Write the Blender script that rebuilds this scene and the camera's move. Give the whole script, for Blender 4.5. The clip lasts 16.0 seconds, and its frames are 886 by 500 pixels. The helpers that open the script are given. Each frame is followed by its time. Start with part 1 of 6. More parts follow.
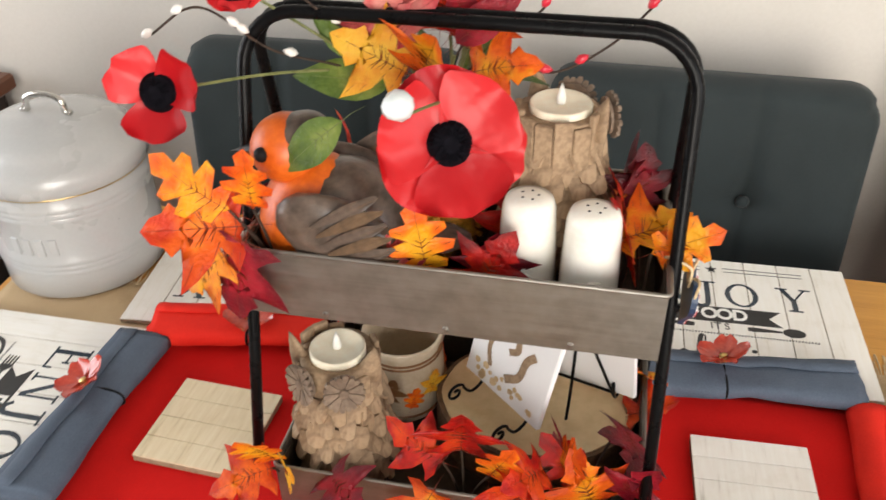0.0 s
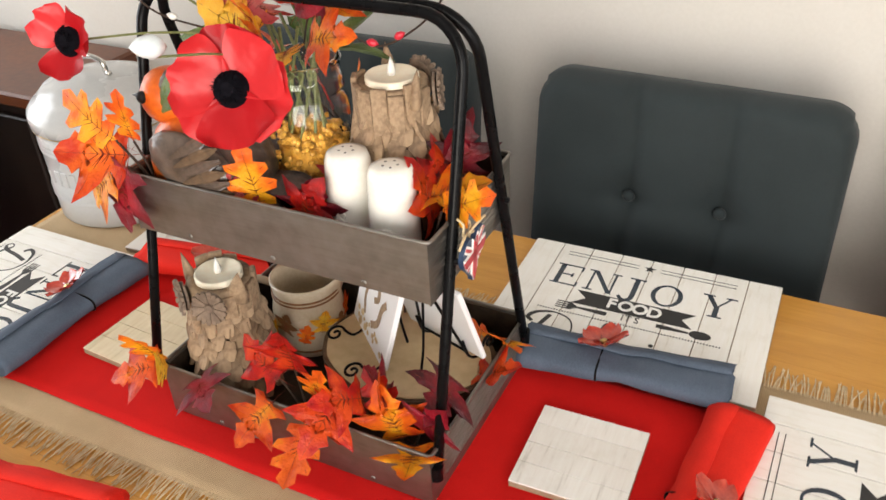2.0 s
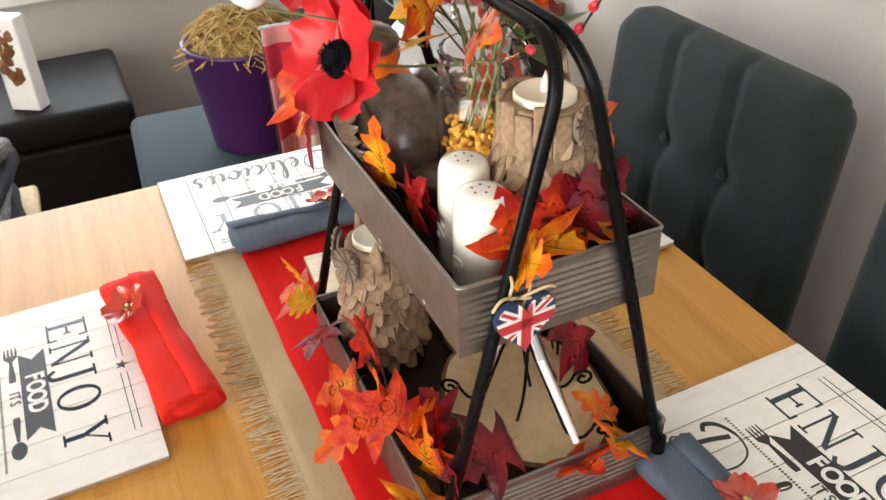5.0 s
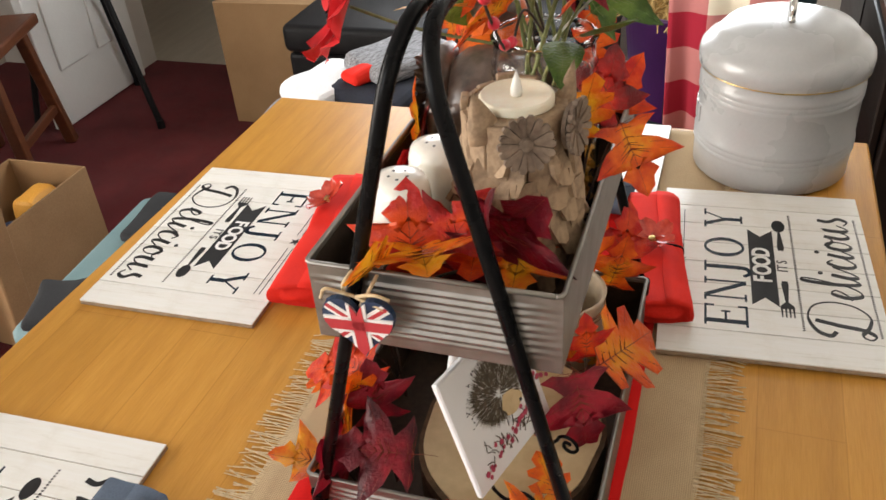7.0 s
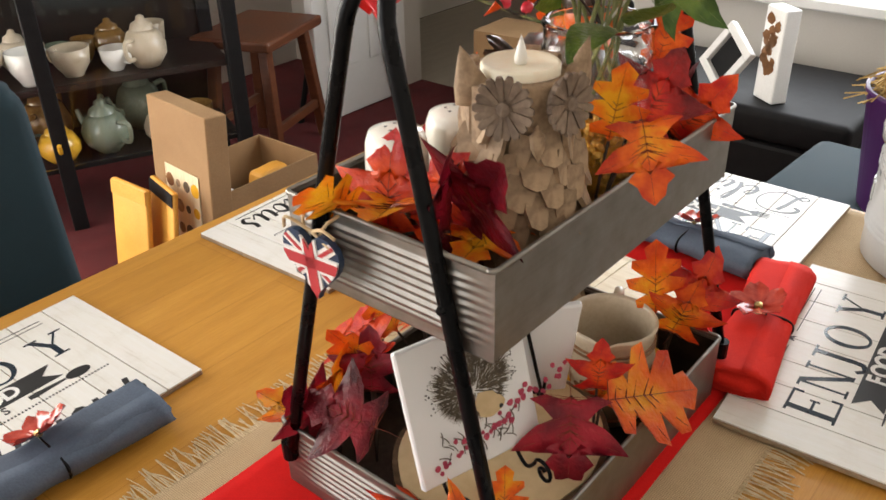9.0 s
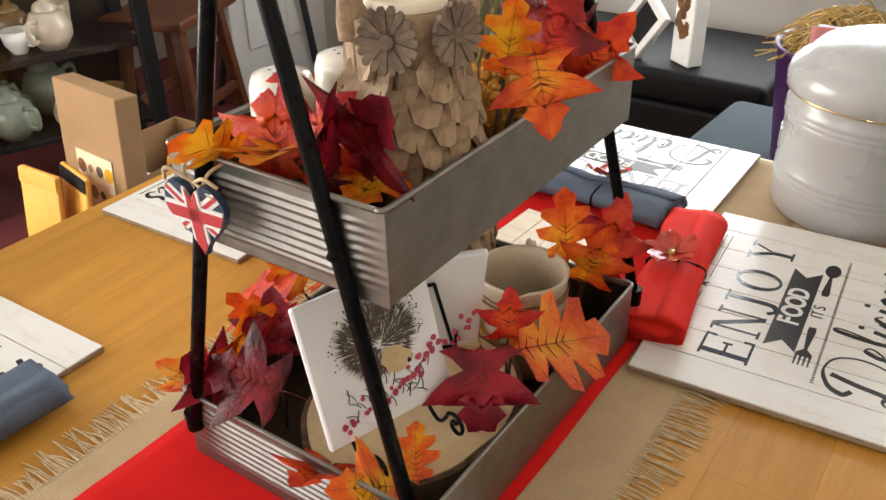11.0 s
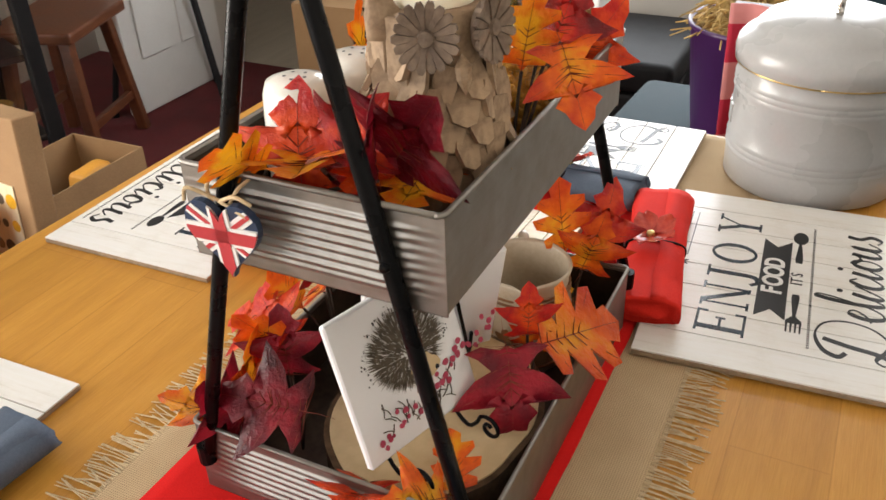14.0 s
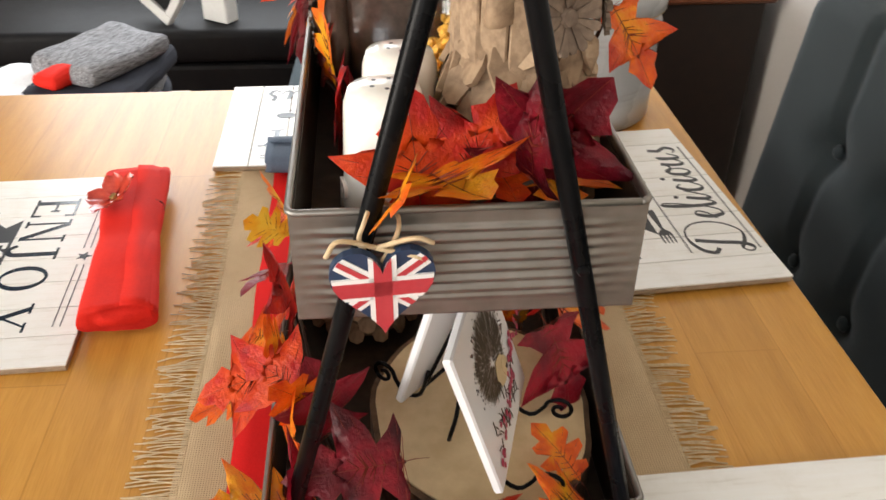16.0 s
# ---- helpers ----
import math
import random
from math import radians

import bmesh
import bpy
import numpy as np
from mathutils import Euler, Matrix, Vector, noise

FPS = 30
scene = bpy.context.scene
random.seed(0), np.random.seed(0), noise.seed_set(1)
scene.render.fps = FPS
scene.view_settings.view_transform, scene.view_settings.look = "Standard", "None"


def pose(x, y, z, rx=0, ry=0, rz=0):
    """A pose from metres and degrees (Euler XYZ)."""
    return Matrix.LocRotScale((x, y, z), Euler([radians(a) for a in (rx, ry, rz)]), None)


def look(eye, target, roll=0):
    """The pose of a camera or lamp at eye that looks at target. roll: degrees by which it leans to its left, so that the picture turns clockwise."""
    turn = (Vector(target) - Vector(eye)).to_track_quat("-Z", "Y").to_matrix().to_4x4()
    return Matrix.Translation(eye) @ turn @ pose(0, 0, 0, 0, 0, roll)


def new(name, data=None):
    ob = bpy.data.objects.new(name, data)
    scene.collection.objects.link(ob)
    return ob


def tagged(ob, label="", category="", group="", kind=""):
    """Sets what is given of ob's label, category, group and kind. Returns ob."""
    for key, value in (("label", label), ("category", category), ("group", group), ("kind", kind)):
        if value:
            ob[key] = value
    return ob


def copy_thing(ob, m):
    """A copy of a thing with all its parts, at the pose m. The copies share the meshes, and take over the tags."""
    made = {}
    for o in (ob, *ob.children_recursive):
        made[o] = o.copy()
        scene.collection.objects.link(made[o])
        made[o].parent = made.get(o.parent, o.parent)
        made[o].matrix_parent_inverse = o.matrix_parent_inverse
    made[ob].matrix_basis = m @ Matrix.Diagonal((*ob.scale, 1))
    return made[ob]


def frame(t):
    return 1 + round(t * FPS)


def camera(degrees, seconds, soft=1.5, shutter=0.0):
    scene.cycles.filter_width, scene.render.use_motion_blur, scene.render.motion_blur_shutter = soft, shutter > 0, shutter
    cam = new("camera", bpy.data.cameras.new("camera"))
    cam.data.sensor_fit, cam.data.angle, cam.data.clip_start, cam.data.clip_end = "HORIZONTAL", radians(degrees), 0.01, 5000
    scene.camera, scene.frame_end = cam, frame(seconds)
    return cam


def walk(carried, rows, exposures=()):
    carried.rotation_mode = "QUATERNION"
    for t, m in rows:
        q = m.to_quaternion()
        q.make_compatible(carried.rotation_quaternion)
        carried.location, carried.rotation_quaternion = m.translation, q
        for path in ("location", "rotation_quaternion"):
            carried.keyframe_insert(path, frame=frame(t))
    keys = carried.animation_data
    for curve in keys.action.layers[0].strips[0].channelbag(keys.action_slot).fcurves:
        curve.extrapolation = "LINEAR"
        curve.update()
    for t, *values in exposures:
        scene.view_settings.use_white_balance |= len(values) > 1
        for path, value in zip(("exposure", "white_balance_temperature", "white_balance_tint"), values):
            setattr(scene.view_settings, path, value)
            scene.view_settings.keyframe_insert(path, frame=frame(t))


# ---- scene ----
cam = camera(54.9, 16.0, shutter=0.4)
PATH = [
    (0, (0.128, -0.522, 1.341), (-0.213, 1.073, 0.184), -0.8),
    (0.5, (0.156, -0.521, 1.346), (-0.133, 1.102, 0.213), -1.8),
    (1, (0.248, -0.534, 1.339), (-0.199, 1.043, 0.194), -1.4),
    (1.5, (0.367, -0.558, 1.344), (-0.32, 0.965, 0.245), -0.6),
    (2, (0.433, -0.528, 1.337), (-0.353, 0.944, 0.234), -3.0),
    (2.5, (0.443, -0.46, 1.333), (-0.493, 0.941, 0.256), -1.8),
    (3, (0.463, -0.413, 1.333), (-0.647, 0.821, 0.216), -6.2),
    (3.5, (0.526, -0.373, 1.327), (-0.808, 0.598, 0.197), -2.8),
    (3.7, (0.573, -0.355, 1.329), (-0.841, 0.536, 0.229), -2.7),
    (5.8, (0.547, -0.087, 1.293), (-1.01, 0.135, 0.058), -2.0),
    (6, (0.54, -0.025, 1.27), (-1.044, -0.031, 0.049), -2.1),
    (6.5, (0.551, 0.094, 1.283), (-1.012, -0.309, 0.102), -3.4),
    (7, (0.54, 0.146, 1.288), (-0.999, -0.438, 0.152), -4.8),
    (7.5, (0.531, 0.154, 1.293), (-1.042, -0.328, 0.157), -3.7),
    (8, (0.527, 0.225, 1.288), (-0.922, -0.671, 0.241), -3.5),
    (8.5, (0.503, 0.273, 1.26), (-0.85, -0.775, 0.225), 1.5),
    (9, (0.472, 0.289, 1.222), (-0.855, -0.828, 0.226), -1.3),
    (9.5, (0.467, 0.296, 1.206), (-0.859, -0.799, 0.186), -0.9),
    (10, (0.458, 0.302, 1.193), (-0.887, -0.78, 0.183), -1.7),
    (10.2, (0.457, 0.304, 1.194), (-0.91, -0.739, 0.173), -0.8),
    (12.3, (0.45, 0.29, 1.19), (-0.994, -0.623, 0.15), -2.6),
    (12.5, (0.454, 0.283, 1.187), (-0.999, -0.611, 0.144), -2.2),
    (13, (0.456, 0.275, 1.188), (-0.998, -0.609, 0.138), -2.7),
    (13.5, (0.467, 0.259, 1.188), (-1.016, -0.578, 0.139), -2.3),
    (14, (0.479, 0.229, 1.191), (-1.035, -0.549, 0.14), -2.1),
    (14.5, (0.491, 0.182, 1.191), (-1.066, -0.439, 0.1), -1.6),
    (15, (0.484, 0.104, 1.188), (-1.111, -0.297, 0.05), -1.9),
    (15.5, (0.472, 0.008, 1.186), (-1.18, -0.065, 0.06), -0.3),
    (16, (0.485, -0.042, 1.188), (-1.161, 0.118, 0.064), 0.9),
]
walk(cam, [(t, look(eye, target, roll)) for t, eye, target, roll in PATH], [(0, -0.20), (2.5, -0.14), (3.5, -0.08), (6.5, -0.14), (9, -0.08), (14, 0.0), (16, -0.12)])

# ---- world and lights ----
world = bpy.data.worlds.new("world")
scene.world = world
world.use_nodes = True
_wn = world.node_tree
_sky = _wn.nodes.new("ShaderNodeTexSky")
_sky.sky_type = "NISHITA"
_sky.sun_disc = False
_sky.sun_elevation = radians(35)
_sky.sun_rotation = radians(200)
_wn.links.new(_sky.outputs[0], _wn.nodes["Background"].inputs[0])
_wn.nodes["Background"].inputs[1].default_value = 0.12


def window_light(name, m, w, h, power, color):
    d = bpy.data.lights.new(name, "AREA")
    d.shape, d.size, d.size_y, d.energy, d.color = "RECTANGLE", w, h, power, color
    ob = new(name, d)
    ob.matrix_world = m
    return ob


window_light("window_daylight", look((-2.17, -0.32, 1.37), (0, -0.32, 1.1)), 1.55, 1.35, 50, (0.92, 0.96, 1.0))
window_light("patio_daylight", look((0.92, -2.75, 1.25), (0.3, 0, 0.85)), 1.7, 1.9, 132, (1.0, 0.94, 0.86))
window_light("east_window_daylight", look((1.99, -1.10, 1.48), (0, -0.6, 0.9)), 1.15, 1.1, 24, (0.97, 0.97, 0.98))

# ---- materials ----
def node_mat(name):
    m = bpy.data.materials.new(name)
    m.use_nodes = True
    t = m.node_tree
    return m, t, t.nodes["Principled BSDF"]


def ramp_node(t, fac, stops):
    r = t.nodes.new("ShaderNodeValToRGB")
    el = r.color_ramp.elements
    while len(el) < len(stops):
        el.new(0.5)
    for e, (p, c) in zip(el, stops):
        e.position, e.color = p, (*c, 1)
    t.links.new(fac, r.inputs[0])
    return r.outputs[0]


def coords(t, scale=(1, 1, 1), kind="Object"):
    c, mp = t.nodes.new("ShaderNodeTexCoord"), t.nodes.new("ShaderNodeMapping")
    mp.inputs["Scale"].default_value = scale
    t.links.new(c.outputs[kind], mp.inputs[0])
    return mp.outputs[0]


def noise_fac(t, vec, scale, detail=4, rough=0.55):
    n = t.nodes.new("ShaderNodeTexNoise")
    n.inputs["Scale"].default_value, n.inputs["Detail"].default_value, n.inputs["Roughness"].default_value = scale, detail, rough
    t.links.new(vec, n.inputs["Vector"])
    return n.outputs["Fac"]


def add_bump(t, b, fac, strength, dist=0.002):
    n = t.nodes.new("ShaderNodeBump")
    n.inputs["Strength"].default_value, n.inputs["Distance"].default_value = strength, dist
    t.links.new(fac, n.inputs["Height"])
    t.links.new(n.outputs[0], b.inputs["Normal"])


def blend(t, fac, a, b2, mode="MIX"):
    n = t.nodes.new("ShaderNodeMix")
    n.data_type, n.blend_type = "RGBA", mode
    for sock, v in ((n.inputs[0], fac), (n.inputs[6], a), (n.inputs[7], b2)):
        if isinstance(v, (int, float)):
            sock.default_value = v
        elif isinstance(v, tuple):
            sock.default_value = (*v, 1)
        else:
            t.links.new(v, sock)
    return n.outputs[2]


def surface(name, dark, light, scale=30, rough=0.6, metal=0.0, bump=0.15, stretch=(1, 1, 1), fine=250, coat=0.0, spread=0.08, sheen=0.0, dist=0.001, spec=0.5):
    """Two-scale mottled surface: broad variation between two colours, fine grain in the relief."""
    m, t, b = node_mat(name)
    v = coords(t, stretch)
    broad, grain = noise_fac(t, v, scale), noise_fac(t, v, fine, 3)
    c = ramp_node(t, broad, [(0.3, dark), (0.7, light)])
    c2 = blend(t, 0.35, c, ramp_node(t, grain, [(0.35, dark), (0.65, light)]))
    t.links.new(c2, b.inputs["Base Color"])
    r = t.nodes.new("ShaderNodeMapRange")
    r.inputs[3].default_value, r.inputs[4].default_value = max(rough - spread, 0.03), min(rough + spread, 1)
    t.links.new(broad, r.inputs[0])
    t.links.new(r.outputs[0], b.inputs["Roughness"])
    b.inputs["Metallic"].default_value = metal
    b.inputs["Specular IOR Level"].default_value = spec
    b.inputs["Coat Weight"].default_value = coat
    b.inputs["Coat Roughness"].default_value = 0.15
    b.inputs["Sheen Weight"].default_value = sheen
    if bump:
        add_bump(t, b, grain, bump, dist)
    return m


def oak_material():
    m, t, b = node_mat("oak_veneer")
    v = coords(t, (1.2, 14, 14))
    w = noise_fac(t, v, 4.0, 8, 0.6)
    pores = noise_fac(t, coords(t, (6, 160, 160)), 6, 4, 0.7)
    c = ramp_node(t, w, [(0.25, (0.455, 0.200, 0.026)), (0.5, (0.580, 0.272, 0.040)), (0.75, (0.670, 0.335, 0.060))])
    c2 = blend(t, 0.25, c, ramp_node(t, pores, [(0.35, (0.4399, 0.1925, 0.0366)), (0.6, (0.7086, 0.3911, 0.1015))]))
    # strips of the glued board
    br = t.nodes.new("ShaderNodeTexBrick")
    br.inputs["Scale"].default_value = 1.0
    br.inputs["Brick Width"].default_value, br.inputs["Row Height"].default_value = 0.62, 0.068
    br.inputs["Mortar Size"].default_value = 0.0006
    br.inputs["Color1"].default_value, br.inputs["Color2"].default_value, br.inputs["Mortar"].default_value = (0.90, 0.89, 0.86, 1), (1.0, 1.0, 1.0, 1), (0.8, 0.74, 0.64, 1)
    t.links.new(coords(t), br.inputs["Vector"])
    t.links.new(blend(t, 0.9, c2, br.outputs["Color"], "MULTIPLY"), b.inputs["Base Color"])
    b.inputs["Roughness"].default_value = 0.3
    b.inputs["Specular IOR Level"].default_value = 0.38
    add_bump(t, b, pores, 0.05, 0.0006)
    return m


def burlap_material():
    m, t, b = node_mat("burlap")
    v = coords(t)
    waves = []
    for d in ("X", "Y"):
        w = t.nodes.new("ShaderNodeTexWave")
        w.bands_direction = d
        w.inputs["Scale"].default_value = 185
        w.inputs["Distortion"].default_value, w.inputs["Detail"].default_value = 1.2, 2
        t.links.new(v, w.inputs["Vector"])
        waves.append(w.outputs["Fac"])
    mx = t.nodes.new("ShaderNodeMath")
    mx.operation = "MAXIMUM"
    t.links.new(waves[0], mx.inputs[0]), t.links.new(waves[1], mx.inputs[1])
    c = ramp_node(t, mx.outputs[0], [(0.2, (0.30, 0.20, 0.10)), (0.9, (0.62, 0.45, 0.26))])
    c2 = blend(t, 0.4, c, ramp_node(t, noise_fac(t, v, 14), [(0.3, (0.36, 0.25, 0.13)), (0.7, (0.62, 0.46, 0.28))]))
    t.links.new(c2, b.inputs["Base Color"])
    b.inputs["Roughness"].default_value = 0.95
    add_bump(t, b, mx.outputs[0], 0.5, 0.001)
    return m


def leaf_material(name, a, mid, edge):
    """Silk leaf: colour changes with each leaf and blotches over its blade."""
    m, t, b = node_mat(name)
    v = coords(t)
    info = t.nodes.new("ShaderNodeObjectInfo")
    add = t.nodes.new("ShaderNodeVectorMath")
    add.operation = "ADD"
    t.links.new(v, add.inputs[0]), t.links.new(info.outputs["Random"], add.inputs[1])
    n = noise_fac(t, add.outputs[0], 2.6, 3)
    sh = t.nodes.new("ShaderNodeMath")
    sh.operation = "MULTIPLY_ADD"
    sh.inputs[1].default_value, sh.inputs[2].default_value = 0.30, -0.15
    t.links.new(info.outputs["Random"], sh.inputs[0])
    s2 = t.nodes.new("ShaderNodeMath")
    t.links.new(n, s2.inputs[0]), t.links.new(sh.outputs[0], s2.inputs[1])
    # paler heart of the blade, deeper colour out to the lobes
    ctr = t.nodes.new("ShaderNodeVectorMath")
    ctr.operation = "SUBTRACT"
    ctr.inputs[1].default_value = (0, 0.42, 0)
    flat = t.nodes.new("ShaderNodeVectorMath")
    flat.operation = "MULTIPLY"
    flat.inputs[1].default_value = (1, 0.8, 0)
    far = t.nodes.new("ShaderNodeVectorMath")
    far.operation = "LENGTH"
    t.links.new(v, ctr.inputs[0]), t.links.new(ctr.outputs[0], flat.inputs[0]), t.links.new(flat.outputs[0], far.inputs[0])
    s3 = t.nodes.new("ShaderNodeMath")
    s3.operation = "MULTIPLY_ADD"
    s3.inputs[1].default_value = -0.42
    t.links.new(far.outputs["Value"], s3.inputs[0]), t.links.new(s2.outputs[0], s3.inputs[2])
    s4 = t.nodes.new("ShaderNodeMath")
    s4.inputs[1].default_value = 0.13
    t.links.new(s3.outputs[0], s4.inputs[0])
    c = ramp_node(t, s4.outputs[0], [(0.26, a), (0.5, mid), (0.72, edge)])
    t.links.new(c, b.inputs["Base Color"])
    b.inputs["Roughness"].default_value = 0.38
    b.inputs["Specular IOR Level"].default_value = 0.4
    fine = noise_fac(t, v, 22, 3)
    add_bump(t, b, fine, 0.25, 0.02)
    tr = t.nodes.new("ShaderNodeBsdfTranslucent")
    t.links.new(c, tr.inputs[0])
    mix = t.nodes.new("ShaderNodeMixShader")
    mix.inputs[0].default_value = 0.25
    t.links.new(b.outputs[0], mix.inputs[1]), t.links.new(tr.outputs[0], mix.inputs[2])
    t.links.new(mix.outputs[0], t.nodes["Material Output"].inputs[0])
    return m


def plank_material(name, light, dark, tint):
    """Whitewashed, worn timber print."""
    m, t, b = node_mat(name)
    v = coords(t, (60, 5, 5))
    info = t.nodes.new("ShaderNodeObjectInfo")
    grain = noise_fac(t, v, 3, 6, 0.65)
    c = ramp_node(t, grain, [(0.2, dark), (0.42, light), (0.8, tint)])
    blot = ramp_node(t, noise_fac(t, coords(t), 28, 5, 0.7), [(0.3, (0.88, 0.86, 0.82)), (0.5, (1, 1, 1))])
    c2 = blend(t, 0.6, c, blot, "MULTIPLY")
    vary = ramp_node(t, info.outputs["Random"], [(0.0, (0.94, 0.935, 0.92)), (1.0, (1, 1, 1))])
    t.links.new(blend(t, 0.8, c2, vary, "MULTIPLY"), b.inputs["Base Color"])
    b.inputs["Roughness"].default_value = 0.29
    add_bump(t, b, grain, 0.06, 0.0006)
    return m


def galvanised_material():
    m, t, b = node_mat("galvanised_tin")
    v = coords(t, (3, 3, 60))
    streak = noise_fac(t, v, 5, 5, 0.6)
    spang = noise_fac(t, coords(t), 60, 3)
    c = ramp_node(t, streak, [(0.25, (0.22, 0.20, 0.175)), (0.75, (0.31, 0.29, 0.26))])
    c2 = blend(t, 0.3, c, ramp_node(t, spang, [(0.3, (0.19, 0.172, 0.148)), (0.7, (0.40, 0.385, 0.36))]))
    t.links.new(c2, b.inputs["Base Color"])
    b.inputs["Metallic"].default_value = 1.0
    t.links.new(ramp_node(t, streak, [(0.2, (0.42, 0.42, 0.42)), (0.8, (0.58, 0.58, 0.58))]), b.inputs["Roughness"])
    add_bump(t, b, streak, 0.03, 0.0008)
    return m


def glass_material(name, tint=(1, 1, 1), rough=0.02):
    m, t, b = node_mat(name)
    b.inputs["Base Color"].default_value = (*tint, 1)
    b.inputs["Transmission Weight"].default_value = 1
    b.inputs["Roughness"].default_value = rough
    b.inputs["IOR"].default_value = 1.35
    return m


def gingham_material():
    m, t, b = node_mat("gingham_cloth")
    outs = []
    for d in ("X", "Z"):
        w = t.nodes.new("ShaderNodeTexWave")
        w.wave_type, w.bands_direction = "BANDS", d
        w.inputs["Scale"].default_value = 2.5
        t.links.new(coords(t), w.inputs["Vector"])
        g = t.nodes.new("ShaderNodeMath")
        g.operation = "GREATER_THAN"
        g.inputs[1].default_value = 0.5
        t.links.new(w.outputs["Fac"], g.inputs[0])
        outs.append(g.outputs[0])
    s = t.nodes.new("ShaderNodeMath")
    t.links.new(outs[0], s.inputs[0]), t.links.new(outs[1], s.inputs[1])
    h = t.nodes.new("ShaderNodeMath")
    h.operation = "MULTIPLY"
    h.inputs[1].default_value = 0.5
    t.links.new(s.outputs[0], h.inputs[0])
    c = ramp_node(t, h.outputs[0], [(0.0, (0.7856, 0.7146, 0.5635)), (0.5, (0.547, 0.206, 0.196)), (1.0, (0.3936, 0.013, 0.0363))])
    t.links.new(c, b.inputs["Base Color"])
    b.inputs["Roughness"].default_value = 0.9
    add_bump(t, b, noise_fac(t, coords(t), 500, 2), 0.2, 0.0008)
    return m


OAK = oak_material()
BURLAP = burlap_material()
GALV = galvanised_material()
BLACKMETAL = surface("black_painted_steel", (0.003, 0.003, 0.0033), (0.006, 0.006, 0.0065), 40, 0.28, 0.0, 0.05, spec=0.10)
# brown tin with the shade inside the trays put into its colour
SHADED_TIN = surface("brown_shaded_inner_tin", (0.030, 0.022, 0.015), (0.085, 0.062, 0.042), 26, 0.5, 0.6, 0.15, fine=160)
RED_FELT = surface("red_runner_cloth", (0.52, 0.005, 0.004), (0.64, 0.010, 0.008), 20, 0.9, 0, 0.3, fine=700, spec=0.2)
RED_NAPKIN = surface("red_linen", (0.62, 0.012, 0.006), (0.76, 0.026, 0.012), 25, 0.8, 0, 0.35, fine=600, spec=0.25)
GREY_NAPKIN = surface("slate_linen", (0.052, 0.070, 0.102), (0.092, 0.121, 0.168), 25, 0.8, 0, 0.3, fine=600)
WALL = surface("wall_paint", (0.55, 0.515, 0.465), (0.60, 0.565, 0.515), 3, 0.85, 0, 0.12, fine=180)
CEIL = surface("ceiling_paint", (0.40, 0.39, 0.37), (0.46, 0.45, 0.43), 3, 0.9, 0, 0.1, fine=150)
CARPET = surface("red_carpet", (0.0684, 0.0064, 0.0076), (0.1496, 0.0175, 0.0189), 9, 0.98, 0, 0.8, fine=420, sheen=0.05, dist=0.004, spec=0.2)
CHAIR = surface("slate_upholstery", (0.0145, 0.0205, 0.0215), (0.025, 0.0335, 0.035), 12, 0.8, 0, 0.35, fine=900, sheen=0.08, spec=0.25)
TEALCHAIR = surface("teal_upholstery", (0.008, 0.024, 0.034), (0.014, 0.037, 0.050), 12, 0.8, 0, 0.3, fine=900, sheen=0.1, spec=0.25)
DARKWOOD = surface("dark_wood", (0.0051, 0.0028, 0.0019), (0.019, 0.009, 0.0052), 5, 0.45, 0, 0.1, (1, 8, 8), 60)
REDWOOD = surface("red_brown_wood", (0.075, 0.022, 0.009), (0.16, 0.052, 0.020), 6, 0.4, 0, 0.1, (1, 1, 8), 80)
ENAMEL = surface("cream_enamel", (0.41, 0.415, 0.415), (0.45, 0.455, 0.455), 8, 0.28, 0, 0.03, coat=0.4)
CHROME = surface("polished_steel", (0.547, 0.5248, 0.4916), (0.7341, 0.7107, 0.6756), 20, 0.18, 1.0, 0.02)
BRASS = surface("brass_band", (0.487, 0.3371, 0.117), (0.7086, 0.5247, 0.2207), 30, 0.3, 1.0, 0.05)
WHITE_GLAZE = surface("white_glazed_ceramic", (0.8377, 0.7898, 0.6948), (0.88, 0.88, 0.8217), 18, 0.22, 0, 0.03, coat=0.5)
WHITE_TILE = surface("white_tile", (0.864, 0.864, 0.864), (0.88, 0.88, 0.88), 18, 0.3, 0, 0.03, coat=0.3)
WAX = surface("cream_wax", (0.8377, 0.7184, 0.532), (0.88, 0.8581, 0.7016), 25, 0.5, 0, 0.08)
STONE_TAN = surface("carved_resin_tan", (0.150, 0.092, 0.052), (0.44, 0.305, 0.185), 45, 0.75, 0, 0.5, fine=260)
STONE_GREY = surface("carved_resin_grey", (0.0941, 0.0624, 0.0433), (0.2611, 0.1892, 0.1337), 70, 0.75, 0, 0.5, fine=260)
LIGHTWOOD = surface("cut_log_face", (0.52, 0.37, 0.19), (0.72, 0.56, 0.33), 14, 0.65, 0, 0.2, fine=90)
BARK = surface("bark", (0.0442, 0.0236, 0.0109), (0.1789, 0.1078, 0.0576), 30, 0.9, 0, 0.8, fine=120)
BLACKINK = surface("black_print", (0.0068, 0.0068, 0.0073), (0.0158, 0.0158, 0.017), 60, 0.4, 0, 0.0)
# black print with the blue sheen of window light tinted into its colour
SHEENINK = surface("blue_sheen_black_print", (0.010, 0.019, 0.032), (0.022, 0.038, 0.058), 60, 0.14, 0, 0.0, spread=0.04)
TWINE = surface("jute_twine", (0.44, 0.31, 0.16), (0.70, 0.56, 0.36), 120, 0.9, 0, 0.4)
CORK = surface("mat_edge", (0.24, 0.1647, 0.1016), (0.3936, 0.2903, 0.1908), 60, 0.8, 0, 0.2)
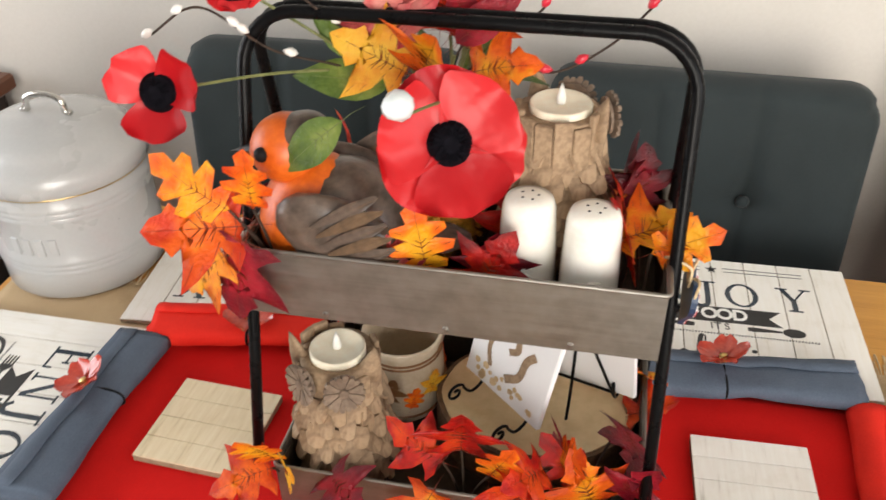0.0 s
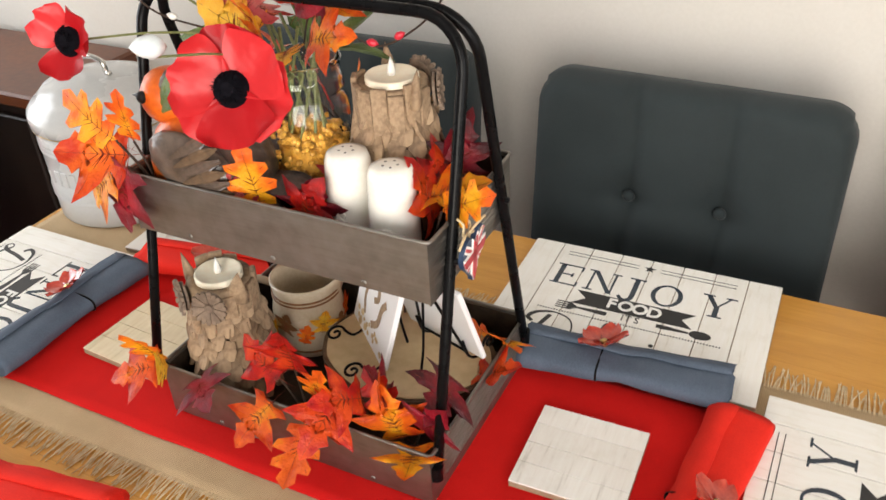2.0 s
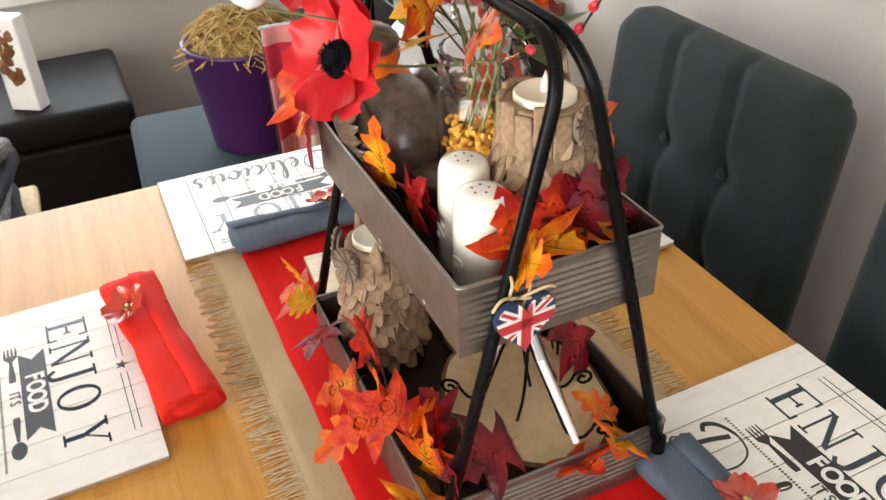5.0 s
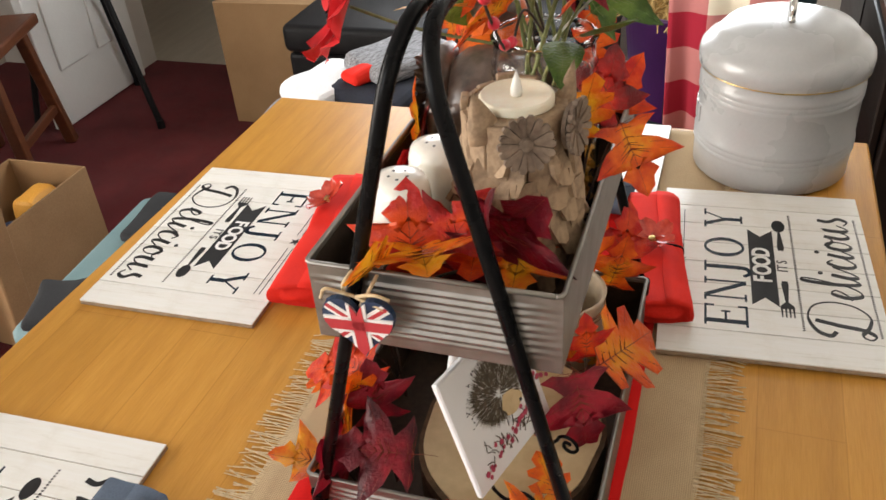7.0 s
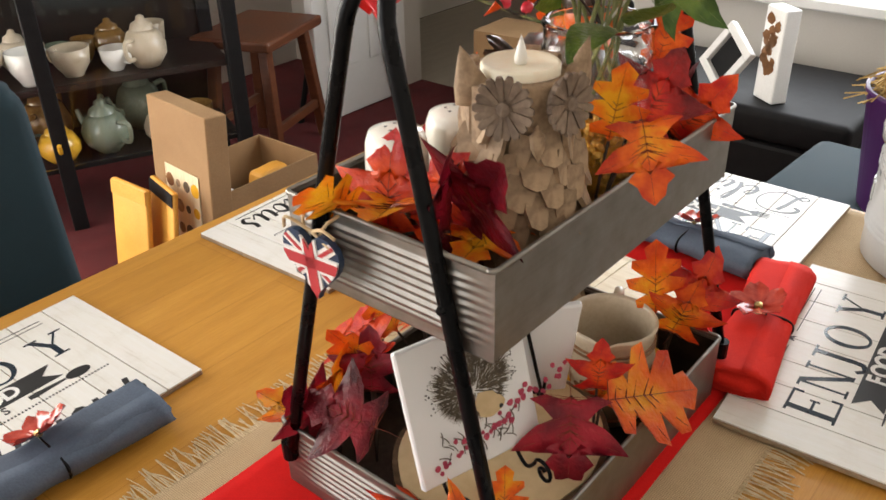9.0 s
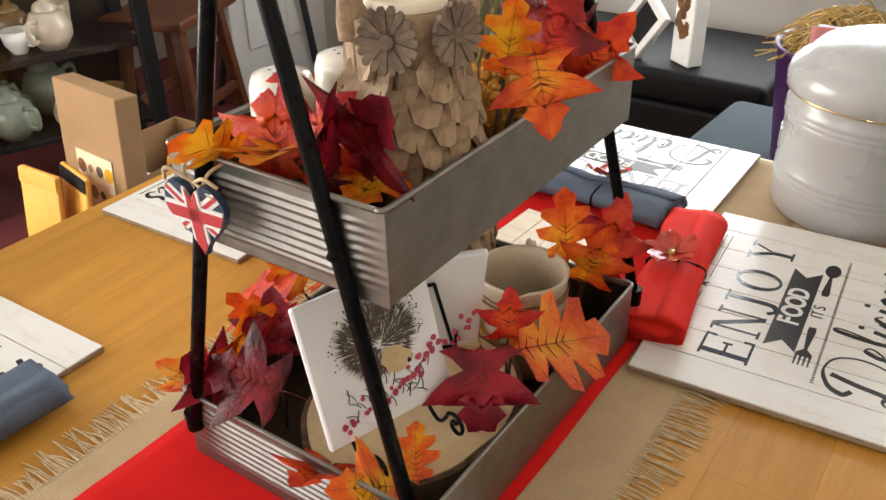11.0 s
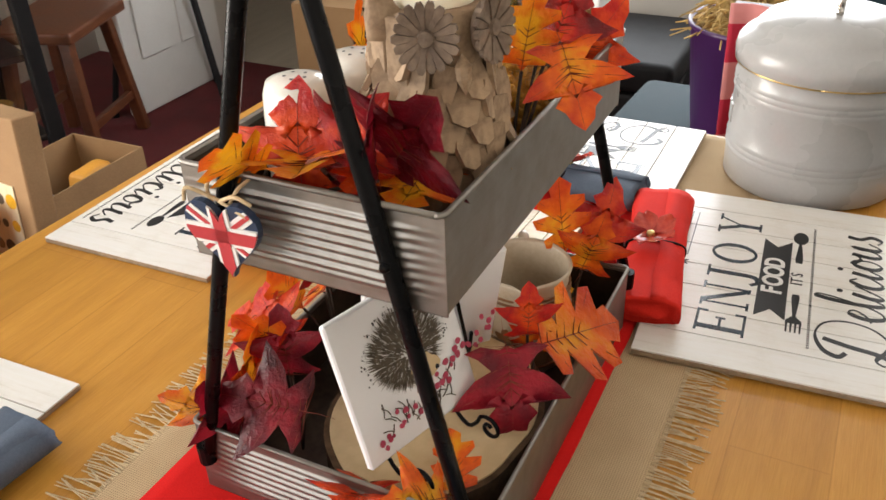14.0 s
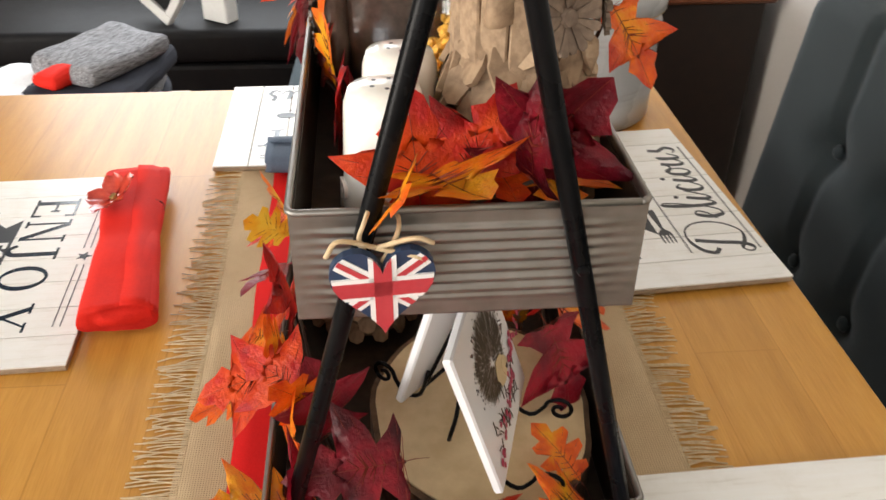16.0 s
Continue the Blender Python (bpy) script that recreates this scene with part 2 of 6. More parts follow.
MATPLANK = plank_material("whitewashed_plank_print", (0.84, 0.82, 0.765), (0.58, 0.54, 0.46), (0.88, 0.875, 0.85))
COASTPLANK = plank_material("bleached_plank_print", (0.7341, 0.6177, 0.4143), (0.487, 0.3793, 0.224), (0.8377, 0.7421, 0.5549))
COASTWHITE = plank_material("white_plank_print", (0.8116, 0.7877, 0.7402), (0.487, 0.4652, 0.422), (0.88, 0.8783, 0.8419))
LEAF_ORANGE = leaf_material("orange_silk_leaf", (0.547, 0.0331, 0.0048), (0.8377, 0.1421, 0.0078), (0.88, 0.4004, 0.014))
LEAF_RED = leaf_material("red_silk_leaf", (0.1592, 0.002, 0.0043), (0.5108, 0.0118, 0.0075), (0.7856, 0.0835, 0.01))
LEAF_WINE = leaf_material("wine_silk_leaf", (0.0521, 0.0018, 0.0051), (0.1789, 0.0044, 0.0136), (0.3936, 0.013, 0.0283))
LEAF_GREEN = leaf_material("green_silk_leaf", (0.045, 0.09, 0.014), (0.12, 0.19, 0.03), (0.27, 0.33, 0.07))
POPPY = leaf_material("poppy_petal", (0.34, 0.004, 0.010), (0.52, 0.010, 0.014), (0.66, 0.035, 0.040))
POPPY_CORE = surface("poppy_centre_flock", (0.002, 0.002, 0.003), (0.008, 0.007, 0.010), 90, 0.95, 0, 0.4, spec=0.05)
STEM = surface("dark_stem", (0.0157, 0.0089, 0.0056), (0.0521, 0.0273, 0.0141), 80, 0.8)
GREENSTEM = surface("green_stem", (0.0696, 0.0854, 0.0181), (0.1997, 0.209, 0.0749), 60, 0.6)
CARDBOARD = surface("cardboard", (0.24, 0.135, 0.058), (0.34, 0.205, 0.095), 7, 0.85, 0, 0.15, fine=300)
PAPERWHITE = surface("white_paper", (0.7598, 0.748, 0.7127), (0.88, 0.8783, 0.854), 12, 0.7, 0, 0.05)
BLACKPLASTIC = surface("black_leatherette", (0.005, 0.005, 0.006), (0.012, 0.011, 0.011), 30, 0.58, 0, 0.25, fine=300, spec=0.2)
GINGHAM = gingham_material()
CLEARGLASS = glass_material("clear_glass")
HALLFLOOR = surface("pale_laminate", (0.42, 0.36, 0.28), (0.52, 0.46, 0.37), 5, 0.5, 0, 0.05, (1, 6, 1), 60)
WHITEPAINT = surface("white_gloss_paint", (0.70, 0.69, 0.66), (0.78, 0.77, 0.74), 6, 0.4, 0, 0.05)
FLAG_BLUE = surface("flag_navy", (0.012, 0.03, 0.07), (0.02, 0.045, 0.10), 50, 0.4, 0, 0.05)
FLAG_RED = surface("flag_red", (0.42, 0.03, 0.04), (0.52, 0.05, 0.06), 50, 0.4, 0, 0.05)
FLAG_WHITE = surface("flag_white", (0.76, 0.75, 0.72), (0.84, 0.83, 0.80), 50, 0.4, 0, 0.05)
ROBIN_ORANGE = surface("robin_breast_paint", (0.4633, 0.0623, 0.0047), (0.7086, 0.15, 0.0099), 40, 0.4, 0, 0.25)
ROBIN_BROWN = surface("robin_feather_paint", (0.030, 0.021, 0.015), (0.155, 0.110, 0.085), 55, 0.35, 0, 0.5, fine=160, coat=0.3)
POPCORN = surface("popping_corn", (0.547, 0.2466, 0.021), (0.8377, 0.4863, 0.0839), 120, 0.4, 0, 0.3)
PURPLE = surface("purple_pail", (0.035, 0.007, 0.055), (0.06, 0.012, 0.09), 10, 0.4, 0, 0.05)
STRAW = surface("raffia_straw", (0.3042, 0.1868, 0.0518), (0.5836, 0.4066, 0.1476), 60, 0.8, 0, 0.4)
MANILA = surface("padded_envelope", (0.6331, 0.2808, 0.0294), (0.7856, 0.3944, 0.065), 10, 0.6, 0, 0.2)
YELLOW_GLAZE = surface("yellow_glaze", (0.6331, 0.323, 0.0213), (0.8377, 0.4863, 0.0474), 25, 0.25, 0, 0.03, coat=0.4)
PINK_GLAZE = surface("pink_glaze", (0.6331, 0.3444, 0.3444), (0.7598, 0.46, 0.4488), 25, 0.3, 0, 0.03)
NAVYCLOTH = surface("navy_cloth", (0.008, 0.009, 0.016), (0.02, 0.023, 0.038), 25, 0.9, 0, 0.4)
WHITECLOTH = surface("white_cloth", (0.6843, 0.6843, 0.6959), (0.8377, 0.8377, 0.8377), 15, 0.9, 0, 0.3)
RINGBROWN = surface("printed_brown", (0.1213, 0.048, 0.0152), (0.2825, 0.13, 0.0433), 60, 0.4, 0, 0.0)
GREYINK = surface("printed_grey_brown", (0.0367, 0.0299, 0.02), (0.1592, 0.124, 0.0815), 200, 0.5, 0, 0.0)
ROSEINK = surface("printed_rose", (0.3484, 0.028, 0.0694), (0.547, 0.0811, 0.1372), 200, 0.5, 0, 0.0)
FLOWER_RED = surface("glassy_red_petal", (0.3262, 0.0128, 0.0093), (0.5836, 0.0724, 0.0375), 90, 0.2, 0, 0.1, coat=0.5)
SILVERLEAF = surface("frosted_stem", (0.3936, 0.3936, 0.3312), (0.6331, 0.6331, 0.5649), 60, 0.5)

# ---- mesh helpers ----
def part(name, bm, material, parent=None, label="", smooth=False):
    me = bpy.data.meshes.new(name)
    bm.normal_update()
    bm.to_mesh(me)
    bm.free()
    for mt in material if isinstance(material, (list, tuple)) else (material,):
        me.materials.append(mt)
    if smooth:
        me.shade_smooth()
    ob = new(name, me)
    ob.parent = parent
    if label:
        ob["label"] = label
    return ob


def thing(name, label, category, m=None, group="", kind=""):
    ob = new(name)
    ob.empty_display_size = 0.05
    if m is not None:
        ob.matrix_basis = m
    return tagged(ob, label, category, group, kind)


def box_into(bm, x0, x1, y0, y1, z0, z1, bevel=0.0, m=None, seg=1):
    res = bmesh.ops.create_cube(bm, size=1)
    vs = res["verts"]
    for v in vs:
        v.co = Vector((x0 + (v.co.x + 0.5) * (x1 - x0), y0 + (v.co.y + 0.5) * (y1 - y0), z0 + (v.co.z + 0.5) * (z1 - z0)))
    if bevel:
        es = list({e for v in vs for e in v.link_edges})
        out = bmesh.ops.bevel(bm, geom=es, offset=bevel, segments=seg, profile=0.5, affect="EDGES")
        vs = list({v for f in out["faces"] for v in f.verts} | {v for v in vs if v.is_valid})
    if m is not None:
        bmesh.ops.transform(bm, matrix=m, verts=vs)
    return vs


def box(x0, x1, y0, y1, z0, z1, bevel=0.0, m=None, seg=1):
    bm = bmesh.new()
    box_into(bm, x0, x1, y0, y1, z0, z1, bevel, m, seg)
    return bm


def lathe(profile, seg=32, m=None, bm=None, wob=0.0):
    """Turns (r, z) pairs round the z axis; closes the ends when r is 0."""
    bm = bm or bmesh.new()
    rings = []
    for r, z in profile:
        if r <= 1e-6:
            rings.append([bm.verts.new((0, 0, z))])
        else:
            rings.append([bm.verts.new((r * math.cos(2 * math.pi * k / seg) * (1 + wob * math.sin(5 * k + z * 90)), r * math.sin(2 * math.pi * k / seg), z)) for k in range(seg)])
    for a, b in zip(rings, rings[1:]):
        for k in range(seg):
            k2 = (k + 1) % seg
            if len(a) == 1 and len(b) == 1:
                continue
            if len(a) == 1:
                bm.faces.new((a[0], b[k2], b[k]))
            elif len(b) == 1:
                bm.faces.new((a[k], a[k2], b[0]))
            else:
                bm.faces.new((a[k], a[k2], b[k2], b[k]))
    if m is not None:
        bmesh.ops.transform(bm, matrix=m, verts=[v for ring in rings for v in ring])
    return bm


def smooth_line(pts, n=6):
    """Catmull-Rom through the points."""
    p = [Vector(q) for q in pts]
    p = [p[0] * 2 - p[1]] + p + [p[-1] * 2 - p[-2]]
    out = []
    for i in range(1, len(p) - 2):
        for k in range(n):
            s = k / n
            out.append(0.5 * (2 * p[i] + (p[i + 1] - p[i - 1]) * s + (2 * p[i - 1] - 5 * p[i] + 4 * p[i + 1] - p[i + 2]) * s * s + (3 * p[i] - p[i - 1] - 3 * p[i + 1] + p[i + 2]) * s**3))
    return out + [p[-2]]


def tube(pts, r, seg=8, bm=None, taper=1.0):
    """A round rod along the points."""
    bm = bm or bmesh.new()
    pts = [Vector(p) for p in pts]
    n, prev, ref = len(pts), None, None
    rings = []
    for i, p in enumerate(pts):
        d = (pts[min(i + 1, n - 1)] - pts[max(i - 1, 0)]).normalized()
        if ref is None:
            ref = d.orthogonal().normalized()
        ref = (ref - d * ref.dot(d)).normalized()
        side = d.cross(ref)
        rr = r * (1 + (taper - 1) * i / max(n - 1, 1))
        rings.append([bm.verts.new(p + (ref * math.cos(2 * math.pi * k / seg) + side * math.sin(2 * math.pi * k / seg)) * rr) for k in range(seg)])
    for a, b in zip(rings, rings[1:]):
        for k in range(seg):
            bm.faces.new((a[k], a[(k + 1) % seg], b[(k + 1) % seg], b[k]))
    bm.faces.new(list(reversed(rings[0])))
    bm.faces.new(rings[-1])
    return bm


def plate(outline, z0, z1, bm=None, m=None):
    """A flat shape with thickness from a closed 2D outline."""
    bm = bm or bmesh.new()
    lo = [bm.verts.new((x, y, z0)) for x, y in outline]
    hi = [bm.verts.new((x, y, z1)) for x, y in outline]
    n = len(outline)
    fs = [bm.faces.new(hi), bm.faces.new(list(reversed(lo)))]
    for k in range(n):
        fs.append(bm.faces.new((lo[k], lo[(k + 1) % n], hi[(k + 1) % n], hi[k])))
    bmesh.ops.recalc_face_normals(bm, faces=fs)
    if m is not None:
        bmesh.ops.transform(bm, matrix=m, verts=lo + hi)
    return bm


# ---- room ----
X0, X1, Y0, Y1, ZC = -2.15, 2.0, -2.8, 0.66, 2.4


def structure(name, bm, material, label, category):
    return tagged(part(name, bm, material), label, category, kind="structure")


structure("floor", box(X0 - 0.12, X1, Y0, Y1, -0.05, 0.0), CARPET, "deep red fitted carpet with a worn pile", "floor")
structure("floor_hall", box(X0 - 1.8, X0 - 0.12, Y0, Y1, -0.05, -0.004), HALLFLOOR, "pale wood laminate floor of the room beyond", "floor")
structure("ceiling", box(X0 - 1.9, X1 + 0.1, Y0 - 0.1, Y1 + 0.1, ZC, ZC + 0.05), CEIL, "plain white painted ceiling", "ceiling")
structure("wall_north", box(X0 - 1.8, X1, Y1, Y1 + 0.1, 0, ZC), WALL, "pale warm grey painted wall behind the chairs", "wall")
structure("wall_hall", box(X0 - 1.9, X0 - 1.8, Y0, Y1, 0, ZC), WALL, "pale painted wall of the room beyond", "wall")


def holed_wall(a0, a1, o0, o1, oz0, oz1, place):
    """A wall along one axis with one opening in it; place(bm, a0, a1, z0, z1) adds a box."""
    bm = bmesh.new()
    for b in ((a0, o0, 0, ZC), (o1, a1, 0, ZC), (o0, o1, 0, oz0), (o0, o1, oz1, ZC)):
        if b[1] - b[0] > 1e-4 and b[3] - b[2] > 1e-4:
            place(bm, *b)
    return bm


WY0, WY1, WZ0, WZ1 = -1.15, 0.5, 0.62, 2.1
structure("wall_west", holed_wall(-1.3, Y1, WY0, WY1, WZ0, WZ1, lambda bm, a, b, c, d: box_into(bm, X0 - 0.12, X0, a, b, c, d)), WALL, "pale grey painted wall with a low window", "wall")
EY0, EY1, EZ0, EZ1 = -1.75, -0.45, 0.85, 2.1
structure("wall_east", holed_wall(Y0, Y1, EY0, EY1, EZ0, EZ1, lambda bm, a, b, c, d: box_into(bm, X1, X1 + 0.1, a, b, c, d)), WALL, "pale grey painted wall with a window", "wall")
structure("wall_west_pier", box(X0 - 0.12, X0, Y0, -2.12, 0, ZC), WALL, "pale grey wall beside the doorway", "wall")
structure("wall_south", holed_wall(X0 - 1.8, X1, 0.0, 1.8, 0.0, 2.2, lambda bm, a, b, c, d: box_into(bm, a, b, Y0 - 0.1, Y0, c, d)), WALL, "pale grey painted wall with a garden door opening", "wall")
structure("baseboard", box(X0 - 0.002, X1, Y1 - 0.016, Y1, 0, 0.11, 0.003), WHITEPAINT, "white painted skirting board", "baseboard")
structure("trim", box(X0 - 0.13, X0 + 0.012, -1.38, -1.3, 0, 2.08, 0.004), WHITEPAINT, "white painted door casing", "trim")

window_1 = thing("window_1", "white framed low window with a deep sill", "window", kind="structure")
part("window_sill", box(X0 - 0.12, X0 + 0.10, WY0 - 0.04, WY1 + 0.04, WZ0 - 0.03, WZ0 + 0.002, 0.005), WHITEPAINT, window_1)
for y0, y1, z0, z1 in ((WY0, WY0 + 0.05, WZ0, WZ1), (WY1 - 0.05, WY1, WZ0, WZ1), (WY0 + 0.05, WY1 - 0.05, WZ1 - 0.05, WZ1), (WY0 + 0.05, WY1 - 0.05, WZ0 + 0.003, WZ0 + 0.05), (-0.35, -0.30, WZ0 + 0.05, WZ1 - 0.05)):
    part("window_frame", box(X0 - 0.09, X0 - 0.04, y0, y1, z0, z1, 0.004), WHITEPAINT, window_1)

window_2 = thing("window_2", "white framed window in the pale wall", "window", kind="structure")
part("window_sill", box(X1 - 0.06, X1 + 0.10, EY0 - 0.04, EY1 + 0.04, EZ0 - 0.03, EZ0 + 0.002, 0.005), WHITEPAINT, window_2)
for y0, y1, z0, z1 in ((EY0, EY0 + 0.05, EZ0, EZ1), (EY1 - 0.05, EY1, EZ0, EZ1), (EY0 + 0.05, EY1 - 0.05, EZ1 - 0.05, EZ1), (EY0 + 0.05, EY1 - 0.05, EZ0 + 0.003, EZ0 + 0.05)):
    part("window_frame", box(X1 + 0.03, X1 + 0.08, y0, y1, z0, z1, 0.004), WHITEPAINT, window_2)

door_1 = thing("door_1", "white panelled door standing open beside the doorway", "door", kind="structure")
part("door_leaf", box(-2.12, -1.62, -2.11, -2.07, 0.004, 2.0, 0.003), WHITEPAINT, door_1)
for z0, z1 in ((0.2, 0.85), (1.05, 1.85)):
    for x0, x1 in ((-2.05, -1.9), (-1.84, -1.69)):
        part("door_panel", box(x0, x1, -2.069, -2.062, z0, z1, 0.003), WHITEPAINT, door_1)
part("door_handle", lathe([(0, 0), (0.025, 0), (0.025, 0.012), (0.01, 0.02), (0.01, 0.04), (0.024, 0.055), (0, 0.07)], 16, pose(-1.67, -2.07, 1.0, -90)), CHROME, door_1)

# ---- table ----
TZ = 0.75
table = thing("dining_table", "light oak veneer dining table set for a meal", "table")
part("tabletop", box(-0.532, 0.68, -0.507, 0.325, TZ - 0.03, TZ, 0.003), OAK, table)
for sx in (-0.5, 0.62):
    for sy in (-0.435, 0.252):
        part("leg", box(sx - 0.035, sx + 0.035, sy - 0.035, sy + 0.035, 0.0, TZ - 0.03, 0.003), OAK, table)
part("apron", box(-0.465, 0.585, -0.42, -0.40, TZ - 0.11, TZ - 0.03), OAK, table)
part("apron", box(-0.465, 0.585, 0.217, 0.237, TZ - 0.11, TZ - 0.03), OAK, table)
part("apron", box(-0.485, -0.465, -0.40, 0.217, TZ - 0.11, TZ - 0.03), OAK, table)
part("apron", box(0.585, 0.605, -0.40, 0.217, TZ - 0.11, TZ - 0.03), OAK, table)

# ---- runners ----
RNG = random.Random(7)
burlap = thing("burlap_runner", "natural burlap table runner with long frayed edges", "table runner")


def cloth_sheet(x0, x1, y0, y1, z, nx, ny, amp, thick, edge=0.0, seed=0.0):
    """A laid cloth: fine sheet with faint waves, wavering edges and a real thickness."""
    bm = bmesh.new()
    top, low = [], []
    for j in range(ny + 1):
        for i in range(nx + 1):
            x, y = x0 + (x1 - x0) * i / nx, y0 + (y1 - y0) * j / ny
            if edge and j in (0, ny):
                y += edge * noise.noise((x * 14, j + seed, 2.0))
            if edge and i in (0, nx):
                x += edge * noise.noise((y * 14, i + seed, 5.0))
            h = max(0.0, amp * noise.noise((x * 9 + seed, y * 9, 1.0)))
            top.append(bm.verts.new((x, y, z + thick + h)))
            low.append(bm.verts.new((x, y, z)))
    w = nx + 1
    for j in range(ny):
        for i in range(nx):
            a = j * w + i
            bm.faces.new((top[a], top[a + 1], top[a + w + 1], top[a + w]))
    ring = [i for i in range(nx)] + [nx + j * w for j in range(ny)] + [ny * w + nx - i for i in range(nx)] + [(ny - j) * w for j in range(ny)]
    for a, b in zip(ring, ring[1:] + ring[:1]):
        bm.faces.new((low[a], low[b], top[b], top[a]))
    return bm


part("weave", cloth_sheet(-0.522, 0.66, -0.178, 0.163, TZ, 90, 24, 0.0012, 0.0011, 0.004), BURLAP, burlap, smooth=True)


def fringe(y, out):
    bm = bmesh.new()
    for k in range(560):
        x = -0.518 + 1.175 * (k + RNG.uniform(-0.5, 0.5)) / 560
        n = RNG.uniform(0.020, 0.036)
        dx = RNG.gauss(0, 0.004)
        y0 = y - out * 0.004
        h = TZ + 0.0012 + RNG.uniform(0, 0.0016)
        w = RNG.uniform(0.0005, 0.0009)
        line = [(x, y0, TZ + 0.0016), (x + dx * 0.4, y0 + out * n * 0.5, h), (x + dx, y0 + out * n, TZ + 0.0009)]
        rows = [[bm.verts.new((px - w, py, pz - 0.0004)), bm.verts.new((px, py, pz + 0.0002)), bm.verts.new((px + w, py, pz - 0.0004))] for px, py, pz in line]
        for r0, r1 in zip(rows, rows[1:]):
            for i in (0, 1):
                q = (r0[i], r0[i + 1], r1[i + 1], r1[i])
                bm.faces.new(q if out > 0 else tuple(reversed(q)))
    return bm


tagged(part("fringe", fringe(-0.178, -1), TWINE, burlap, "loose frayed burlap threads"), kind="stuff")
tagged(part("fringe", fringe(0.163, 1), TWINE, burlap, "loose frayed burlap threads"), kind="stuff")
tagged(part("red_runner", cloth_sheet(-0.325, 0.455, -0.142, 0.108, TZ + 0.0027, 60, 20, 0.0008, 0.0012, 0.002, 4.0), RED_FELT, smooth=True), "bright red felt runner lying on the burlap", "table runner")

# ---- lettering ----


def text_mesh(body, size, extrude=0.0002, shear=0.0, bold=0.0, wide=1.0):
    cu = bpy.data.curves.new("lettering", "FONT")
    cu.body, cu.size, cu.extrude, cu.shear, cu.offset = body, size, extrude, shear, bold
    cu.align_x, cu.align_y = "CENTER", "CENTER"
    cu.resolution_u = 4
    ob = new("lettering", cu)
    me = bpy.data.meshes.new_from_object(ob.evaluated_get(bpy.context.evaluated_depsgraph_get()))
    bpy.data.objects.remove(ob)
    bm = bmesh.new()
    bm.from_mesh(me)
    bpy.data.meshes.remove(me)
    bmesh.ops.transform(bm, matrix=Matrix.Diagonal((wide, 1, 1, 1)), verts=bm.verts)
    return bm


def ribbon(bm, pts, width, z0, z1, n=7):
    """A flat brush stroke along 2D points; width may swell: (thin, thick) by the stroke's steepness."""
    line = smooth_line([(x, y, 0) for x, y in pts], n)
    thin, thick = width
    a, b = [], []
    for i, p in enumerate(line):
        d = (line[min(i + 1, len(line) - 1)] - line[max(i - 1, 0)])
        d = d.normalized() if d.length > 1e-9 else Vector((1, 0, 0))
        w = thin + (thick - thin) * max(0.0, -d.y) ** 0.7
        s = Vector((-d.y, d.x, 0)) * w / 2
        a.append(p + s), b.append(p - s)
    for k in range(len(line) - 1):
        quad = [a[k], a[k + 1], b[k + 1], b[k]]
        hi = [bm.verts.new((q.x, q.y, z1)) for q in quad]
        lo = [bm.verts.new((q.x, q.y, z0)) for q in quad]
        bm.faces.new(list(reversed(hi)))
        for m2, n2 in ((0, 1), (2, 3)):
            bm.faces.new((lo[m2], lo[n2], hi[n2], hi[m2]))
    return bm


def enjoy_letters(h, z0, z1):
    """Slab-serif capitals E N J O Y, each built stroke by stroke as a mesh of its own."""
    bm = bmesh.new()
    done = [bm]
    t, s, f = 0.0058, 0.0022, 0.0024

    def bar(x, y, w, hh):
        box_into(done[-1], x, x + w, y, y + hh, z0, z1)

    def slant(xa, ya, xb, yb, w):
        plate([(xa - w / 2, ya), (xa + w / 2, ya), (xb + w / 2, yb), (xb - w / 2, yb)], z0, z1, done[-1])

    x = -0.102
    bar(x + 0.004, 0, t, h), bar(x, 0, 0.031, s), bar(x, h - s, 0.031, s), bar(x + 0.004, h * 0.48, 0.018, s)
    bar(x + 0.029, 0, f, 0.009), bar(x + 0.029, h - 0.009, f, 0.009), bar(x + 0.0205, h * 0.48 - 0.003, f, 0.008)
    done.append(bmesh.new())
    x = -0.063
    bar(x + 0.004, 0, f, h), bar(x + 0.030, 0, f, h), slant(x + 0.0065, h, x + 0.0305, 0, t)
    bar(x, 0, 0.011, s), bar(x - 0.001, h - s, 0.011, s), bar(x + 0.026, h - s, 0.011, s)
    done.append(bmesh.new())
    x = -0.022
    bar(x + 0.012, h * 0.12, t, h * 0.88), bar(x + 0.006, h - s, 0.018, s)
    ribbon(done[-1], [(x + 0.0148, h * 0.2), (x + 0.0135, -0.001), (x + 0.006, -0.004), (x, 0.002)], (0.004, 0.0056), z0, z1)
    done.append(bmesh.new())
    x = 0.029
    ring = [(x + 0.0175 * math.cos(a), h / 2 + h * 0.51 * math.sin(a)) for a in [2 * math.pi * k / 28 for k in range(28)]]
    inner = [(x + 0.0120 * math.cos(a), h / 2 + h * 0.445 * math.sin(a)) for a in [2 * math.pi * k / 28 for k in range(28)]]
    for k in range(28):
        k2 = (k + 1) % 28
        plate([ring[k], ring[k2], inner[k2], inner[k]], z0, z1, done[-1])
    done.append(bmesh.new())
    x = 0.066
    slant(x + 0.017, h * 0.46, x + 0.006, h, t), slant(x + 0.0175, h * 0.46, x + 0.031, h, f)
    bar(x + 0.0145, 0, t, h * 0.48), bar(x + 0.010, 0, 0.015, s), bar(x, h - s, 0.013, s), bar(x + 0.025, h - s, 0.012, s)
    return done


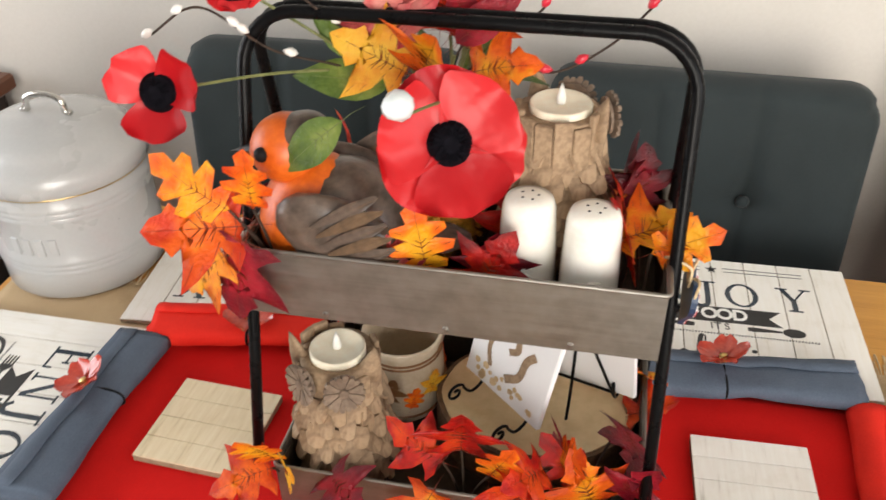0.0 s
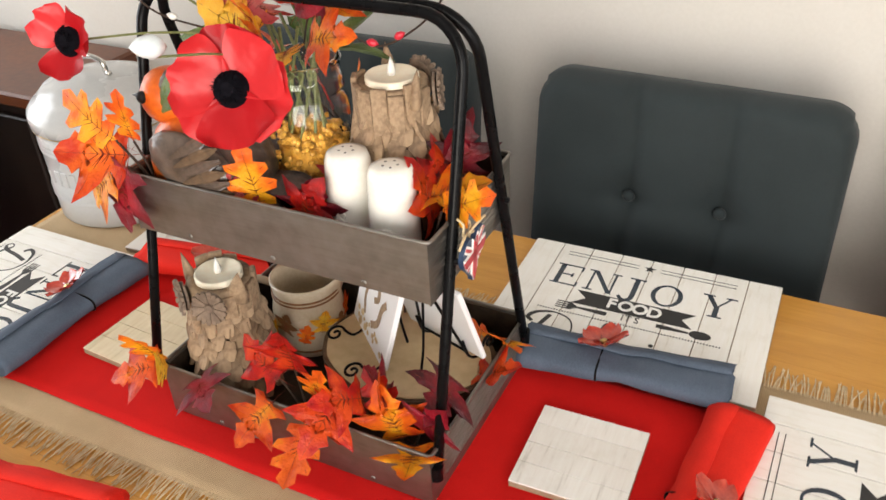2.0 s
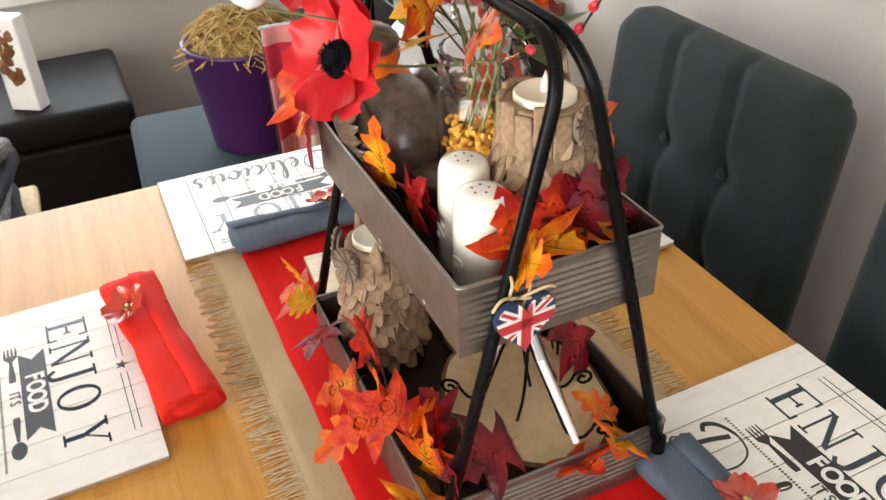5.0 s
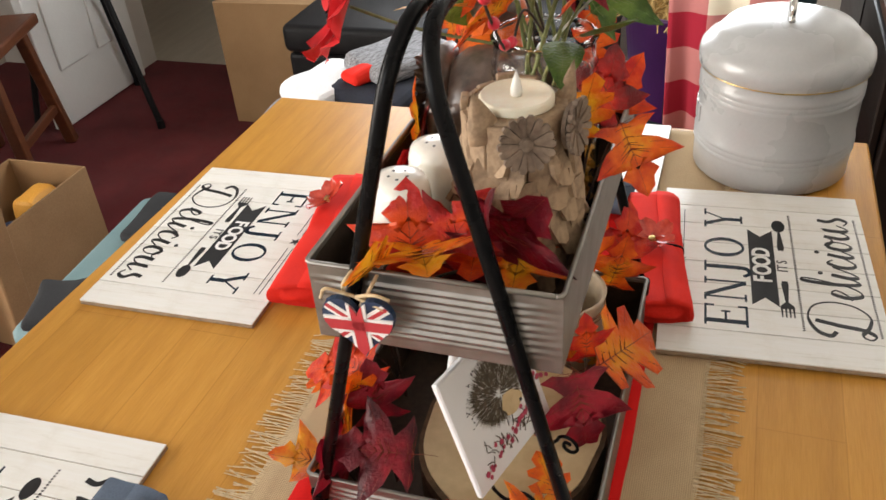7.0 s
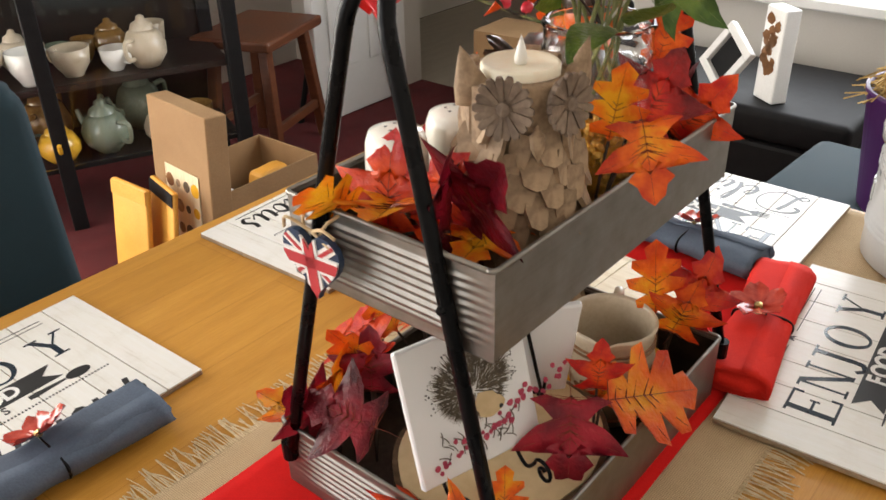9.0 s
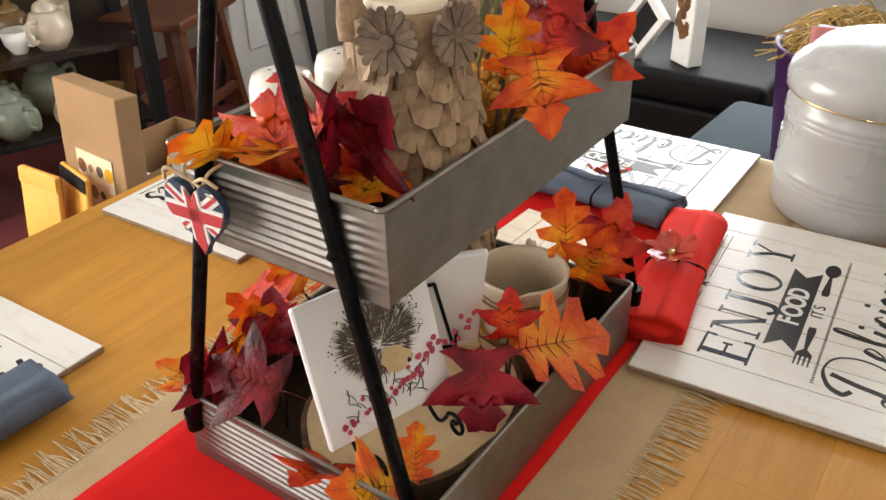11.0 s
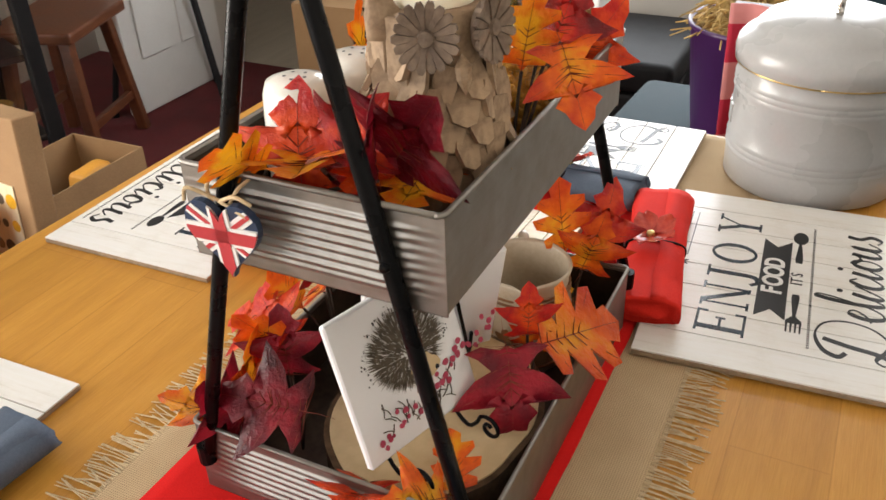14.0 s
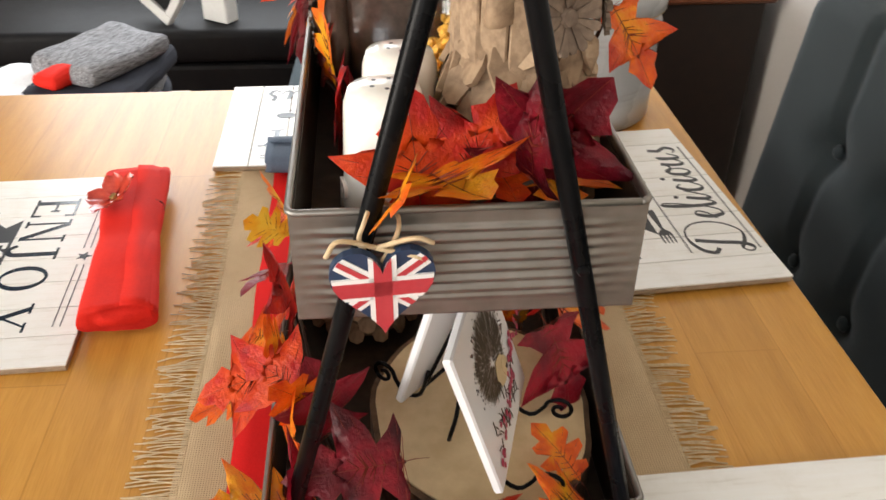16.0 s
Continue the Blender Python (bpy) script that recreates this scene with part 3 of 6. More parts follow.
def script_word(z0, z1):
    """The word Delicious as a brush script, stroke by stroke."""
    done = []
    w = (0.0018, 0.0052)
    strokes = [
        [(-0.078, 0.038), (-0.083, 0.022), (-0.087, 0.004), (-0.094, -0.003), (-0.099, 0.001), (-0.094, 0.006), (-0.082, 0.0), (-0.068, -0.002), (-0.055, 0.008), (-0.051, 0.024), (-0.058, 0.038), (-0.075, 0.043), (-0.092, 0.038), (-0.098, 0.029), (-0.092, 0.024)],
        [(-0.047, 0.008), (-0.038, 0.012), (-0.033, 0.019), (-0.038, 0.022), (-0.043, 0.012), (-0.040, 0.001), (-0.033, 0.001), (-0.026, 0.010), (-0.019, 0.030), (-0.017, 0.042), (-0.021, 0.042), (-0.024, 0.022), (-0.023, 0.004), (-0.019, 0.0), (-0.012, 0.010)],
        [(-0.009, 0.020), (-0.013, 0.006), (-0.010, 0.0), (-0.003, 0.008), (0.003, 0.018)],
        [(0.015, 0.017), (0.010, 0.021), (0.004, 0.013), (0.004, 0.003), (0.010, 0.0), (0.019, 0.008)],
        [(0.024, 0.020), (0.020, 0.006), (0.023, 0.0), (0.030, 0.008)],
        [(0.041, 0.020), (0.035, 0.016), (0.033, 0.005), (0.039, 0.0), (0.045, 0.007), (0.044, 0.018), (0.039, 0.020), (0.047, 0.014), (0.053, 0.017)],
        [(0.055, 0.020), (0.052, 0.006), (0.056, 0.0), (0.063, 0.006), (0.067, 0.020), (0.065, 0.005), (0.069, 0.0), (0.076, 0.008)],
        [(0.084, 0.023), (0.082, 0.014), (0.088, 0.006), (0.083, -0.001), (0.076, 0.002)],
    ]
    for s in strokes:
        done.append(ribbon(bmesh.new(), [(x * 1.08 + 0.004, y * 1.22) for x, y in s], w, z0, z1, 5))
    for x in (-0.0041, 0.0326):
        done.append(plate([(x + 0.0026 * math.cos(a), 0.0345 + 0.0026 * math.sin(a)) for a in [k * math.pi / 5 for k in range(10)]], z0, z1))
    return done


def fork_outline(bm, u0, v, flip, z0, z1, prongs):
    """Handle tapering to a bowl or to prongs; u runs outwards from the middle."""
    def P(a, b):
        return (u0 + flip * a, v + b)
    plate([P(0, -0.0028), P(0.006, -0.0034), P(0.034, -0.0013), P(0.034, 0.0013), P(0.006, 0.0034), P(0, 0.0028)], z0, z1, bm)
    if prongs:
        plate([P(0.034, -0.0015), P(0.040, -0.0062), P(0.044, -0.0066), P(0.044, 0.0066), P(0.040, 0.0062), P(0.034, 0.0015)], z0, z1, bm)
        for b in (-0.0054, -0.0018, 0.0018, 0.0054):
            plate([P(0.044, b - 0.0009), P(0.057, b - 0.0006), P(0.057, b + 0.0006), P(0.044, b + 0.0009)], z0, z1, bm)
    else:
        plate([P(0.046 + 0.0115 * math.cos(a), 0.0068 * math.sin(a)) for a in [2 * math.pi * k / 18 for k in range(18)]], z0, z1, bm)
    return bm


def make_placemat():
    L, S, T0, T1 = 0.29, 0.205, 0.0045, 0.0062
    mat = thing("placemat", "whitewashed plank placemat printed with black mealtime lettering", "placemat", group="placemats round the table")
    part("backing", box(-L / 2, L / 2, -S / 2, S / 2, 0, T0, 0.0008), CORK, mat)
    bm = box(-L / 16 + 0.00055, L / 16 - 0.00055, -S / 2, S / 2, T0 + 0.0001, T1, 0.0003)
    first = part("plank", bm, MATPLANK, mat)
    for k in range(8):
        ob = first if k == 0 else new("plank", first.data)
        ob.parent = mat
        ob.location = (-L / 2 + L * (k + 0.5) / 8, 0, 0)
    z0, z1 = T1 - 0.0004, T1 + 0.0003

    def ink(name, bm, v, mt=BLACKINK, dz=0.0):
        ob = part(name, bm, mt, mat)
        ob.location = (0, v, dz)
        return ob

    for bm in enjoy_letters(0.040, z0, z1):
        ink("letter", bm, 0.020, SHEENINK)
    bm = plate([(-0.066, -0.0125), (0.066, -0.0125), (0.053, 0.0), (0.066, 0.0125), (-0.066, 0.0125), (-0.053, 0.0)], z0, z1)
    banner = ink("banner", bm, 0.003)
    for k, ch in enumerate("FOOD"):
        part("letter", text_mesh(ch, 0.024, bold=0.0007, wide=0.9), PAPERWHITE, banner).location = (-0.0235 + 0.0157 * k, 0, z1 + 0.0003)
    for ch, x in (("I", -0.0065), ("T", -0.0005), ("'", 0.0045), ("S", 0.009)):
        part("letter", text_mesh(ch, 0.0145, wide=0.9), BLACKINK, mat).location = (x, -0.0165 + (0.0035 if ch == "'" else 0), z1)
    ink("fork", fork_outline(bmesh.new(), -0.024, 0, -1, z0, z1, True), -0.0165)
    ink("spoon", fork_outline(bmesh.new(), 0.030, 0, 1, z0, z1, False), -0.0165)
    for bm in script_word(z0, z1):
        ink("letter", bm, -0.086)
    for v in (-0.0285, -0.0945):
        bm = bmesh.new()
        for k in range(64):
            x = -0.098 + 0.196 * k / 63
            box_into(bm, x - 0.0007, x + 0.0007, -0.0011, 0.0011, z0, z1)
        tagged(ink("dotted_line", bm, v), kind="stuff")
    for a, b in ((-0.098, -0.013), (0.013, 0.098)):
        for v in (-0.003, 0.003):
            bm = bmesh.new()
            box_into(bm, a, b, v - 0.0004, v + 0.0004, z0, z1)
            ink("rule", bm, 0.084)
    ink("star", plate([((0.007 if k % 2 == 0 else 0.0029) * math.sin(k * math.pi / 5), (0.007 if k % 2 == 0 else 0.0029) * math.cos(k * math.pi / 5)) for k in range(10)], z0, z1), 0.084)
    return mat


MZ = TZ + 0.0026
first_mat = make_placemat()
first_mat.matrix_basis = pose(-0.1565, -0.3815, MZ - 0.0024, 0, 0, 1.8)
for x, y, z, a in ((0.294, -0.367, MZ - 0.0024, 181.7), (-0.2205, 0.206, MZ, 184), (0.2655, 0.216, MZ, 1.5), (-0.416, -0.0615, MZ, -90), (0.524, -0.005, MZ, 90)):
    copy_thing(first_mat, pose(x, y, z, 0, 0, a))


# ---- coasters ----
def make_coaster(x, y, turn, material, label):
    c = thing("coaster", label, "coaster", pose(x, y, TZ + 0.0045, 0, 0, turn), group="coasters on the runner")
    part("core", box(-0.05, 0.05, -0.05, 0.05, 0, 0.006, 0.0008), CORK, c)
    for k in range(4):
        y0 = -0.05 + 0.025 * k
        part("plank", box(-0.05, 0.05, y0 + 0.0003, y0 + 0.0247, 0.0061, 0.0078, 0.0003), material, c)


make_coaster(0.284, -0.010, 2, COASTWHITE, "square white plank-print coaster on the red runner")
make_coaster(-0.197, -0.033, -3, COASTPLANK, "square pale timber plank-print coaster on the red runner")


# ---- napkins ----
def roll_mesh(length, width, height, seed):
    """A folded, softly crushed napkin roll along x."""
    bm = bmesh.new()
    n, seg = 26, 22
    rings = []
    for i in range(n + 1):
        u = i / n
        x = (u - 0.5) * length
        pinch = 1 - 0.22 * math.exp(-((u - 0.5) / 0.07) ** 2)
        flare = 1 + 0.18 * abs(u - 0.5) * 2
        ring = []
        for k in range(seg):
            a = 2 * math.pi * k / seg
            cx, cz = math.cos(a), math.sin(a)
            px = math.copysign(abs(cx) ** 0.6, cx) * width / 2 * flare * (0.92 + 0.08 * pinch)
            pz = math.copysign(abs(cz) ** 0.7, cz) * height / 2 * pinch
            nz = 0.0022 * noise.noise((x * 22 + seed, px * 60, pz * 60))
            ring.append(bm.verts.new((x + (0.004 * noise.noise((k * 0.7, seed, i)) if i in (0, n) else 0), px + nz, max(0.0, pz + height / 2 + nz))))
        rings.append(ring)
    for a, b in zip(rings, rings[1:]):
        for k in range(seg):
            bm.faces.new((a[k], a[(k + 1) % seg], b[(k + 1) % seg], b[k]))
    for ring, s in ((rings[0], 1), (rings[-1], -1)):
        prev = ring
        for f in (0.72, 0.45):
            c = sum((v.co for v in ring), Vector()) / seg
            cur = [bm.verts.new(c + (v.co - c) * f + Vector((s * (0.006 if f > 0.6 else -0.002), 0, 0))) for v in ring]
            for k in range(seg):
                q = (prev[k], prev[(k + 1) % seg], cur[(k + 1) % seg], cur[k])
                bm.faces.new(q if s < 0 else tuple(reversed(q)))
            prev = cur
        bm.faces.new(prev if s < 0 else list(reversed(prev)))
    bmesh.ops.recalc_face_normals(bm, faces=bm.faces)
    return bm


def petal_mesh(length, width, cup, ruffle, seed, nu=8, nv=9):
    """One cupped, ruffled petal that grows along +y from its base."""
    bm = bmesh.new()
    rows = []
    for j in range(nv + 1):
        v = j / nv
        w = width * (0.18 + 0.82 * math.sin(min(v * 1.25, 1) * math.pi / 2) ** 0.8) * (1 - 0.35 * max(0, v - 0.75) / 0.25)
        row = []
        for i in range(nu + 1):
            u = 2 * i / nu - 1
            y = length * v * (1 - 0.16 * u * u * v)
            z = cup * length * (v**1.6) + 0.25 * width * u * u * cup + ruffle * v * v * math.sin(u * 6 + seed * 3 + v * 2)
            row.append(bm.verts.new((u * w / 2, y, z)))
        rows.append(row)
    for a, b in zip(rows, rows[1:]):
        for i in range(nu):
            bm.faces.new((a[i], a[i + 1], b[i + 1], b[i]))
    return bm


def ring_flower(parent, loc, turn, tilt):
    fl = part("flower", lathe([(0, 0.004), (0.0035, 0.003), (0.0042, 0.0), (0.0, -0.003)], 10), BRASS, parent, "glossy red resin flower with a pale centre")
    fl.matrix_basis = Matrix.Translation(loc) @ pose(0, 0, 0, tilt, 0, turn)
    me = None
    for k in range(5):
        if me is None:
            p = part("petal", petal_mesh(0.024, 0.023, 0.35, 0.0016, 1), FLOWER_RED, fl, smooth=True)
            me = p.data
        else:
            p = new("petal", me)
            p.parent = fl
        p.matrix_basis = pose(0, 0, 0, 0, 0, 72 * k) @ pose(0, 0.002, 0)


def make_napkin(x, y, z, turn, mt, label, fl_side, length=0.205, width=0.052, height=0.022, fl_u=0.0):
    n = thing("napkin", label, "napkin", pose(x, y, z, 0, 0, turn), group="rolled napkins on the placemats")
    part("cloth", roll_mesh(length, width, height, x * 31 + y * 17), mt, n, smooth=True)
    fold = bmesh.new()
    rows = []
    for i in range(21):
        u = (i / 20 - 0.5) * length * 0.985
        dip = 0.11 * height * math.exp(-((u / length) / 0.07) ** 2)
        w2 = width * (0.5 + 0.05 * abs(u / length)) + 0.0012 * noise.noise((u * 30, x * 9, 1.0))
        rows.append([fold.verts.new(p) for p in ((u, w2 * 0.95, height * 0.36), (u, w2 * 0.88, height * 0.80 - dip), (u, w2 * 0.55, height * 0.985 - dip), (u, w2 * 0.12 + 0.002 * noise.noise((u * 24, y * 9, 4.0)), height * 1.045 - dip))])
    for p, q in zip(rows, rows[1:]):
        for i in range(3):
            fold.faces.new((p[i], q[i], q[i + 1], p[i + 1]))
    flap = part("fold", fold, mt, n, "turned-over outer fold", smooth=True)
    flap.modifiers.new("thickness", "SOLIDIFY").thickness = 0.0012
    pts = [(fl_u, (width / 2 + 0.0008) * math.copysign(abs(math.cos(a)) ** 0.6, math.cos(a)), height / 2 + (height / 2 * 0.86) * math.copysign(abs(math.sin(a)) ** 0.7, math.sin(a))) for a in [2 * math.pi * k / 24 for k in range(25)]]
    part("napkin_ring", tube(pts, 0.0014, 6), BLACKMETAL, n, "thin black cord ring", smooth=True)
    ring_flower(n, (fl_u, fl_side * 0.014, height + 0.004), RNG.uniform(0, 70), -25 * fl_side)


RL, GL = "rolled scarlet napkin with a red flower ring", "rolled slate grey napkin with a red flower ring"
make_napkin(-0.207, 0.098, MZ + 0.0062, 9, RED_NAPKIN, RL, -0.4)
make_napkin(-0.167, -0.258, TZ + 0.0068, 7.5, RED_NAPKIN, RL, -1, length=0.232, fl_u=-0.05)
make_napkin(0.285, 0.114, MZ + 0.0062, 5, GREY_NAPKIN, GL, 0.7, fl_u=-0.022)
make_napkin(-0.312, -0.045, MZ + 0.0062, 88, GREY_NAPKIN, GL, 0.8, fl_u=0.02)
make_napkin(0.392, -0.010, TZ + 0.0046, 84, RED_NAPKIN, RL, -1, fl_u=-0.02)
make_napkin(0.307, -0.256, TZ + 0.0068, -2, GREY_NAPKIN, GL, -1, fl_u=-0.015)


# ---- tiered tray ----
def ridged_end(y0, y1, z0, z1, x, out, ridges):
    """An end sheet with rolled horizontal ribs over its middle."""
    bm = bmesh.new()
    nz, ny = ridges * 8 + 8, 14
    rows = []
    for j in range(nz + 1):
        v = j / nz
        z = z0 + (z1 - z0) * v
        row = []
        for i in range(ny + 1):
            u = i / ny
            inside = min(1.0, max(0.0, min(u - 0.08, 0.92 - u) * 14)) * min(1.0, max(0.0, min(v - 0.13, 0.9 - v) * 14))
            d = 0.0016 * inside * (0.5 + 0.5 * math.sin(2 * math.pi * ridges * (v - 0.13) / 0.77))
            row.append((x + out * d, y0 + (y1 - y0) * u, z))
        rows.append(row)
    outer = [[bm.verts.new(p) for p in row] for row in rows]
    inner = [[bm.verts.new((p[0] - out * 0.0012, p[1], p[2])) for p in row] for row in rows]
    for g in (outer, inner):
        for a, b in zip(g, g[1:]):
            for i in range(ny):
                bm.faces.new((a[i], a[i + 1], b[i + 1], b[i]))
    for a, b in ((outer[0], inner[0]), (outer[-1], inner[-1])):
        for i in range(ny):
            bm.faces.new((a[i], a[i + 1], b[i + 1], b[i]))
    bmesh.ops.recalc_face_normals(bm, faces=bm.faces)
    return bm


stand = thing("tiered_tray", "two-tier galvanised tin tray on black tube frames", "tiered tray")


def make_tray(x0, x1, y0, y1, z0, z1):
    tr = part("tray", box(x0 + 0.0015, x1 - 0.0015, y0 + 0.0015, y1 - 0.0015, z0, z0 + 0.0015), GALV, stand, "galvanised tin tray with ribbed ends and rolled rim")
    part("side", box(x0 + 0.0014, x1 - 0.0014, y0, y0 + 0.0013, z0 + 0.0016, z1 - 0.001), GALV, tr)
    part("side", box(x0 + 0.0014, x1 - 0.0014, y1 - 0.0013, y1, z0 + 0.0016, z1 - 0.001), GALV, tr)
    part("end_panel", ridged_end(y0, y1, z0, z1 - 0.001, x1 - 0.0012, 1, 8), GALV, tr, smooth=True)
    part("end_panel", ridged_end(y0, y1, z0, z1 - 0.001, x0 + 0.0012, -1, 8), GALV, tr, smooth=True)
    # thin added sheets whose dark colour carries the shade inside the tray
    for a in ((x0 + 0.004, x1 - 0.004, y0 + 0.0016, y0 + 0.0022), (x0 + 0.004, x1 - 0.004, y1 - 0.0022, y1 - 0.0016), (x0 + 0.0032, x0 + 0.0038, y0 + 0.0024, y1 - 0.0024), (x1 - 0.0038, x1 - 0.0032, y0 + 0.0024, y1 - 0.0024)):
        part("inner_face", box(*a, z0 + 0.002, z1 - 0.003), SHADED_TIN, tr, "brown inside face, darkened for the shade in the tray")
    part("floor_sheet", box(x0 + 0.004, x1 - 0.004, y0 + 0.0024, y1 - 0.0024, z0 + 0.0016, z0 + 0.0021), SHADED_TIN, tr, "brown tray floor, darkened for the shade in the tray")
    rim = smooth_rect(x0, x1, y0, y1, 0.004, z1)
    part("rim", tube(rim + rim[:1], 0.0017, 8), GALV, tr, smooth=True)
    for x in (x0 + 0.06, (x0 + x1) / 2, x1 - 0.06):
        part("rivet", lathe([(0, 0.0012), (0.002, 0.0008), (0.0026, 0)], 10, pose(x, y0, z0 + 0.006, 90)), GALV, tr)
    return tr


def smooth_rect(x0, x1, y0, y1, r, z):
    pts = []
    for cx, cy, a0 in ((x1 - r, y1 - r, 0), (x0 + r, y1 - r, 90), (x0 + r, y0 + r, 180), (x1 - r, y0 + r, 270)):
        for k in range(5):
            a = radians(a0 + 22.5 * k)
            pts.append((cx + r * math.cos(a), cy + r * math.sin(a), z))
    return pts


UX0, UX1, UY0, UY1, UZ0, UZ1 = -0.1135, 0.1810, -0.0775, 0.0765, 0.9445, 1.0015
LX0, LX1, LY0, LY1, LZ0, LZ1 = -0.100, 0.187, -0.107, 0.099, 0.7545, 0.813
make_tray(UX0, UX1, UY0, UY1, UZ0, UZ1)
make_tray(LX0, LX1, LY0, LY1, LZ0, LZ1)


def arch(sign):
    def leg(z):
        return sign * (0.011 + (1.125 - z) * (0.262 if sign < 0 else 0.245))

    def east(z):
        return 0.1875 - (z - 0.79) * 0.016

    def west(z):
        return -0.1185 + (z - 0.79) * 0.004
    top, r = 1.146, 0.038
    bend = top - r
    foot = [0.792, 0.9, 1.02, 1.07, bend]
    pts = [(west(z), leg(z), z) for z in foot]
    for k in range(1, 8):
        a = k / 7 * math.pi / 2
        pts.append((west(bend) + r * (1 - math.cos(a)), sign * 0.0058 + (leg(bend) - sign * 0.0058) * (1 - math.sin(a)), bend + r * math.sin(a)))
    pts += [(0.0, sign * 0.0056, top), (0.08, sign * 0.0056, top)]
    for k in range(7, 0, -1):
        a = k / 7 * math.pi / 2
        pts.append((east(bend) - r * (1 - math.cos(a)), sign * 0.0058 + (leg(bend) - sign * 0.0058) * (1 - math.sin(a)), bend + r * math.sin(a)))
    pts += [(east(z), leg(z), z) for z in reversed(foot)]
    f = part("frame", tube(pts, 0.0046, 12), BLACKMETAL, stand, "bent black steel tube arch", smooth=True)
    for side, s in ((west, -1), (east, 1)):
        z = 0.972
        part("bolt", lathe([(0, 0.0022), (0.0022, 0.0018), (0.003, 0.0), (0.003, -0.008), (0, -0.008)], 10, Matrix.Translation((side(z) + s * 0.0045, leg(z), z)) @ pose(0, 0, 0, 0, 90 * s)), BLACKMETAL, f)
        part("end_cap", lathe([(0, -0.004), (0.0058, -0.003), (0.006, 0.012), (0, 0.012)], 12, pose(side(0.785), leg(0.785), 0.785)), BLACKMETAL, f)


arch(-1)
arch(1)

# ---- leaves and flowers ----
MAPLE = [(0, 0), (0.08, 0.05), (0.27, -0.01), (0.45, 0.05), (0.31, 0.13), (0.19, 0.25), (0.37, 0.33), (0.52, 0.46), (0.64, 0.60), (0.47, 0.58), (0.38, 0.60), (0.29, 0.48), (0.15, 0.45), (0.17, 0.60), (0.27, 0.70), (0.17, 0.78), (0.13, 0.90), (0, 1.0)]
OAKLEAF = [(0, 0), (0.06, 0.08), (0.24, 0.10), (0.26, 0.20), (0.12, 0.27), (0.34, 0.36), (0.38, 0.48), (0.15, 0.51), (0.31, 0.63), (0.30, 0.73), (0.12, 0.74), (0.15, 0.88), (0, 1.0)]
OVAL = [(0, 0), (0.10, 0.08), (0.19, 0.20), (0.24, 0.34), (0.25, 0.48), (0.22, 0.62), (0.16, 0.76), (0.08, 0.9), (0, 1.0)]


def leaf_mesh(outline, curl, fold, seed):
    """A lobed silk leaf one unit long, along +y, with raised veins in a second material."""
    bm = bmesh.new()

    def lift(x, y):
        return fold * abs(x) - curl * y * y + 0.05 * noise.noise((x * 3 + seed, y * 3, seed)) * (abs(x) * 2 + y)
    mids = []
    y_run = 0.0
    for x, y in outline:
        y_run = max(y_run + 0.02, min(y * 0.92 + 0.02, 1.0))
        mids.append(min(y_run, 1.0))
    mids[0], mids[-1] = 0.0, 1.0
    mv = [bm.verts.new((0, y, lift(0, y))) for y in mids]
    for s in (1, -1):
        ov, hv = [], []
        for (x, y), ym in zip(outline, mids):
            if x == 0:
                ov.append(None), hv.append(None)
                continue
            ov.append(bm.verts.new((s * x, y, lift(x, y) - 0.03 * x)))
            xm, yh = x * 0.5, (y + ym) / 2
            hv.append(bm.verts.new((s * xm, yh, lift(xm, yh) + 0.015)))
        n = len(outline)
        for i in range(n - 1):
            j = i + 1
            for a, b in ((mv, hv), (hv, ov)):
                vs = [a[i] or mv[i], a[j] or mv[j], b[j] or mv[j], b[i] or mv[i]]
                uniq = []
                for v in vs:
                    if v not in uniq:
                        uniq.append(v)
                if len(uniq) >= 3:
                    try:
                        bm.faces.new(uniq if s > 0 else list(reversed(uniq)))
                    except ValueError:
                        pass
    blade = len(bm.faces)
    tips = [p for k, p in enumerate(outline) if 0 < k < len(outline) - 1 and p[0] > 0.2]
    lines = [[(0, y, lift(0, y) + 0.006) for y in (0, 0.25, 0.5, 0.75, 0.97)], [(0, 0, 0), (0.01, -0.12, 0.01), (0.0, -0.3, -0.03)]]
    for s in (1, -1):
        for x, y in tips:
            y0 = max(0.02, y * 0.62)
            lines.append([(s * x * f, y0 + (y - y0) * f, lift(x * f, y0 + (y - y0) * f) + 0.010 - 0.02 * x * f) for f in (0, 0.45, 0.88)])
    for ln in lines:
        tube(ln, 0.0055, 3, bm, 0.35)
    bm.faces.ensure_lookup_table()
    for f in bm.faces[blade:]:
        f.material_index = 1
    return bm


LEAFMESH = {}


def leaf_data(kind, variant, material, vein):
    key = (kind, variant, material.name)
    if key not in LEAFMESH:
        shape = {"maple": MAPLE, "oak": OAKLEAF, "oval": OVAL}[kind]
        curl, fold = ((0.12, 0.18), (0.32, 0.10), (-0.15, 0.28), (0.5, 0.05))[variant % 4]
        me = bpy.data.meshes.new("leaf")
        bm = leaf_mesh(shape, curl, fold, variant * 3.7 + len(kind))
        bm.normal_update()
        bm.to_mesh(me)
        bm.free()
        me.shade_smooth()
        me.materials.append(material)
        me.materials.append(vein)
        LEAFMESH[key] = me
    return LEAFMESH[key]


VEIN_DARK = surface("leaf_vein", (0.16, 0.014, 0.006), (0.30, 0.04, 0.012), 60, 0.6)
VEIN_GREEN = surface("green_vein", (0.12, 0.16, 0.05), (0.2, 0.24, 0.08), 60, 0.6)


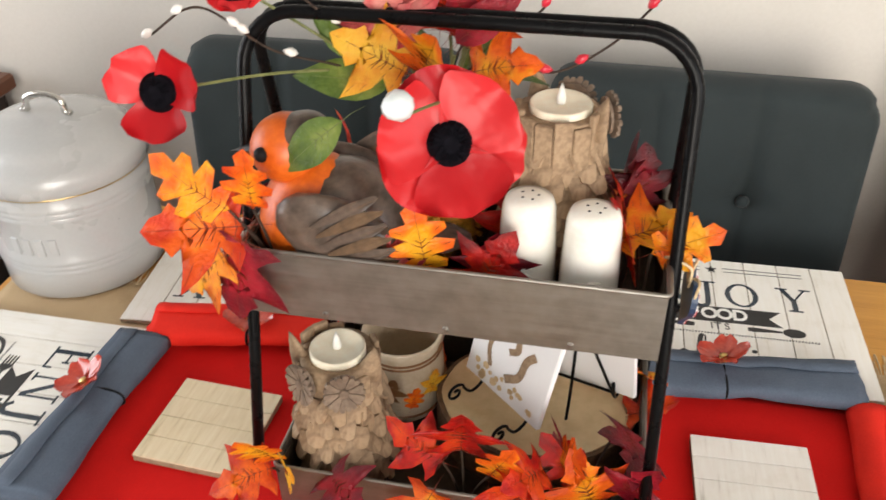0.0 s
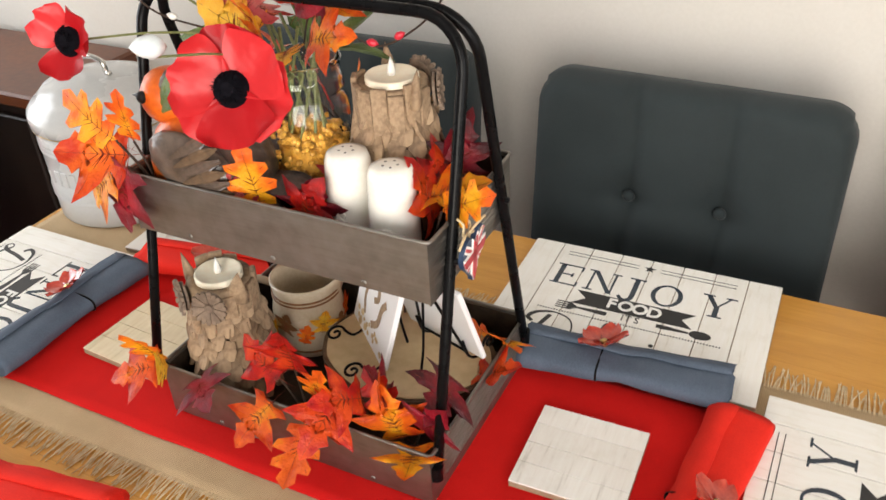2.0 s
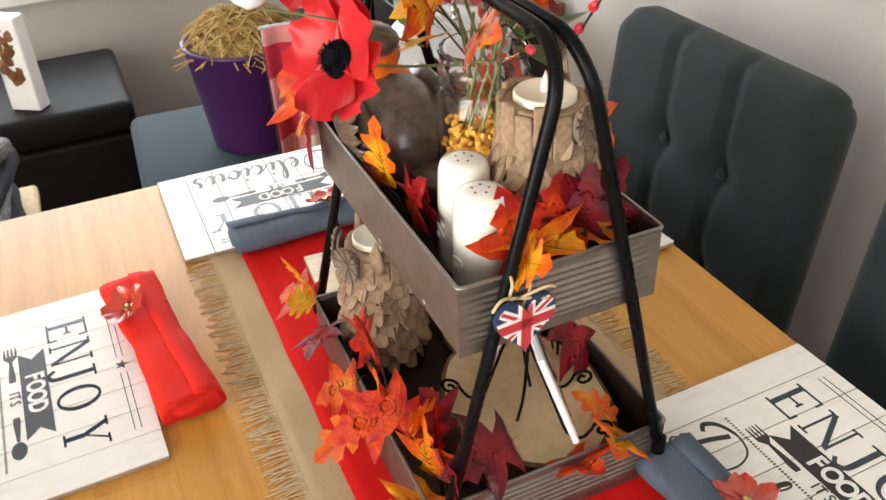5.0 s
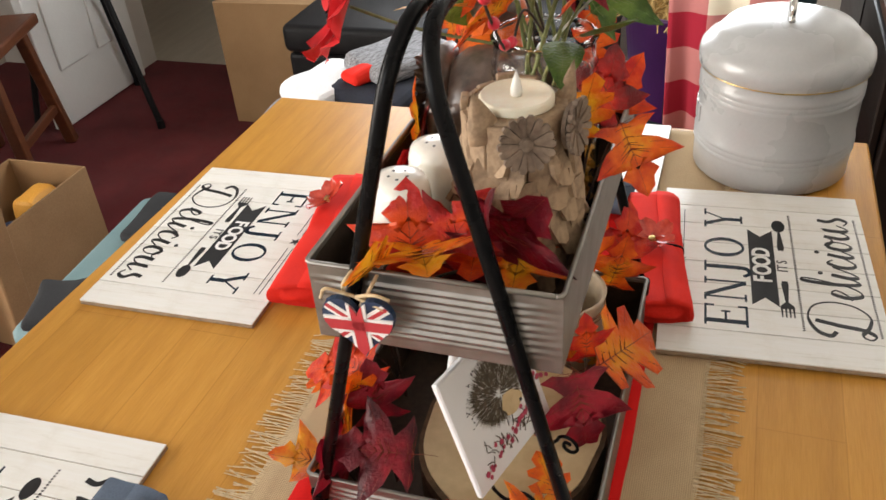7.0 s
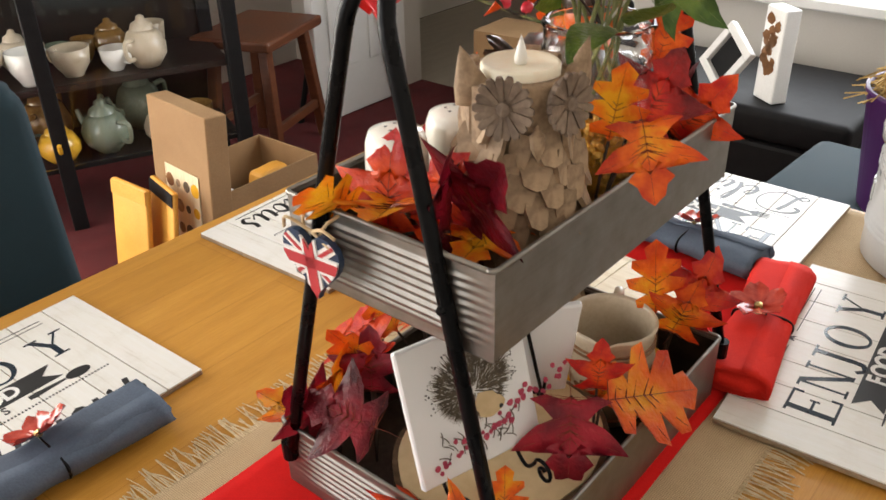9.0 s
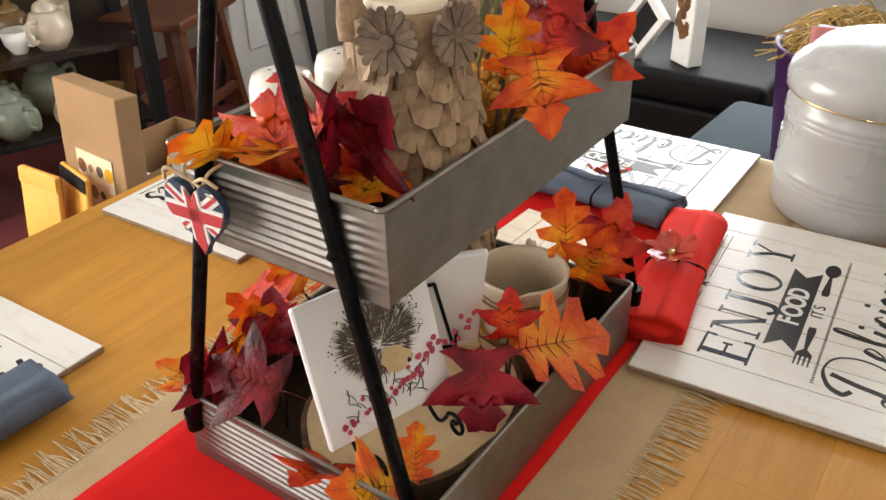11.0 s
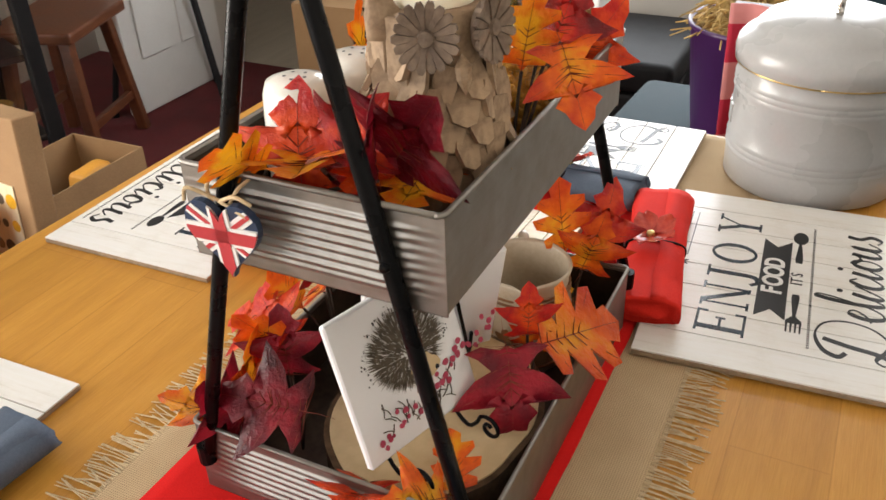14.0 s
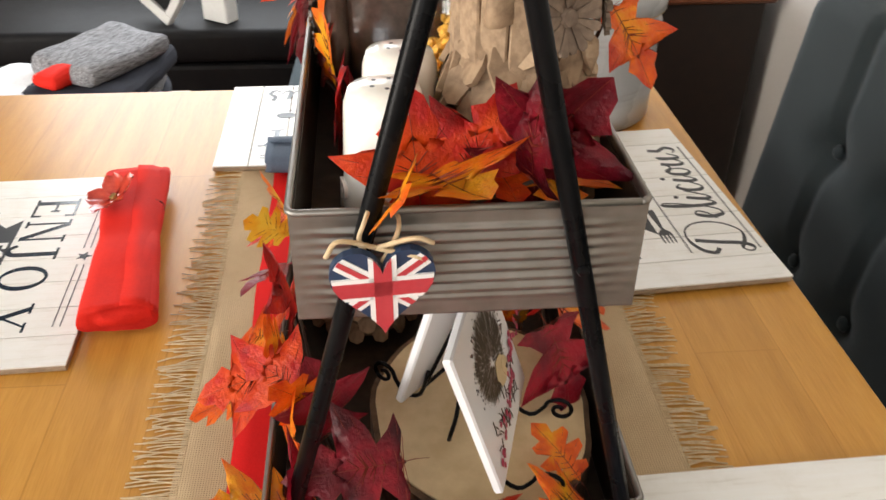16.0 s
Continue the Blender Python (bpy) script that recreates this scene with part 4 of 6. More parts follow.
def facing(loc, tip, normal, size):
    """Pose of a leaf: +y to its tip, +z along its face."""
    y = Vector(tip).normalized()
    z = Vector(normal)
    z = (z - y * z.dot(y))
    z = z.normalized() if z.length > 1e-5 else y.orthogonal().normalized()
    x = y.cross(z)
    m = Matrix((x, y, z)).transposed().to_4x4()
    return Matrix.Translation(loc) @ m @ Matrix.Diagonal((size, size, size, 1))


MATS = {"o": LEAF_ORANGE, "r": LEAF_RED, "w": LEAF_WINE, "g": LEAF_GREEN, "y": None, "p": None}
LEAF_YELLOW = leaf_material("golden_silk_leaf", (0.72, 0.16, 0.01), (0.84, 0.38, 0.02), (0.88, 0.55, 0.05))
LEAF_PINK = leaf_material("rose_silk_leaf", (0.48, 0.03, 0.05), (0.68, 0.12, 0.12), (0.80, 0.34, 0.28))
MATS["y"], MATS["p"] = LEAF_YELLOW, LEAF_PINK
LCOUNT = [0]


def put_leaf(parent, kind, col, loc, tip, normal, size):
    LCOUNT[0] += 1
    me = leaf_data(kind, LCOUNT[0] % 4, MATS[col], VEIN_GREEN if col == "g" else VEIN_DARK)
    ob = new("leaf", me)
    ob.parent = parent
    ob.matrix_basis = facing(loc, tip, normal, size)
    return ob


def spray(label, root, leaves, mt=STEM):
    """Leaves on one wired stem: each (kind, colour, base, tip direction, face direction, size)."""
    s = thing("leaf_spray", label, "artificial leaves", group="autumn leaf sprays in the tray")
    for kind, col, loc, tip, nrm, size in leaves:
        put_leaf(s, kind, col, loc, tip, nrm, size)
        mid = (Vector(root) + Vector(loc)) / 2 + Vector((0, 0, 0.008))
        part("stem", tube(smooth_line([root, mid, loc], 4), 0.0011, 5), mt, s)
    return s


OL, RLF, WL = "orange silk maple leaves tucked into the tin tray", "red and orange silk leaves tucked into the tin tray", "dark wine silk leaves tucked into the tin tray"
# upper tier
spray(RLF, (0.150, -0.03, 0.955), [
    ("maple", "r", (0.154, -0.020, 0.980), (0.0, -0.05, 1), (1, 0.2, 0.3), 0.060),
    ("maple", "o", (0.142, -0.020, 1.000), (0.85, 0.42, 0.08), (0.25, 0, 1), 0.060),
    ("maple", "r", (0.148, -0.006, 0.992), (0.15, 0.45, 0.75), (1, 0.1, 0.4), 0.050)])
spray(OL, (0.15, 0.03, 0.955), [
    ("oak", "o", (0.118, 0.012, 0.996), (0.9, 0.15, 0.12), (0, 0, 1), 0.055),
    ("maple", "o", (0.122, 0.040, 0.994), (0.9, 0.1, 0.12), (0, 0.1, 1), 0.05)])
spray(WL, (0.13, 0.04, 0.955), [
    ("maple", "w", (0.141, 0.022, 0.992), (0.03, 0.55, 0.75), (1, 0.15, 0.25), 0.068),
    ("maple", "w", (0.150, 0.004, 0.975), (0.10, 0.40, 0.75), (0.9, 0.1, 0.4), 0.050)])
spray(OL, (0.06, 0.06, 0.955), [
    ("maple", "o", (0.055, 0.086, 1.045), (0.38, 0.42, -0.62), (0.74, 0.55, 0.50), 0.049),
    ("maple", "r", (0.012, 0.062, 1.020), (-0.35, 0.30, 0.75), (0.8, 0.6, 0.2), 0.056),
    ("oak", "o", (0.040, 0.058, 1.020), (-0.1, 0.1, 1), (0.85, 0.5, 0.1), 0.052),
    ("oak", "o", (-0.020, 0.055, 1.050), (-0.2, 0.15, 1), (0.9, 0.4, 0.1), 0.046)])
spray(RLF, (0.03, -0.05, 0.955), [
    ("oak", "o", (0.018, -0.060, 0.985), (-0.1, -0.2, 1), (0.25, -1, 0.1), 0.062),
    ("maple", "r", (0.052, -0.055, 0.975), (0.35, -0.2, 0.7), (0.1, -1, 0.4), 0.052),
    ("maple", "w", (0.060, -0.045, 0.97), (0.1, 0.0, 1), (0.2, -1, 0.2), 0.05),
    ("maple", "p", (0.005, -0.066, 0.985), (-0.55, -0.3, 0.8), (0, -1, 0.4), 0.042),
    ("maple", "r", (0.070, 0.0, 0.97), (0.0, 0.1, 1), (0.2, -1, 0.3), 0.055)])
spray(OL, (-0.09, -0.06, 0.958), [
    ("oak", "o", (-0.115, -0.075, 1.030), (-0.85, -0.25, 0.65), (-0.2, -1, 0.45), 0.062),
    ("maple", "o", (-0.108, -0.070, 1.015), (-0.9, -0.2, -0.05), (-0.1, -0.9, 0.6), 0.07),
    ("maple", "y", (-0.118, -0.085, 1.000), (-0.8, -0.3, -0.5), (-0.3, -0.9, 0.4), 0.05),
    ("oak", "o", (-0.100, -0.070, 1.030), (0.05, -0.25, 1), (0, -1, 0.2), 0.05),
    ("maple", "w", (-0.104, -0.080, 1.010), (-0.25, -0.35, -0.9), (-0.2, -1, 0.2), 0.066)])
spray(WL, (-0.09, 0.03, 0.955), [
    ("maple", "w", (-0.085, 0.03, 0.985), (-0.6, 0.3, 0.6), (-0.4, -0.4, 0.8), 0.055),
    ("maple", "r", (-0.07, 0.05, 0.985), (0.1, 0.6, 0.7), (0.4, 0.6, 0.6), 0.055)])
spray(RLF, (0.165, -0.045, 0.955), [
    ("oak", "o", (0.168, -0.03, 1.000), (0.8, -0.1, 0.5), (-0.3, -0.9, 0.5), 0.052),
    ("maple", "w", (0.158, 0.03, 1.000), (0.1, -0.2, 1), (0.4, -1, 0.1), 0.05)])
# lower tier
spray(RLF, (0.05, -0.085, 0.765), [
    ("maple", "r", (0.048, -0.092, 0.846), (0.05, -0.15, 1), (0.1, -1, 0.3), 0.058),
    ("maple", "r", (0.035, -0.098, 0.836), (-0.9, -0.15, 0.6), (-0.1, -1, 0.4), 0.05),
    ("oak", "o", (0.070, -0.098, 0.828), (0.35, -0.3, 0.8), (0.2, -1, 0.5), 0.050),
    ("maple", "o", (0.030, -0.108, 0.815), (-0.3, -0.7, -0.3), (0, -0.7, 0.7), 0.05)])
spray(OL, (-0.085, -0.095, 0.765), [
    ("oak", "o", (-0.098, -0.104, 0.815), (-0.35, -0.3, 0.85), (-0.1, -1, 0.4), 0.055),
    ("maple", "o", (-0.100, -0.110, 0.813), (-0.75, -0.55, 0.05), (-0.1, -0.6, 0.8), 0.05),
    ("oak", "y", (-0.090, -0.108, 0.815), (0.3, -0.6, 0.5), (0, -1, 0.6), 0.048),
    ("maple", "w", (-0.055, -0.105, 0.812), (0.5, -0.6, 0.2), (0, -0.6, 0.8), 0.05)])
spray(OL, (0.075, -0.10, 0.77), [
    ("oak", "o", (0.072, -0.114, 0.815), (0.05, -0.65, -0.55), (0.1, -0.8, 0.55), 0.06)])
spray(RLF, (0.155, -0.085, 0.765), [
    ("maple", "o", (0.150, -0.085, 0.800), (-0.15, -0.4, 0.75), (0.15, -1, 0.5), 0.058),
    ("maple", "w", (0.165, -0.080, 0.810), (0.55, -0.3, 0.8), (0.2, -1, 0.3), 0.052),
    ("oak", "r", (0.140, -0.080, 0.815), (-0.6, -0.1, 0.8), (0.1, -1, 0.4), 0.05),
    ("maple", "o", (0.165, -0.095, 0.805), (0.3, -0.85, 0.1), (0.1, -0.4, 0.9), 0.05)])
spray(WL, (0.14, -0.06, 0.765), [
    ("maple", "w", (0.166, -0.030, 0.832), (0.42, -0.85, 0.35), (0.6, 0.25, 0.75), 0.060),
    ("maple", "w", (0.130, -0.070, 0.82), (-0.2, -0.2, 0.9), (0.85, 0.5, 0.3), 0.05),
    ("maple", "r", (0.110, -0.085, 0.830), (-0.3, -0.75, 0.5), (0.8, 0.1, 0.6), 0.05),
    ("oak", "o", (0.120, -0.075, 0.83), (0.25, -0.6, 0.75), (0.9, 0.1, 0.4), 0.05),
    ("maple", "r", (0.095, -0.098, 0.835), (0.1, -1, 0.05), (0.4, -0.1, 0.9), 0.055)])
spray(RLF, (0.165, 0.05, 0.765), [
    ("maple", "o", (0.168, 0.066, 0.803), (0.55, -0.35, 0.25), (0.5, 0.2, 0.8), 0.048),
    ("oak", "o", (0.160, 0.072, 0.800), (-0.45, -0.35, 0.45), (0.7, 0.4, 0.6), 0.042),
    ("maple", "r", (0.172, 0.015, 0.797), (0.65, 0.1, 0.2), (0.1, 0, 1), 0.048)])
spray(WL, (0.06, 0.075, 0.765), [
    ("maple", "w", (0.074, 0.064, 0.848), (0.62, 0.42, -0.62), (0.65, 0.45, 0.60), 0.062),
    ("oak", "o", (0.056, 0.077, 0.838), (-0.90, 0.42, -0.22), (0.25, 0.60, 0.75), 0.100),
    ("maple", "r", (0.046, 0.068, 0.838), (0.05, 0.1, 1), (0.85, 0.6, 0.2), 0.038)])
spray(RLF, (-0.075, 0.06, 0.765), [
    ("oak", "o", (-0.068, 0.055, 0.835), (-0.25, -0.25, 0.9), (0.8, 0.55, 0.2), 0.062),
    ("maple", "r", (-0.080, 0.070, 0.830), (-0.3, 0.35, 0.8), (0.8, 0.6, 0.2), 0.06),
    ("maple", "o", (-0.072, 0.068, 0.82), (-0.1, 0.3, 0.9), (0.8, 0.5, 0.3), 0.052)])


def make_poppy(loc, face, size, label, stem_pts, turn=0, petals=6, cup=0.0):
    f = thing("poppy", label, "artificial flower", group="silk poppies")
    m = facing(loc, Vector(face).orthogonal(), face, 1)
    core = part("centre", lathe([(0, 0.010), (0.004, 0.0105), (0.0105, 0.008), (0.0135, 0.003), (0.0, 0)], 18), POPPY_CORE, f, "black fringed poppy centre")
    core.matrix_basis = m
    bm = bmesh.new()
    for k in range(60):
        a, r = k * 2.399, size * (0.17 + 0.13 * RNG.random())
        tube([(0, 0, 0.003), (r * 0.6 * math.cos(a), r * 0.6 * math.sin(a), 0.010), (r * math.cos(a), r * math.sin(a), 0.009 + 0.004 * RNG.random())], 0.0005, 3, bm)
    st = part("stamen_ring", bm, POPPY_CORE, f, "black thread stamens")
    tagged(st, kind="stuff")
    st.matrix_basis = m
    for k in range(petals):
        p = part("petal", petal_mesh(size * (1.0 if k % 2 else 1.06), size * 1.42, cup + (0.26 if k % 2 else 0.12), size * (0.07 + 0.03 * (k % 3)), k * 1.7), POPPY, f, smooth=True)
        p.matrix_basis = m @ pose(0, 0, 0.001 * (k % 2), 0, 0, 360 / petals * k + turn)
    part("stem", tube(smooth_line(stem_pts, 6), 0.0011, 6), GREENSTEM, f)
    return f


make_poppy((0.041, -0.095, 1.107), (0.30, -0.80, 0.42), 0.0425, "large red silk poppy with a black centre", [(0.041, -0.094, 1.106), (0.033, -0.05, 1.09), (0.01, 0.02, 1.07)])
make_poppy((-0.160, -0.054, 1.104), (0.15, -0.9, 0.35), 0.031, "small red silk poppy leaning out on its stem", [(-0.160, -0.053, 1.104), (-0.09, -0.02, 1.108), (-0.03, 0.01, 1.10), (0.0, 0.025, 1.075)], 40, 3, 0.25)
make_poppy((-0.115, -0.015, 1.165), (0.2, -0.7, 0.6), 0.02, "red silk poppy bud on a wire", [(-0.115, -0.014, 1.164), (-0.07, 0.0, 1.13), (-0.005, 0.025, 1.075)])

# ---- glass jar with popping corn and bouquet ----
JX, JY = 0.008, 0.028
jar = thing("glass_jar", "clear glass preserving jar part filled with popping corn", "jar", pose(JX, JY, UZ0 + 0.0022))
prof = [(0, 0), (0.034, 0), (0.038, 0.004), (0.039, 0.02), (0.039, 0.085), (0.038, 0.097), (0.034, 0.104), (0.034, 0.108), (0.036, 0.110), (0.034, 0.113), (0.036, 0.117), (0.034, 0.121), (0.0345, 0.132), (0.036, 0.134), (0.034, 0.136)]
inner = [(max(r - 0.0025, 0), z if 0.004 < z < 0.135 else z) for r, z in reversed(prof[2:])] + [(0.034, 0.004), (0, 0.004)]
jb = part("glass", lathe(prof + inner, 40), CLEARGLASS, jar, "clear threaded jar glass", smooth=True)
jb.visible_shadow = False
bm = bmesh.new()
for k in range(520):
    a, r = RNG.uniform(0, 6.283), 0.0345 * math.sqrt(RNG.random())
    z = RNG.uniform(0.008, 0.070) if r > 0.027 else RNG.uniform(0.058, 0.072)
    bmesh.ops.create_icosphere(bm, subdivisions=1, radius=RNG.uniform(0.0026, 0.0036), matrix=pose(r * math.cos(a), r * math.sin(a), z, RNG.uniform(0, 360), 0, 0) @ Matrix.Diagonal((1, 1.2, 0.8, 1)))
lathe([(0, 0.006), (0.028, 0.006), (0.028, 0.062), (0, 0.062)], 20, bm=bm)
tagged(part("popping_corn", bm, POPCORN, jar, "golden popping corn kernels"), kind="stuff")
bouquet = thing("bouquet", "silk autumn bouquet of leaves, buds and wired berries", "artificial flowers", pose(0, 0, 0))
for kind, col, loc, tip, nrm, size in [
    ("maple", "y", (-0.005, -0.005, 1.108), (-0.75, -0.35, 0.55), (-0.1, -1, 0.6), 0.055), ("maple", "o", (0.005, -0.010, 1.110), (0.35, -0.45, 0.65), (0.1, -1, 0.6), 0.058),
    ("maple", "p", (-0.008, 0.0, 1.115), (-0.25, -0.2, 0.9), (0, -1, 0.3), 0.058), ("oak", "y", (0.03, -0.015, 1.105), (0.45, -0.75, 0.2), (0.1, -0.6, 0.8), 0.05),
    ("maple", "o", (0.035, 0.01, 1.105), (0.75, -0.3, 0.35), (0.1, -0.8, 0.7), 0.05), ("maple", "o", (0.02, 0.05, 1.11), (0.55, 0.4, 0.7), (0.6, 0.5, 0.6), 0.05),
    ("oval", "g", (-0.02, 0.0, 1.095), (-0.8, -0.4, 0.35), (-0.2, -0.8, 0.7), 0.06), ("oval", "g", (-0.03, 0.01, 1.11), (-0.75, -0.1, 0.65), (-0.3, -0.9, 0.3), 0.062),
    ("oval", "g", (-0.038, -0.050, 1.092), (-0.72, -0.25, -0.50), (-0.1, -0.8, 0.5), 0.058), ("oval", "g", (0.02, 0.055, 1.085), (0.55, 0.7, 0.3), (0.2, 0.3, 0.9), 0.055),
    ("oval", "g", (0.03, 0.045, 1.085), (0.9, 0.2, 0.35), (0.0, 0.1, 1), 0.052), ("maple", "g", (-0.01, 0.055, 1.09), (-0.2, 0.75, 0.6), (0.7, 0.5, 0.5), 0.055),
    ("maple", "r", (0.01, 0.03, 1.125), (0.15, -0.2, 1), (0.1, -1, 0.3), 0.05), ("maple", "p", (0.0, 0.02, 1.14), (0.05, -0.1, 1), (-0.3, -1, 0.2), 0.05),
    ("oval", "w", (0.025, 0.01, 1.125), (0.7, -0.2, 0.7), (0, -1, 0.4), 0.05), ("oval", "w", (0.02, 0.02, 1.13), (0.3, 0.1, 0.9), (0.6, -0.7, 0.3), 0.045),
    ("maple", "r", (-0.02, 0.04, 1.11), (-0.9, 0.3, 0.3), (0.3, 0.2, 0.9), 0.055), ("maple", "w", (0.015, 0.04, 1.12), (0.3, 0.75, 0.55), (0.7, 0.5, 0.5), 0.05)]:
    put_leaf(bouquet, kind, col, loc, tip, nrm, size)
for k in range(9):
    a = k * 0.7
    part("stem", tube(smooth_line([(JX + 0.018 * math.cos(a), JY + 0.018 * math.sin(a), 1.012), (JX + 0.012 * math.cos(a + 1), JY + 0.012 * math.sin(a + 1), 1.06), (JX + 0.022 * math.cos(a + 2), JY + 0.022 * math.sin(a + 2), 1.115)], 5), 0.0014, 6), GREENSTEM, bouquet)


def berry_wire(pts, mt, berries, r, wire=STEM):
    line = smooth_line(pts, 8)
    w = part("wire", tube(line, 0.0009, 5), wire, bouquet, smooth=True)
    for t in berries:
        p = line[min(int(t * len(line)), len(line) - 1)]
        d = (line[min(int(t * len(line)) + 1, len(line) - 1)] - line[max(int(t * len(line)) - 1, 0)]).normalized()
        b = part("bud", lathe([(0, -r * 1.5), (r * 0.7, -r * 0.8), (r, 0), (r * 0.7, r), (0, r * 1.9)], 10), mt, w, smooth=True)
        b.matrix_basis = Matrix.Translation(p + Vector((0, 0, r * 0.8))) @ d.to_track_quat("Z", "Y").to_matrix().to_4x4()


WHITEBUD = surface("white_bud", (0.70, 0.68, 0.62), (0.82, 0.80, 0.76), 60, 0.4)
REDBUD = surface("red_bud", (0.48, 0.01, 0.03), (0.6, 0.03, 0.05), 60, 0.35)
berry_wire([(0.0, 0.02, 1.07), (-0.045, 0.0, 1.105), (-0.095, -0.015, 1.122), (-0.140, -0.02, 1.150), (-0.180, -0.022, 1.128)], WHITEBUD, (0.45, 0.58, 0.62, 0.82, 0.99), 0.0032)
berry_wire([(0.0, 0.02, 1.08), (-0.03, 0.0, 1.12), (-0.075, -0.01, 1.16), (-0.11, -0.01, 1.20)], WHITEBUD, (0.5, 0.75, 0.99), 0.003)
berry_wire([(0.01, 0.03, 1.08), (0.05, 0.025, 1.112), (0.088, 0.026, 1.102), (0.125, 0.03, 1.122), (0.15, 0.03, 1.150), (0.17, 0.03, 1.175)], REDBUD, (0.38, 0.5, 0.66, 0.8, 0.97), 0.0034)
berry_wire([(0.01, 0.03, 1.08), (0.035, 0.02, 1.13), (0.08, 0.01, 1.15), (0.095, 0.01, 1.19)], REDBUD, (0.3, 0.55, 0.7, 0.98), 0.003)
berry_wire([(0.015, 0.035, 1.08), (0.02, 0.07, 1.12), (-0.03, 0.10, 1.135), (-0.06, 0.115, 1.115), (-0.045, 0.13, 1.15)], WHITEBUD, (0.3, 0.4, 0.55, 0.75, 0.95), 0.0032, SILVERLEAF)
berry_wire([(0.01, 0.04, 1.08), (0.035, 0.06, 1.12), (0.04, 0.075, 1.16), (0.06, 0.085, 1.19)], WHITEBUD, (0.4, 0.55, 0.7, 0.9), 0.003, GREENSTEM)
berry_wire([(0.03, -0.03, 1.10), (0.035, -0.09, 1.13), (0.026, -0.146, 1.147)], surface("pearl_ball", (0.62, 0.68, 0.70), (0.75, 0.80, 0.80), 60, 0.25, coat=0.5), (0.97,), 0.0085, GREENSTEM)


# ---- owls ----
def make_owl(x, y, z, turn, label, tall):
    """A carved owl candle holder; it faces +x before it is turned."""
    o = thing("owl_candle_holder", label, "candle holder", pose(x, y, z, 0, 0, turn) @ Matrix.Diagonal((1.02, 1.02, tall, 1)), group="carved owl candle holders")
    body = [(0, 0), (0.026, 0), (0.033, 0.006), (0.038, 0.025), (0.038, 0.045), (0.034, 0.065), (0.029, 0.080), (0.029, 0.095), (0.030, 0.110), (0.029, 0.118), (0.0225, 0.119), (0.0225, 0.104), (0, 0.104)]
    part("body", lathe(body, 30), STONE_TAN, o, "carved tan resin body", smooth=True)
    # overlapping feathers, tier by tier
    quill = None
    for tier in range(9):
        zz = 0.006 + tier * 0.0105
        rr = 0.0335 + 0.0065 * math.sin((tier + 1) / 9 * math.pi) - 0.0007 * tier
        n = 13
        for k in range(n):
            a = 2 * math.pi * (k + 0.5 * (tier % 2)) / n
            if tier > 7 and abs((a + math.pi) % (2 * math.pi) - math.pi) < 0.9:
                continue
            if quill is None:
                q = part("feather", plate([(-0.0075, 0.0), (-0.0045, -0.0085), (0.0015, -0.0105), (0.006, -0.0085), (0.0078, 0.0), (0.006, 0.008), (-0.006, 0.008)], -0.0012, 0.0012), STONE_TAN, o)
                quill = q.data
            else:
                q = new("feather", quill)
                q.parent = o
            tilt = 70 + RNG.uniform(-14, 14)
            q.matrix_basis = pose(rr * math.cos(a), rr * math.sin(a), zz + 0.008, 0, 0, math.degrees(a) + 90) @ pose(0, -0.0005, 0, tilt, RNG.uniform(-14, 14), RNG.uniform(-28, 28)) @ Matrix.Diagonal((1.0 + RNG.uniform(-0.25, 0.2), 1.05, 1.2, 1))
    # bark strips round the back of the head
    for k in range(11):
        a = math.pi + (k - 5) * 0.43
        h = 0.116 + RNG.uniform(-0.004, 0.010)
        p = part("bark_strip", box(-0.0022, 0.0022, -0.0064, 0.0064, 0.074 + RNG.uniform(-0.003, 0.002), h, 0.0008), STONE_TAN, o)
        p.matrix_basis = pose(0.0300 * math.cos(a), 0.0300 * math.sin(a), 0, 0, 0, math.degrees(a) + RNG.uniform(-5, 5))
    for s in (1, -1):
        ear = part("ear", lathe([(0, 0.030), (0.004, 0.022), (0.009, 0.010), (0.011, 0.0), (0, -0.004)], 10, Matrix.Diagonal((0.55, 1.0, 1.0, 1))), STONE_TAN, o, smooth=True)
        ear.matrix_basis = pose(0.008, s * 0.027, 0.108, -14 * s, 6, 20 * s)
        eye = part("eye", lathe([(0, 0.0048), (0.0035, 0.0042), (0.0045, 0.0015), (0.0, -0.001)], 14), STONE_GREY, o, "flower-shaped eye with a round pupil")
        eye.matrix_basis = pose(0.0310, s * 0.0165, 0.1105, 0, 86, 28 * s)
        bm = bmesh.new()
        for k in range(18):
            m2 = pose(0, 0, 0, 0, 0, 20 * k)
            r2 = 0.0162 + RNG.uniform(-0.0007, 0.0007)
            plate([(-0.0005, 0.003), (-0.0022, r2 - 0.002), (-0.0012, r2), (0.0012, r2), (0.0022, r2 - 0.002), (0.0005, 0.003)], -0.0008, 0.0010 + 0.0008 * (k % 2), bm, m2 @ pose(0, 0, 0, 11))
        lathe([(0, -0.0012), (0.0125, 0.0002), (0.0130, -0.002), (0, -0.003)], 18, bm=bm)
        part("eye_petal_ring", bm, STONE_GREY, eye)
    part("beak", lathe([(0, -0.012), (0.004, -0.004), (0.0045, 0.002), (0, 0.008)], 8), STONE_TAN, o).matrix_basis = pose(0.036, 0, 0.094, 0, -12, 0)
    candle = part("tealight", lathe([(0, 0), (0.0215, 0), (0.0218, 0.018), (0.0205, 0.0195), (0.0195, 0.0185), (0, 0.0175)], 28), WAX, o, "cream battery tealight", smooth=True)
    candle.location = (0, 0, 0.1045)
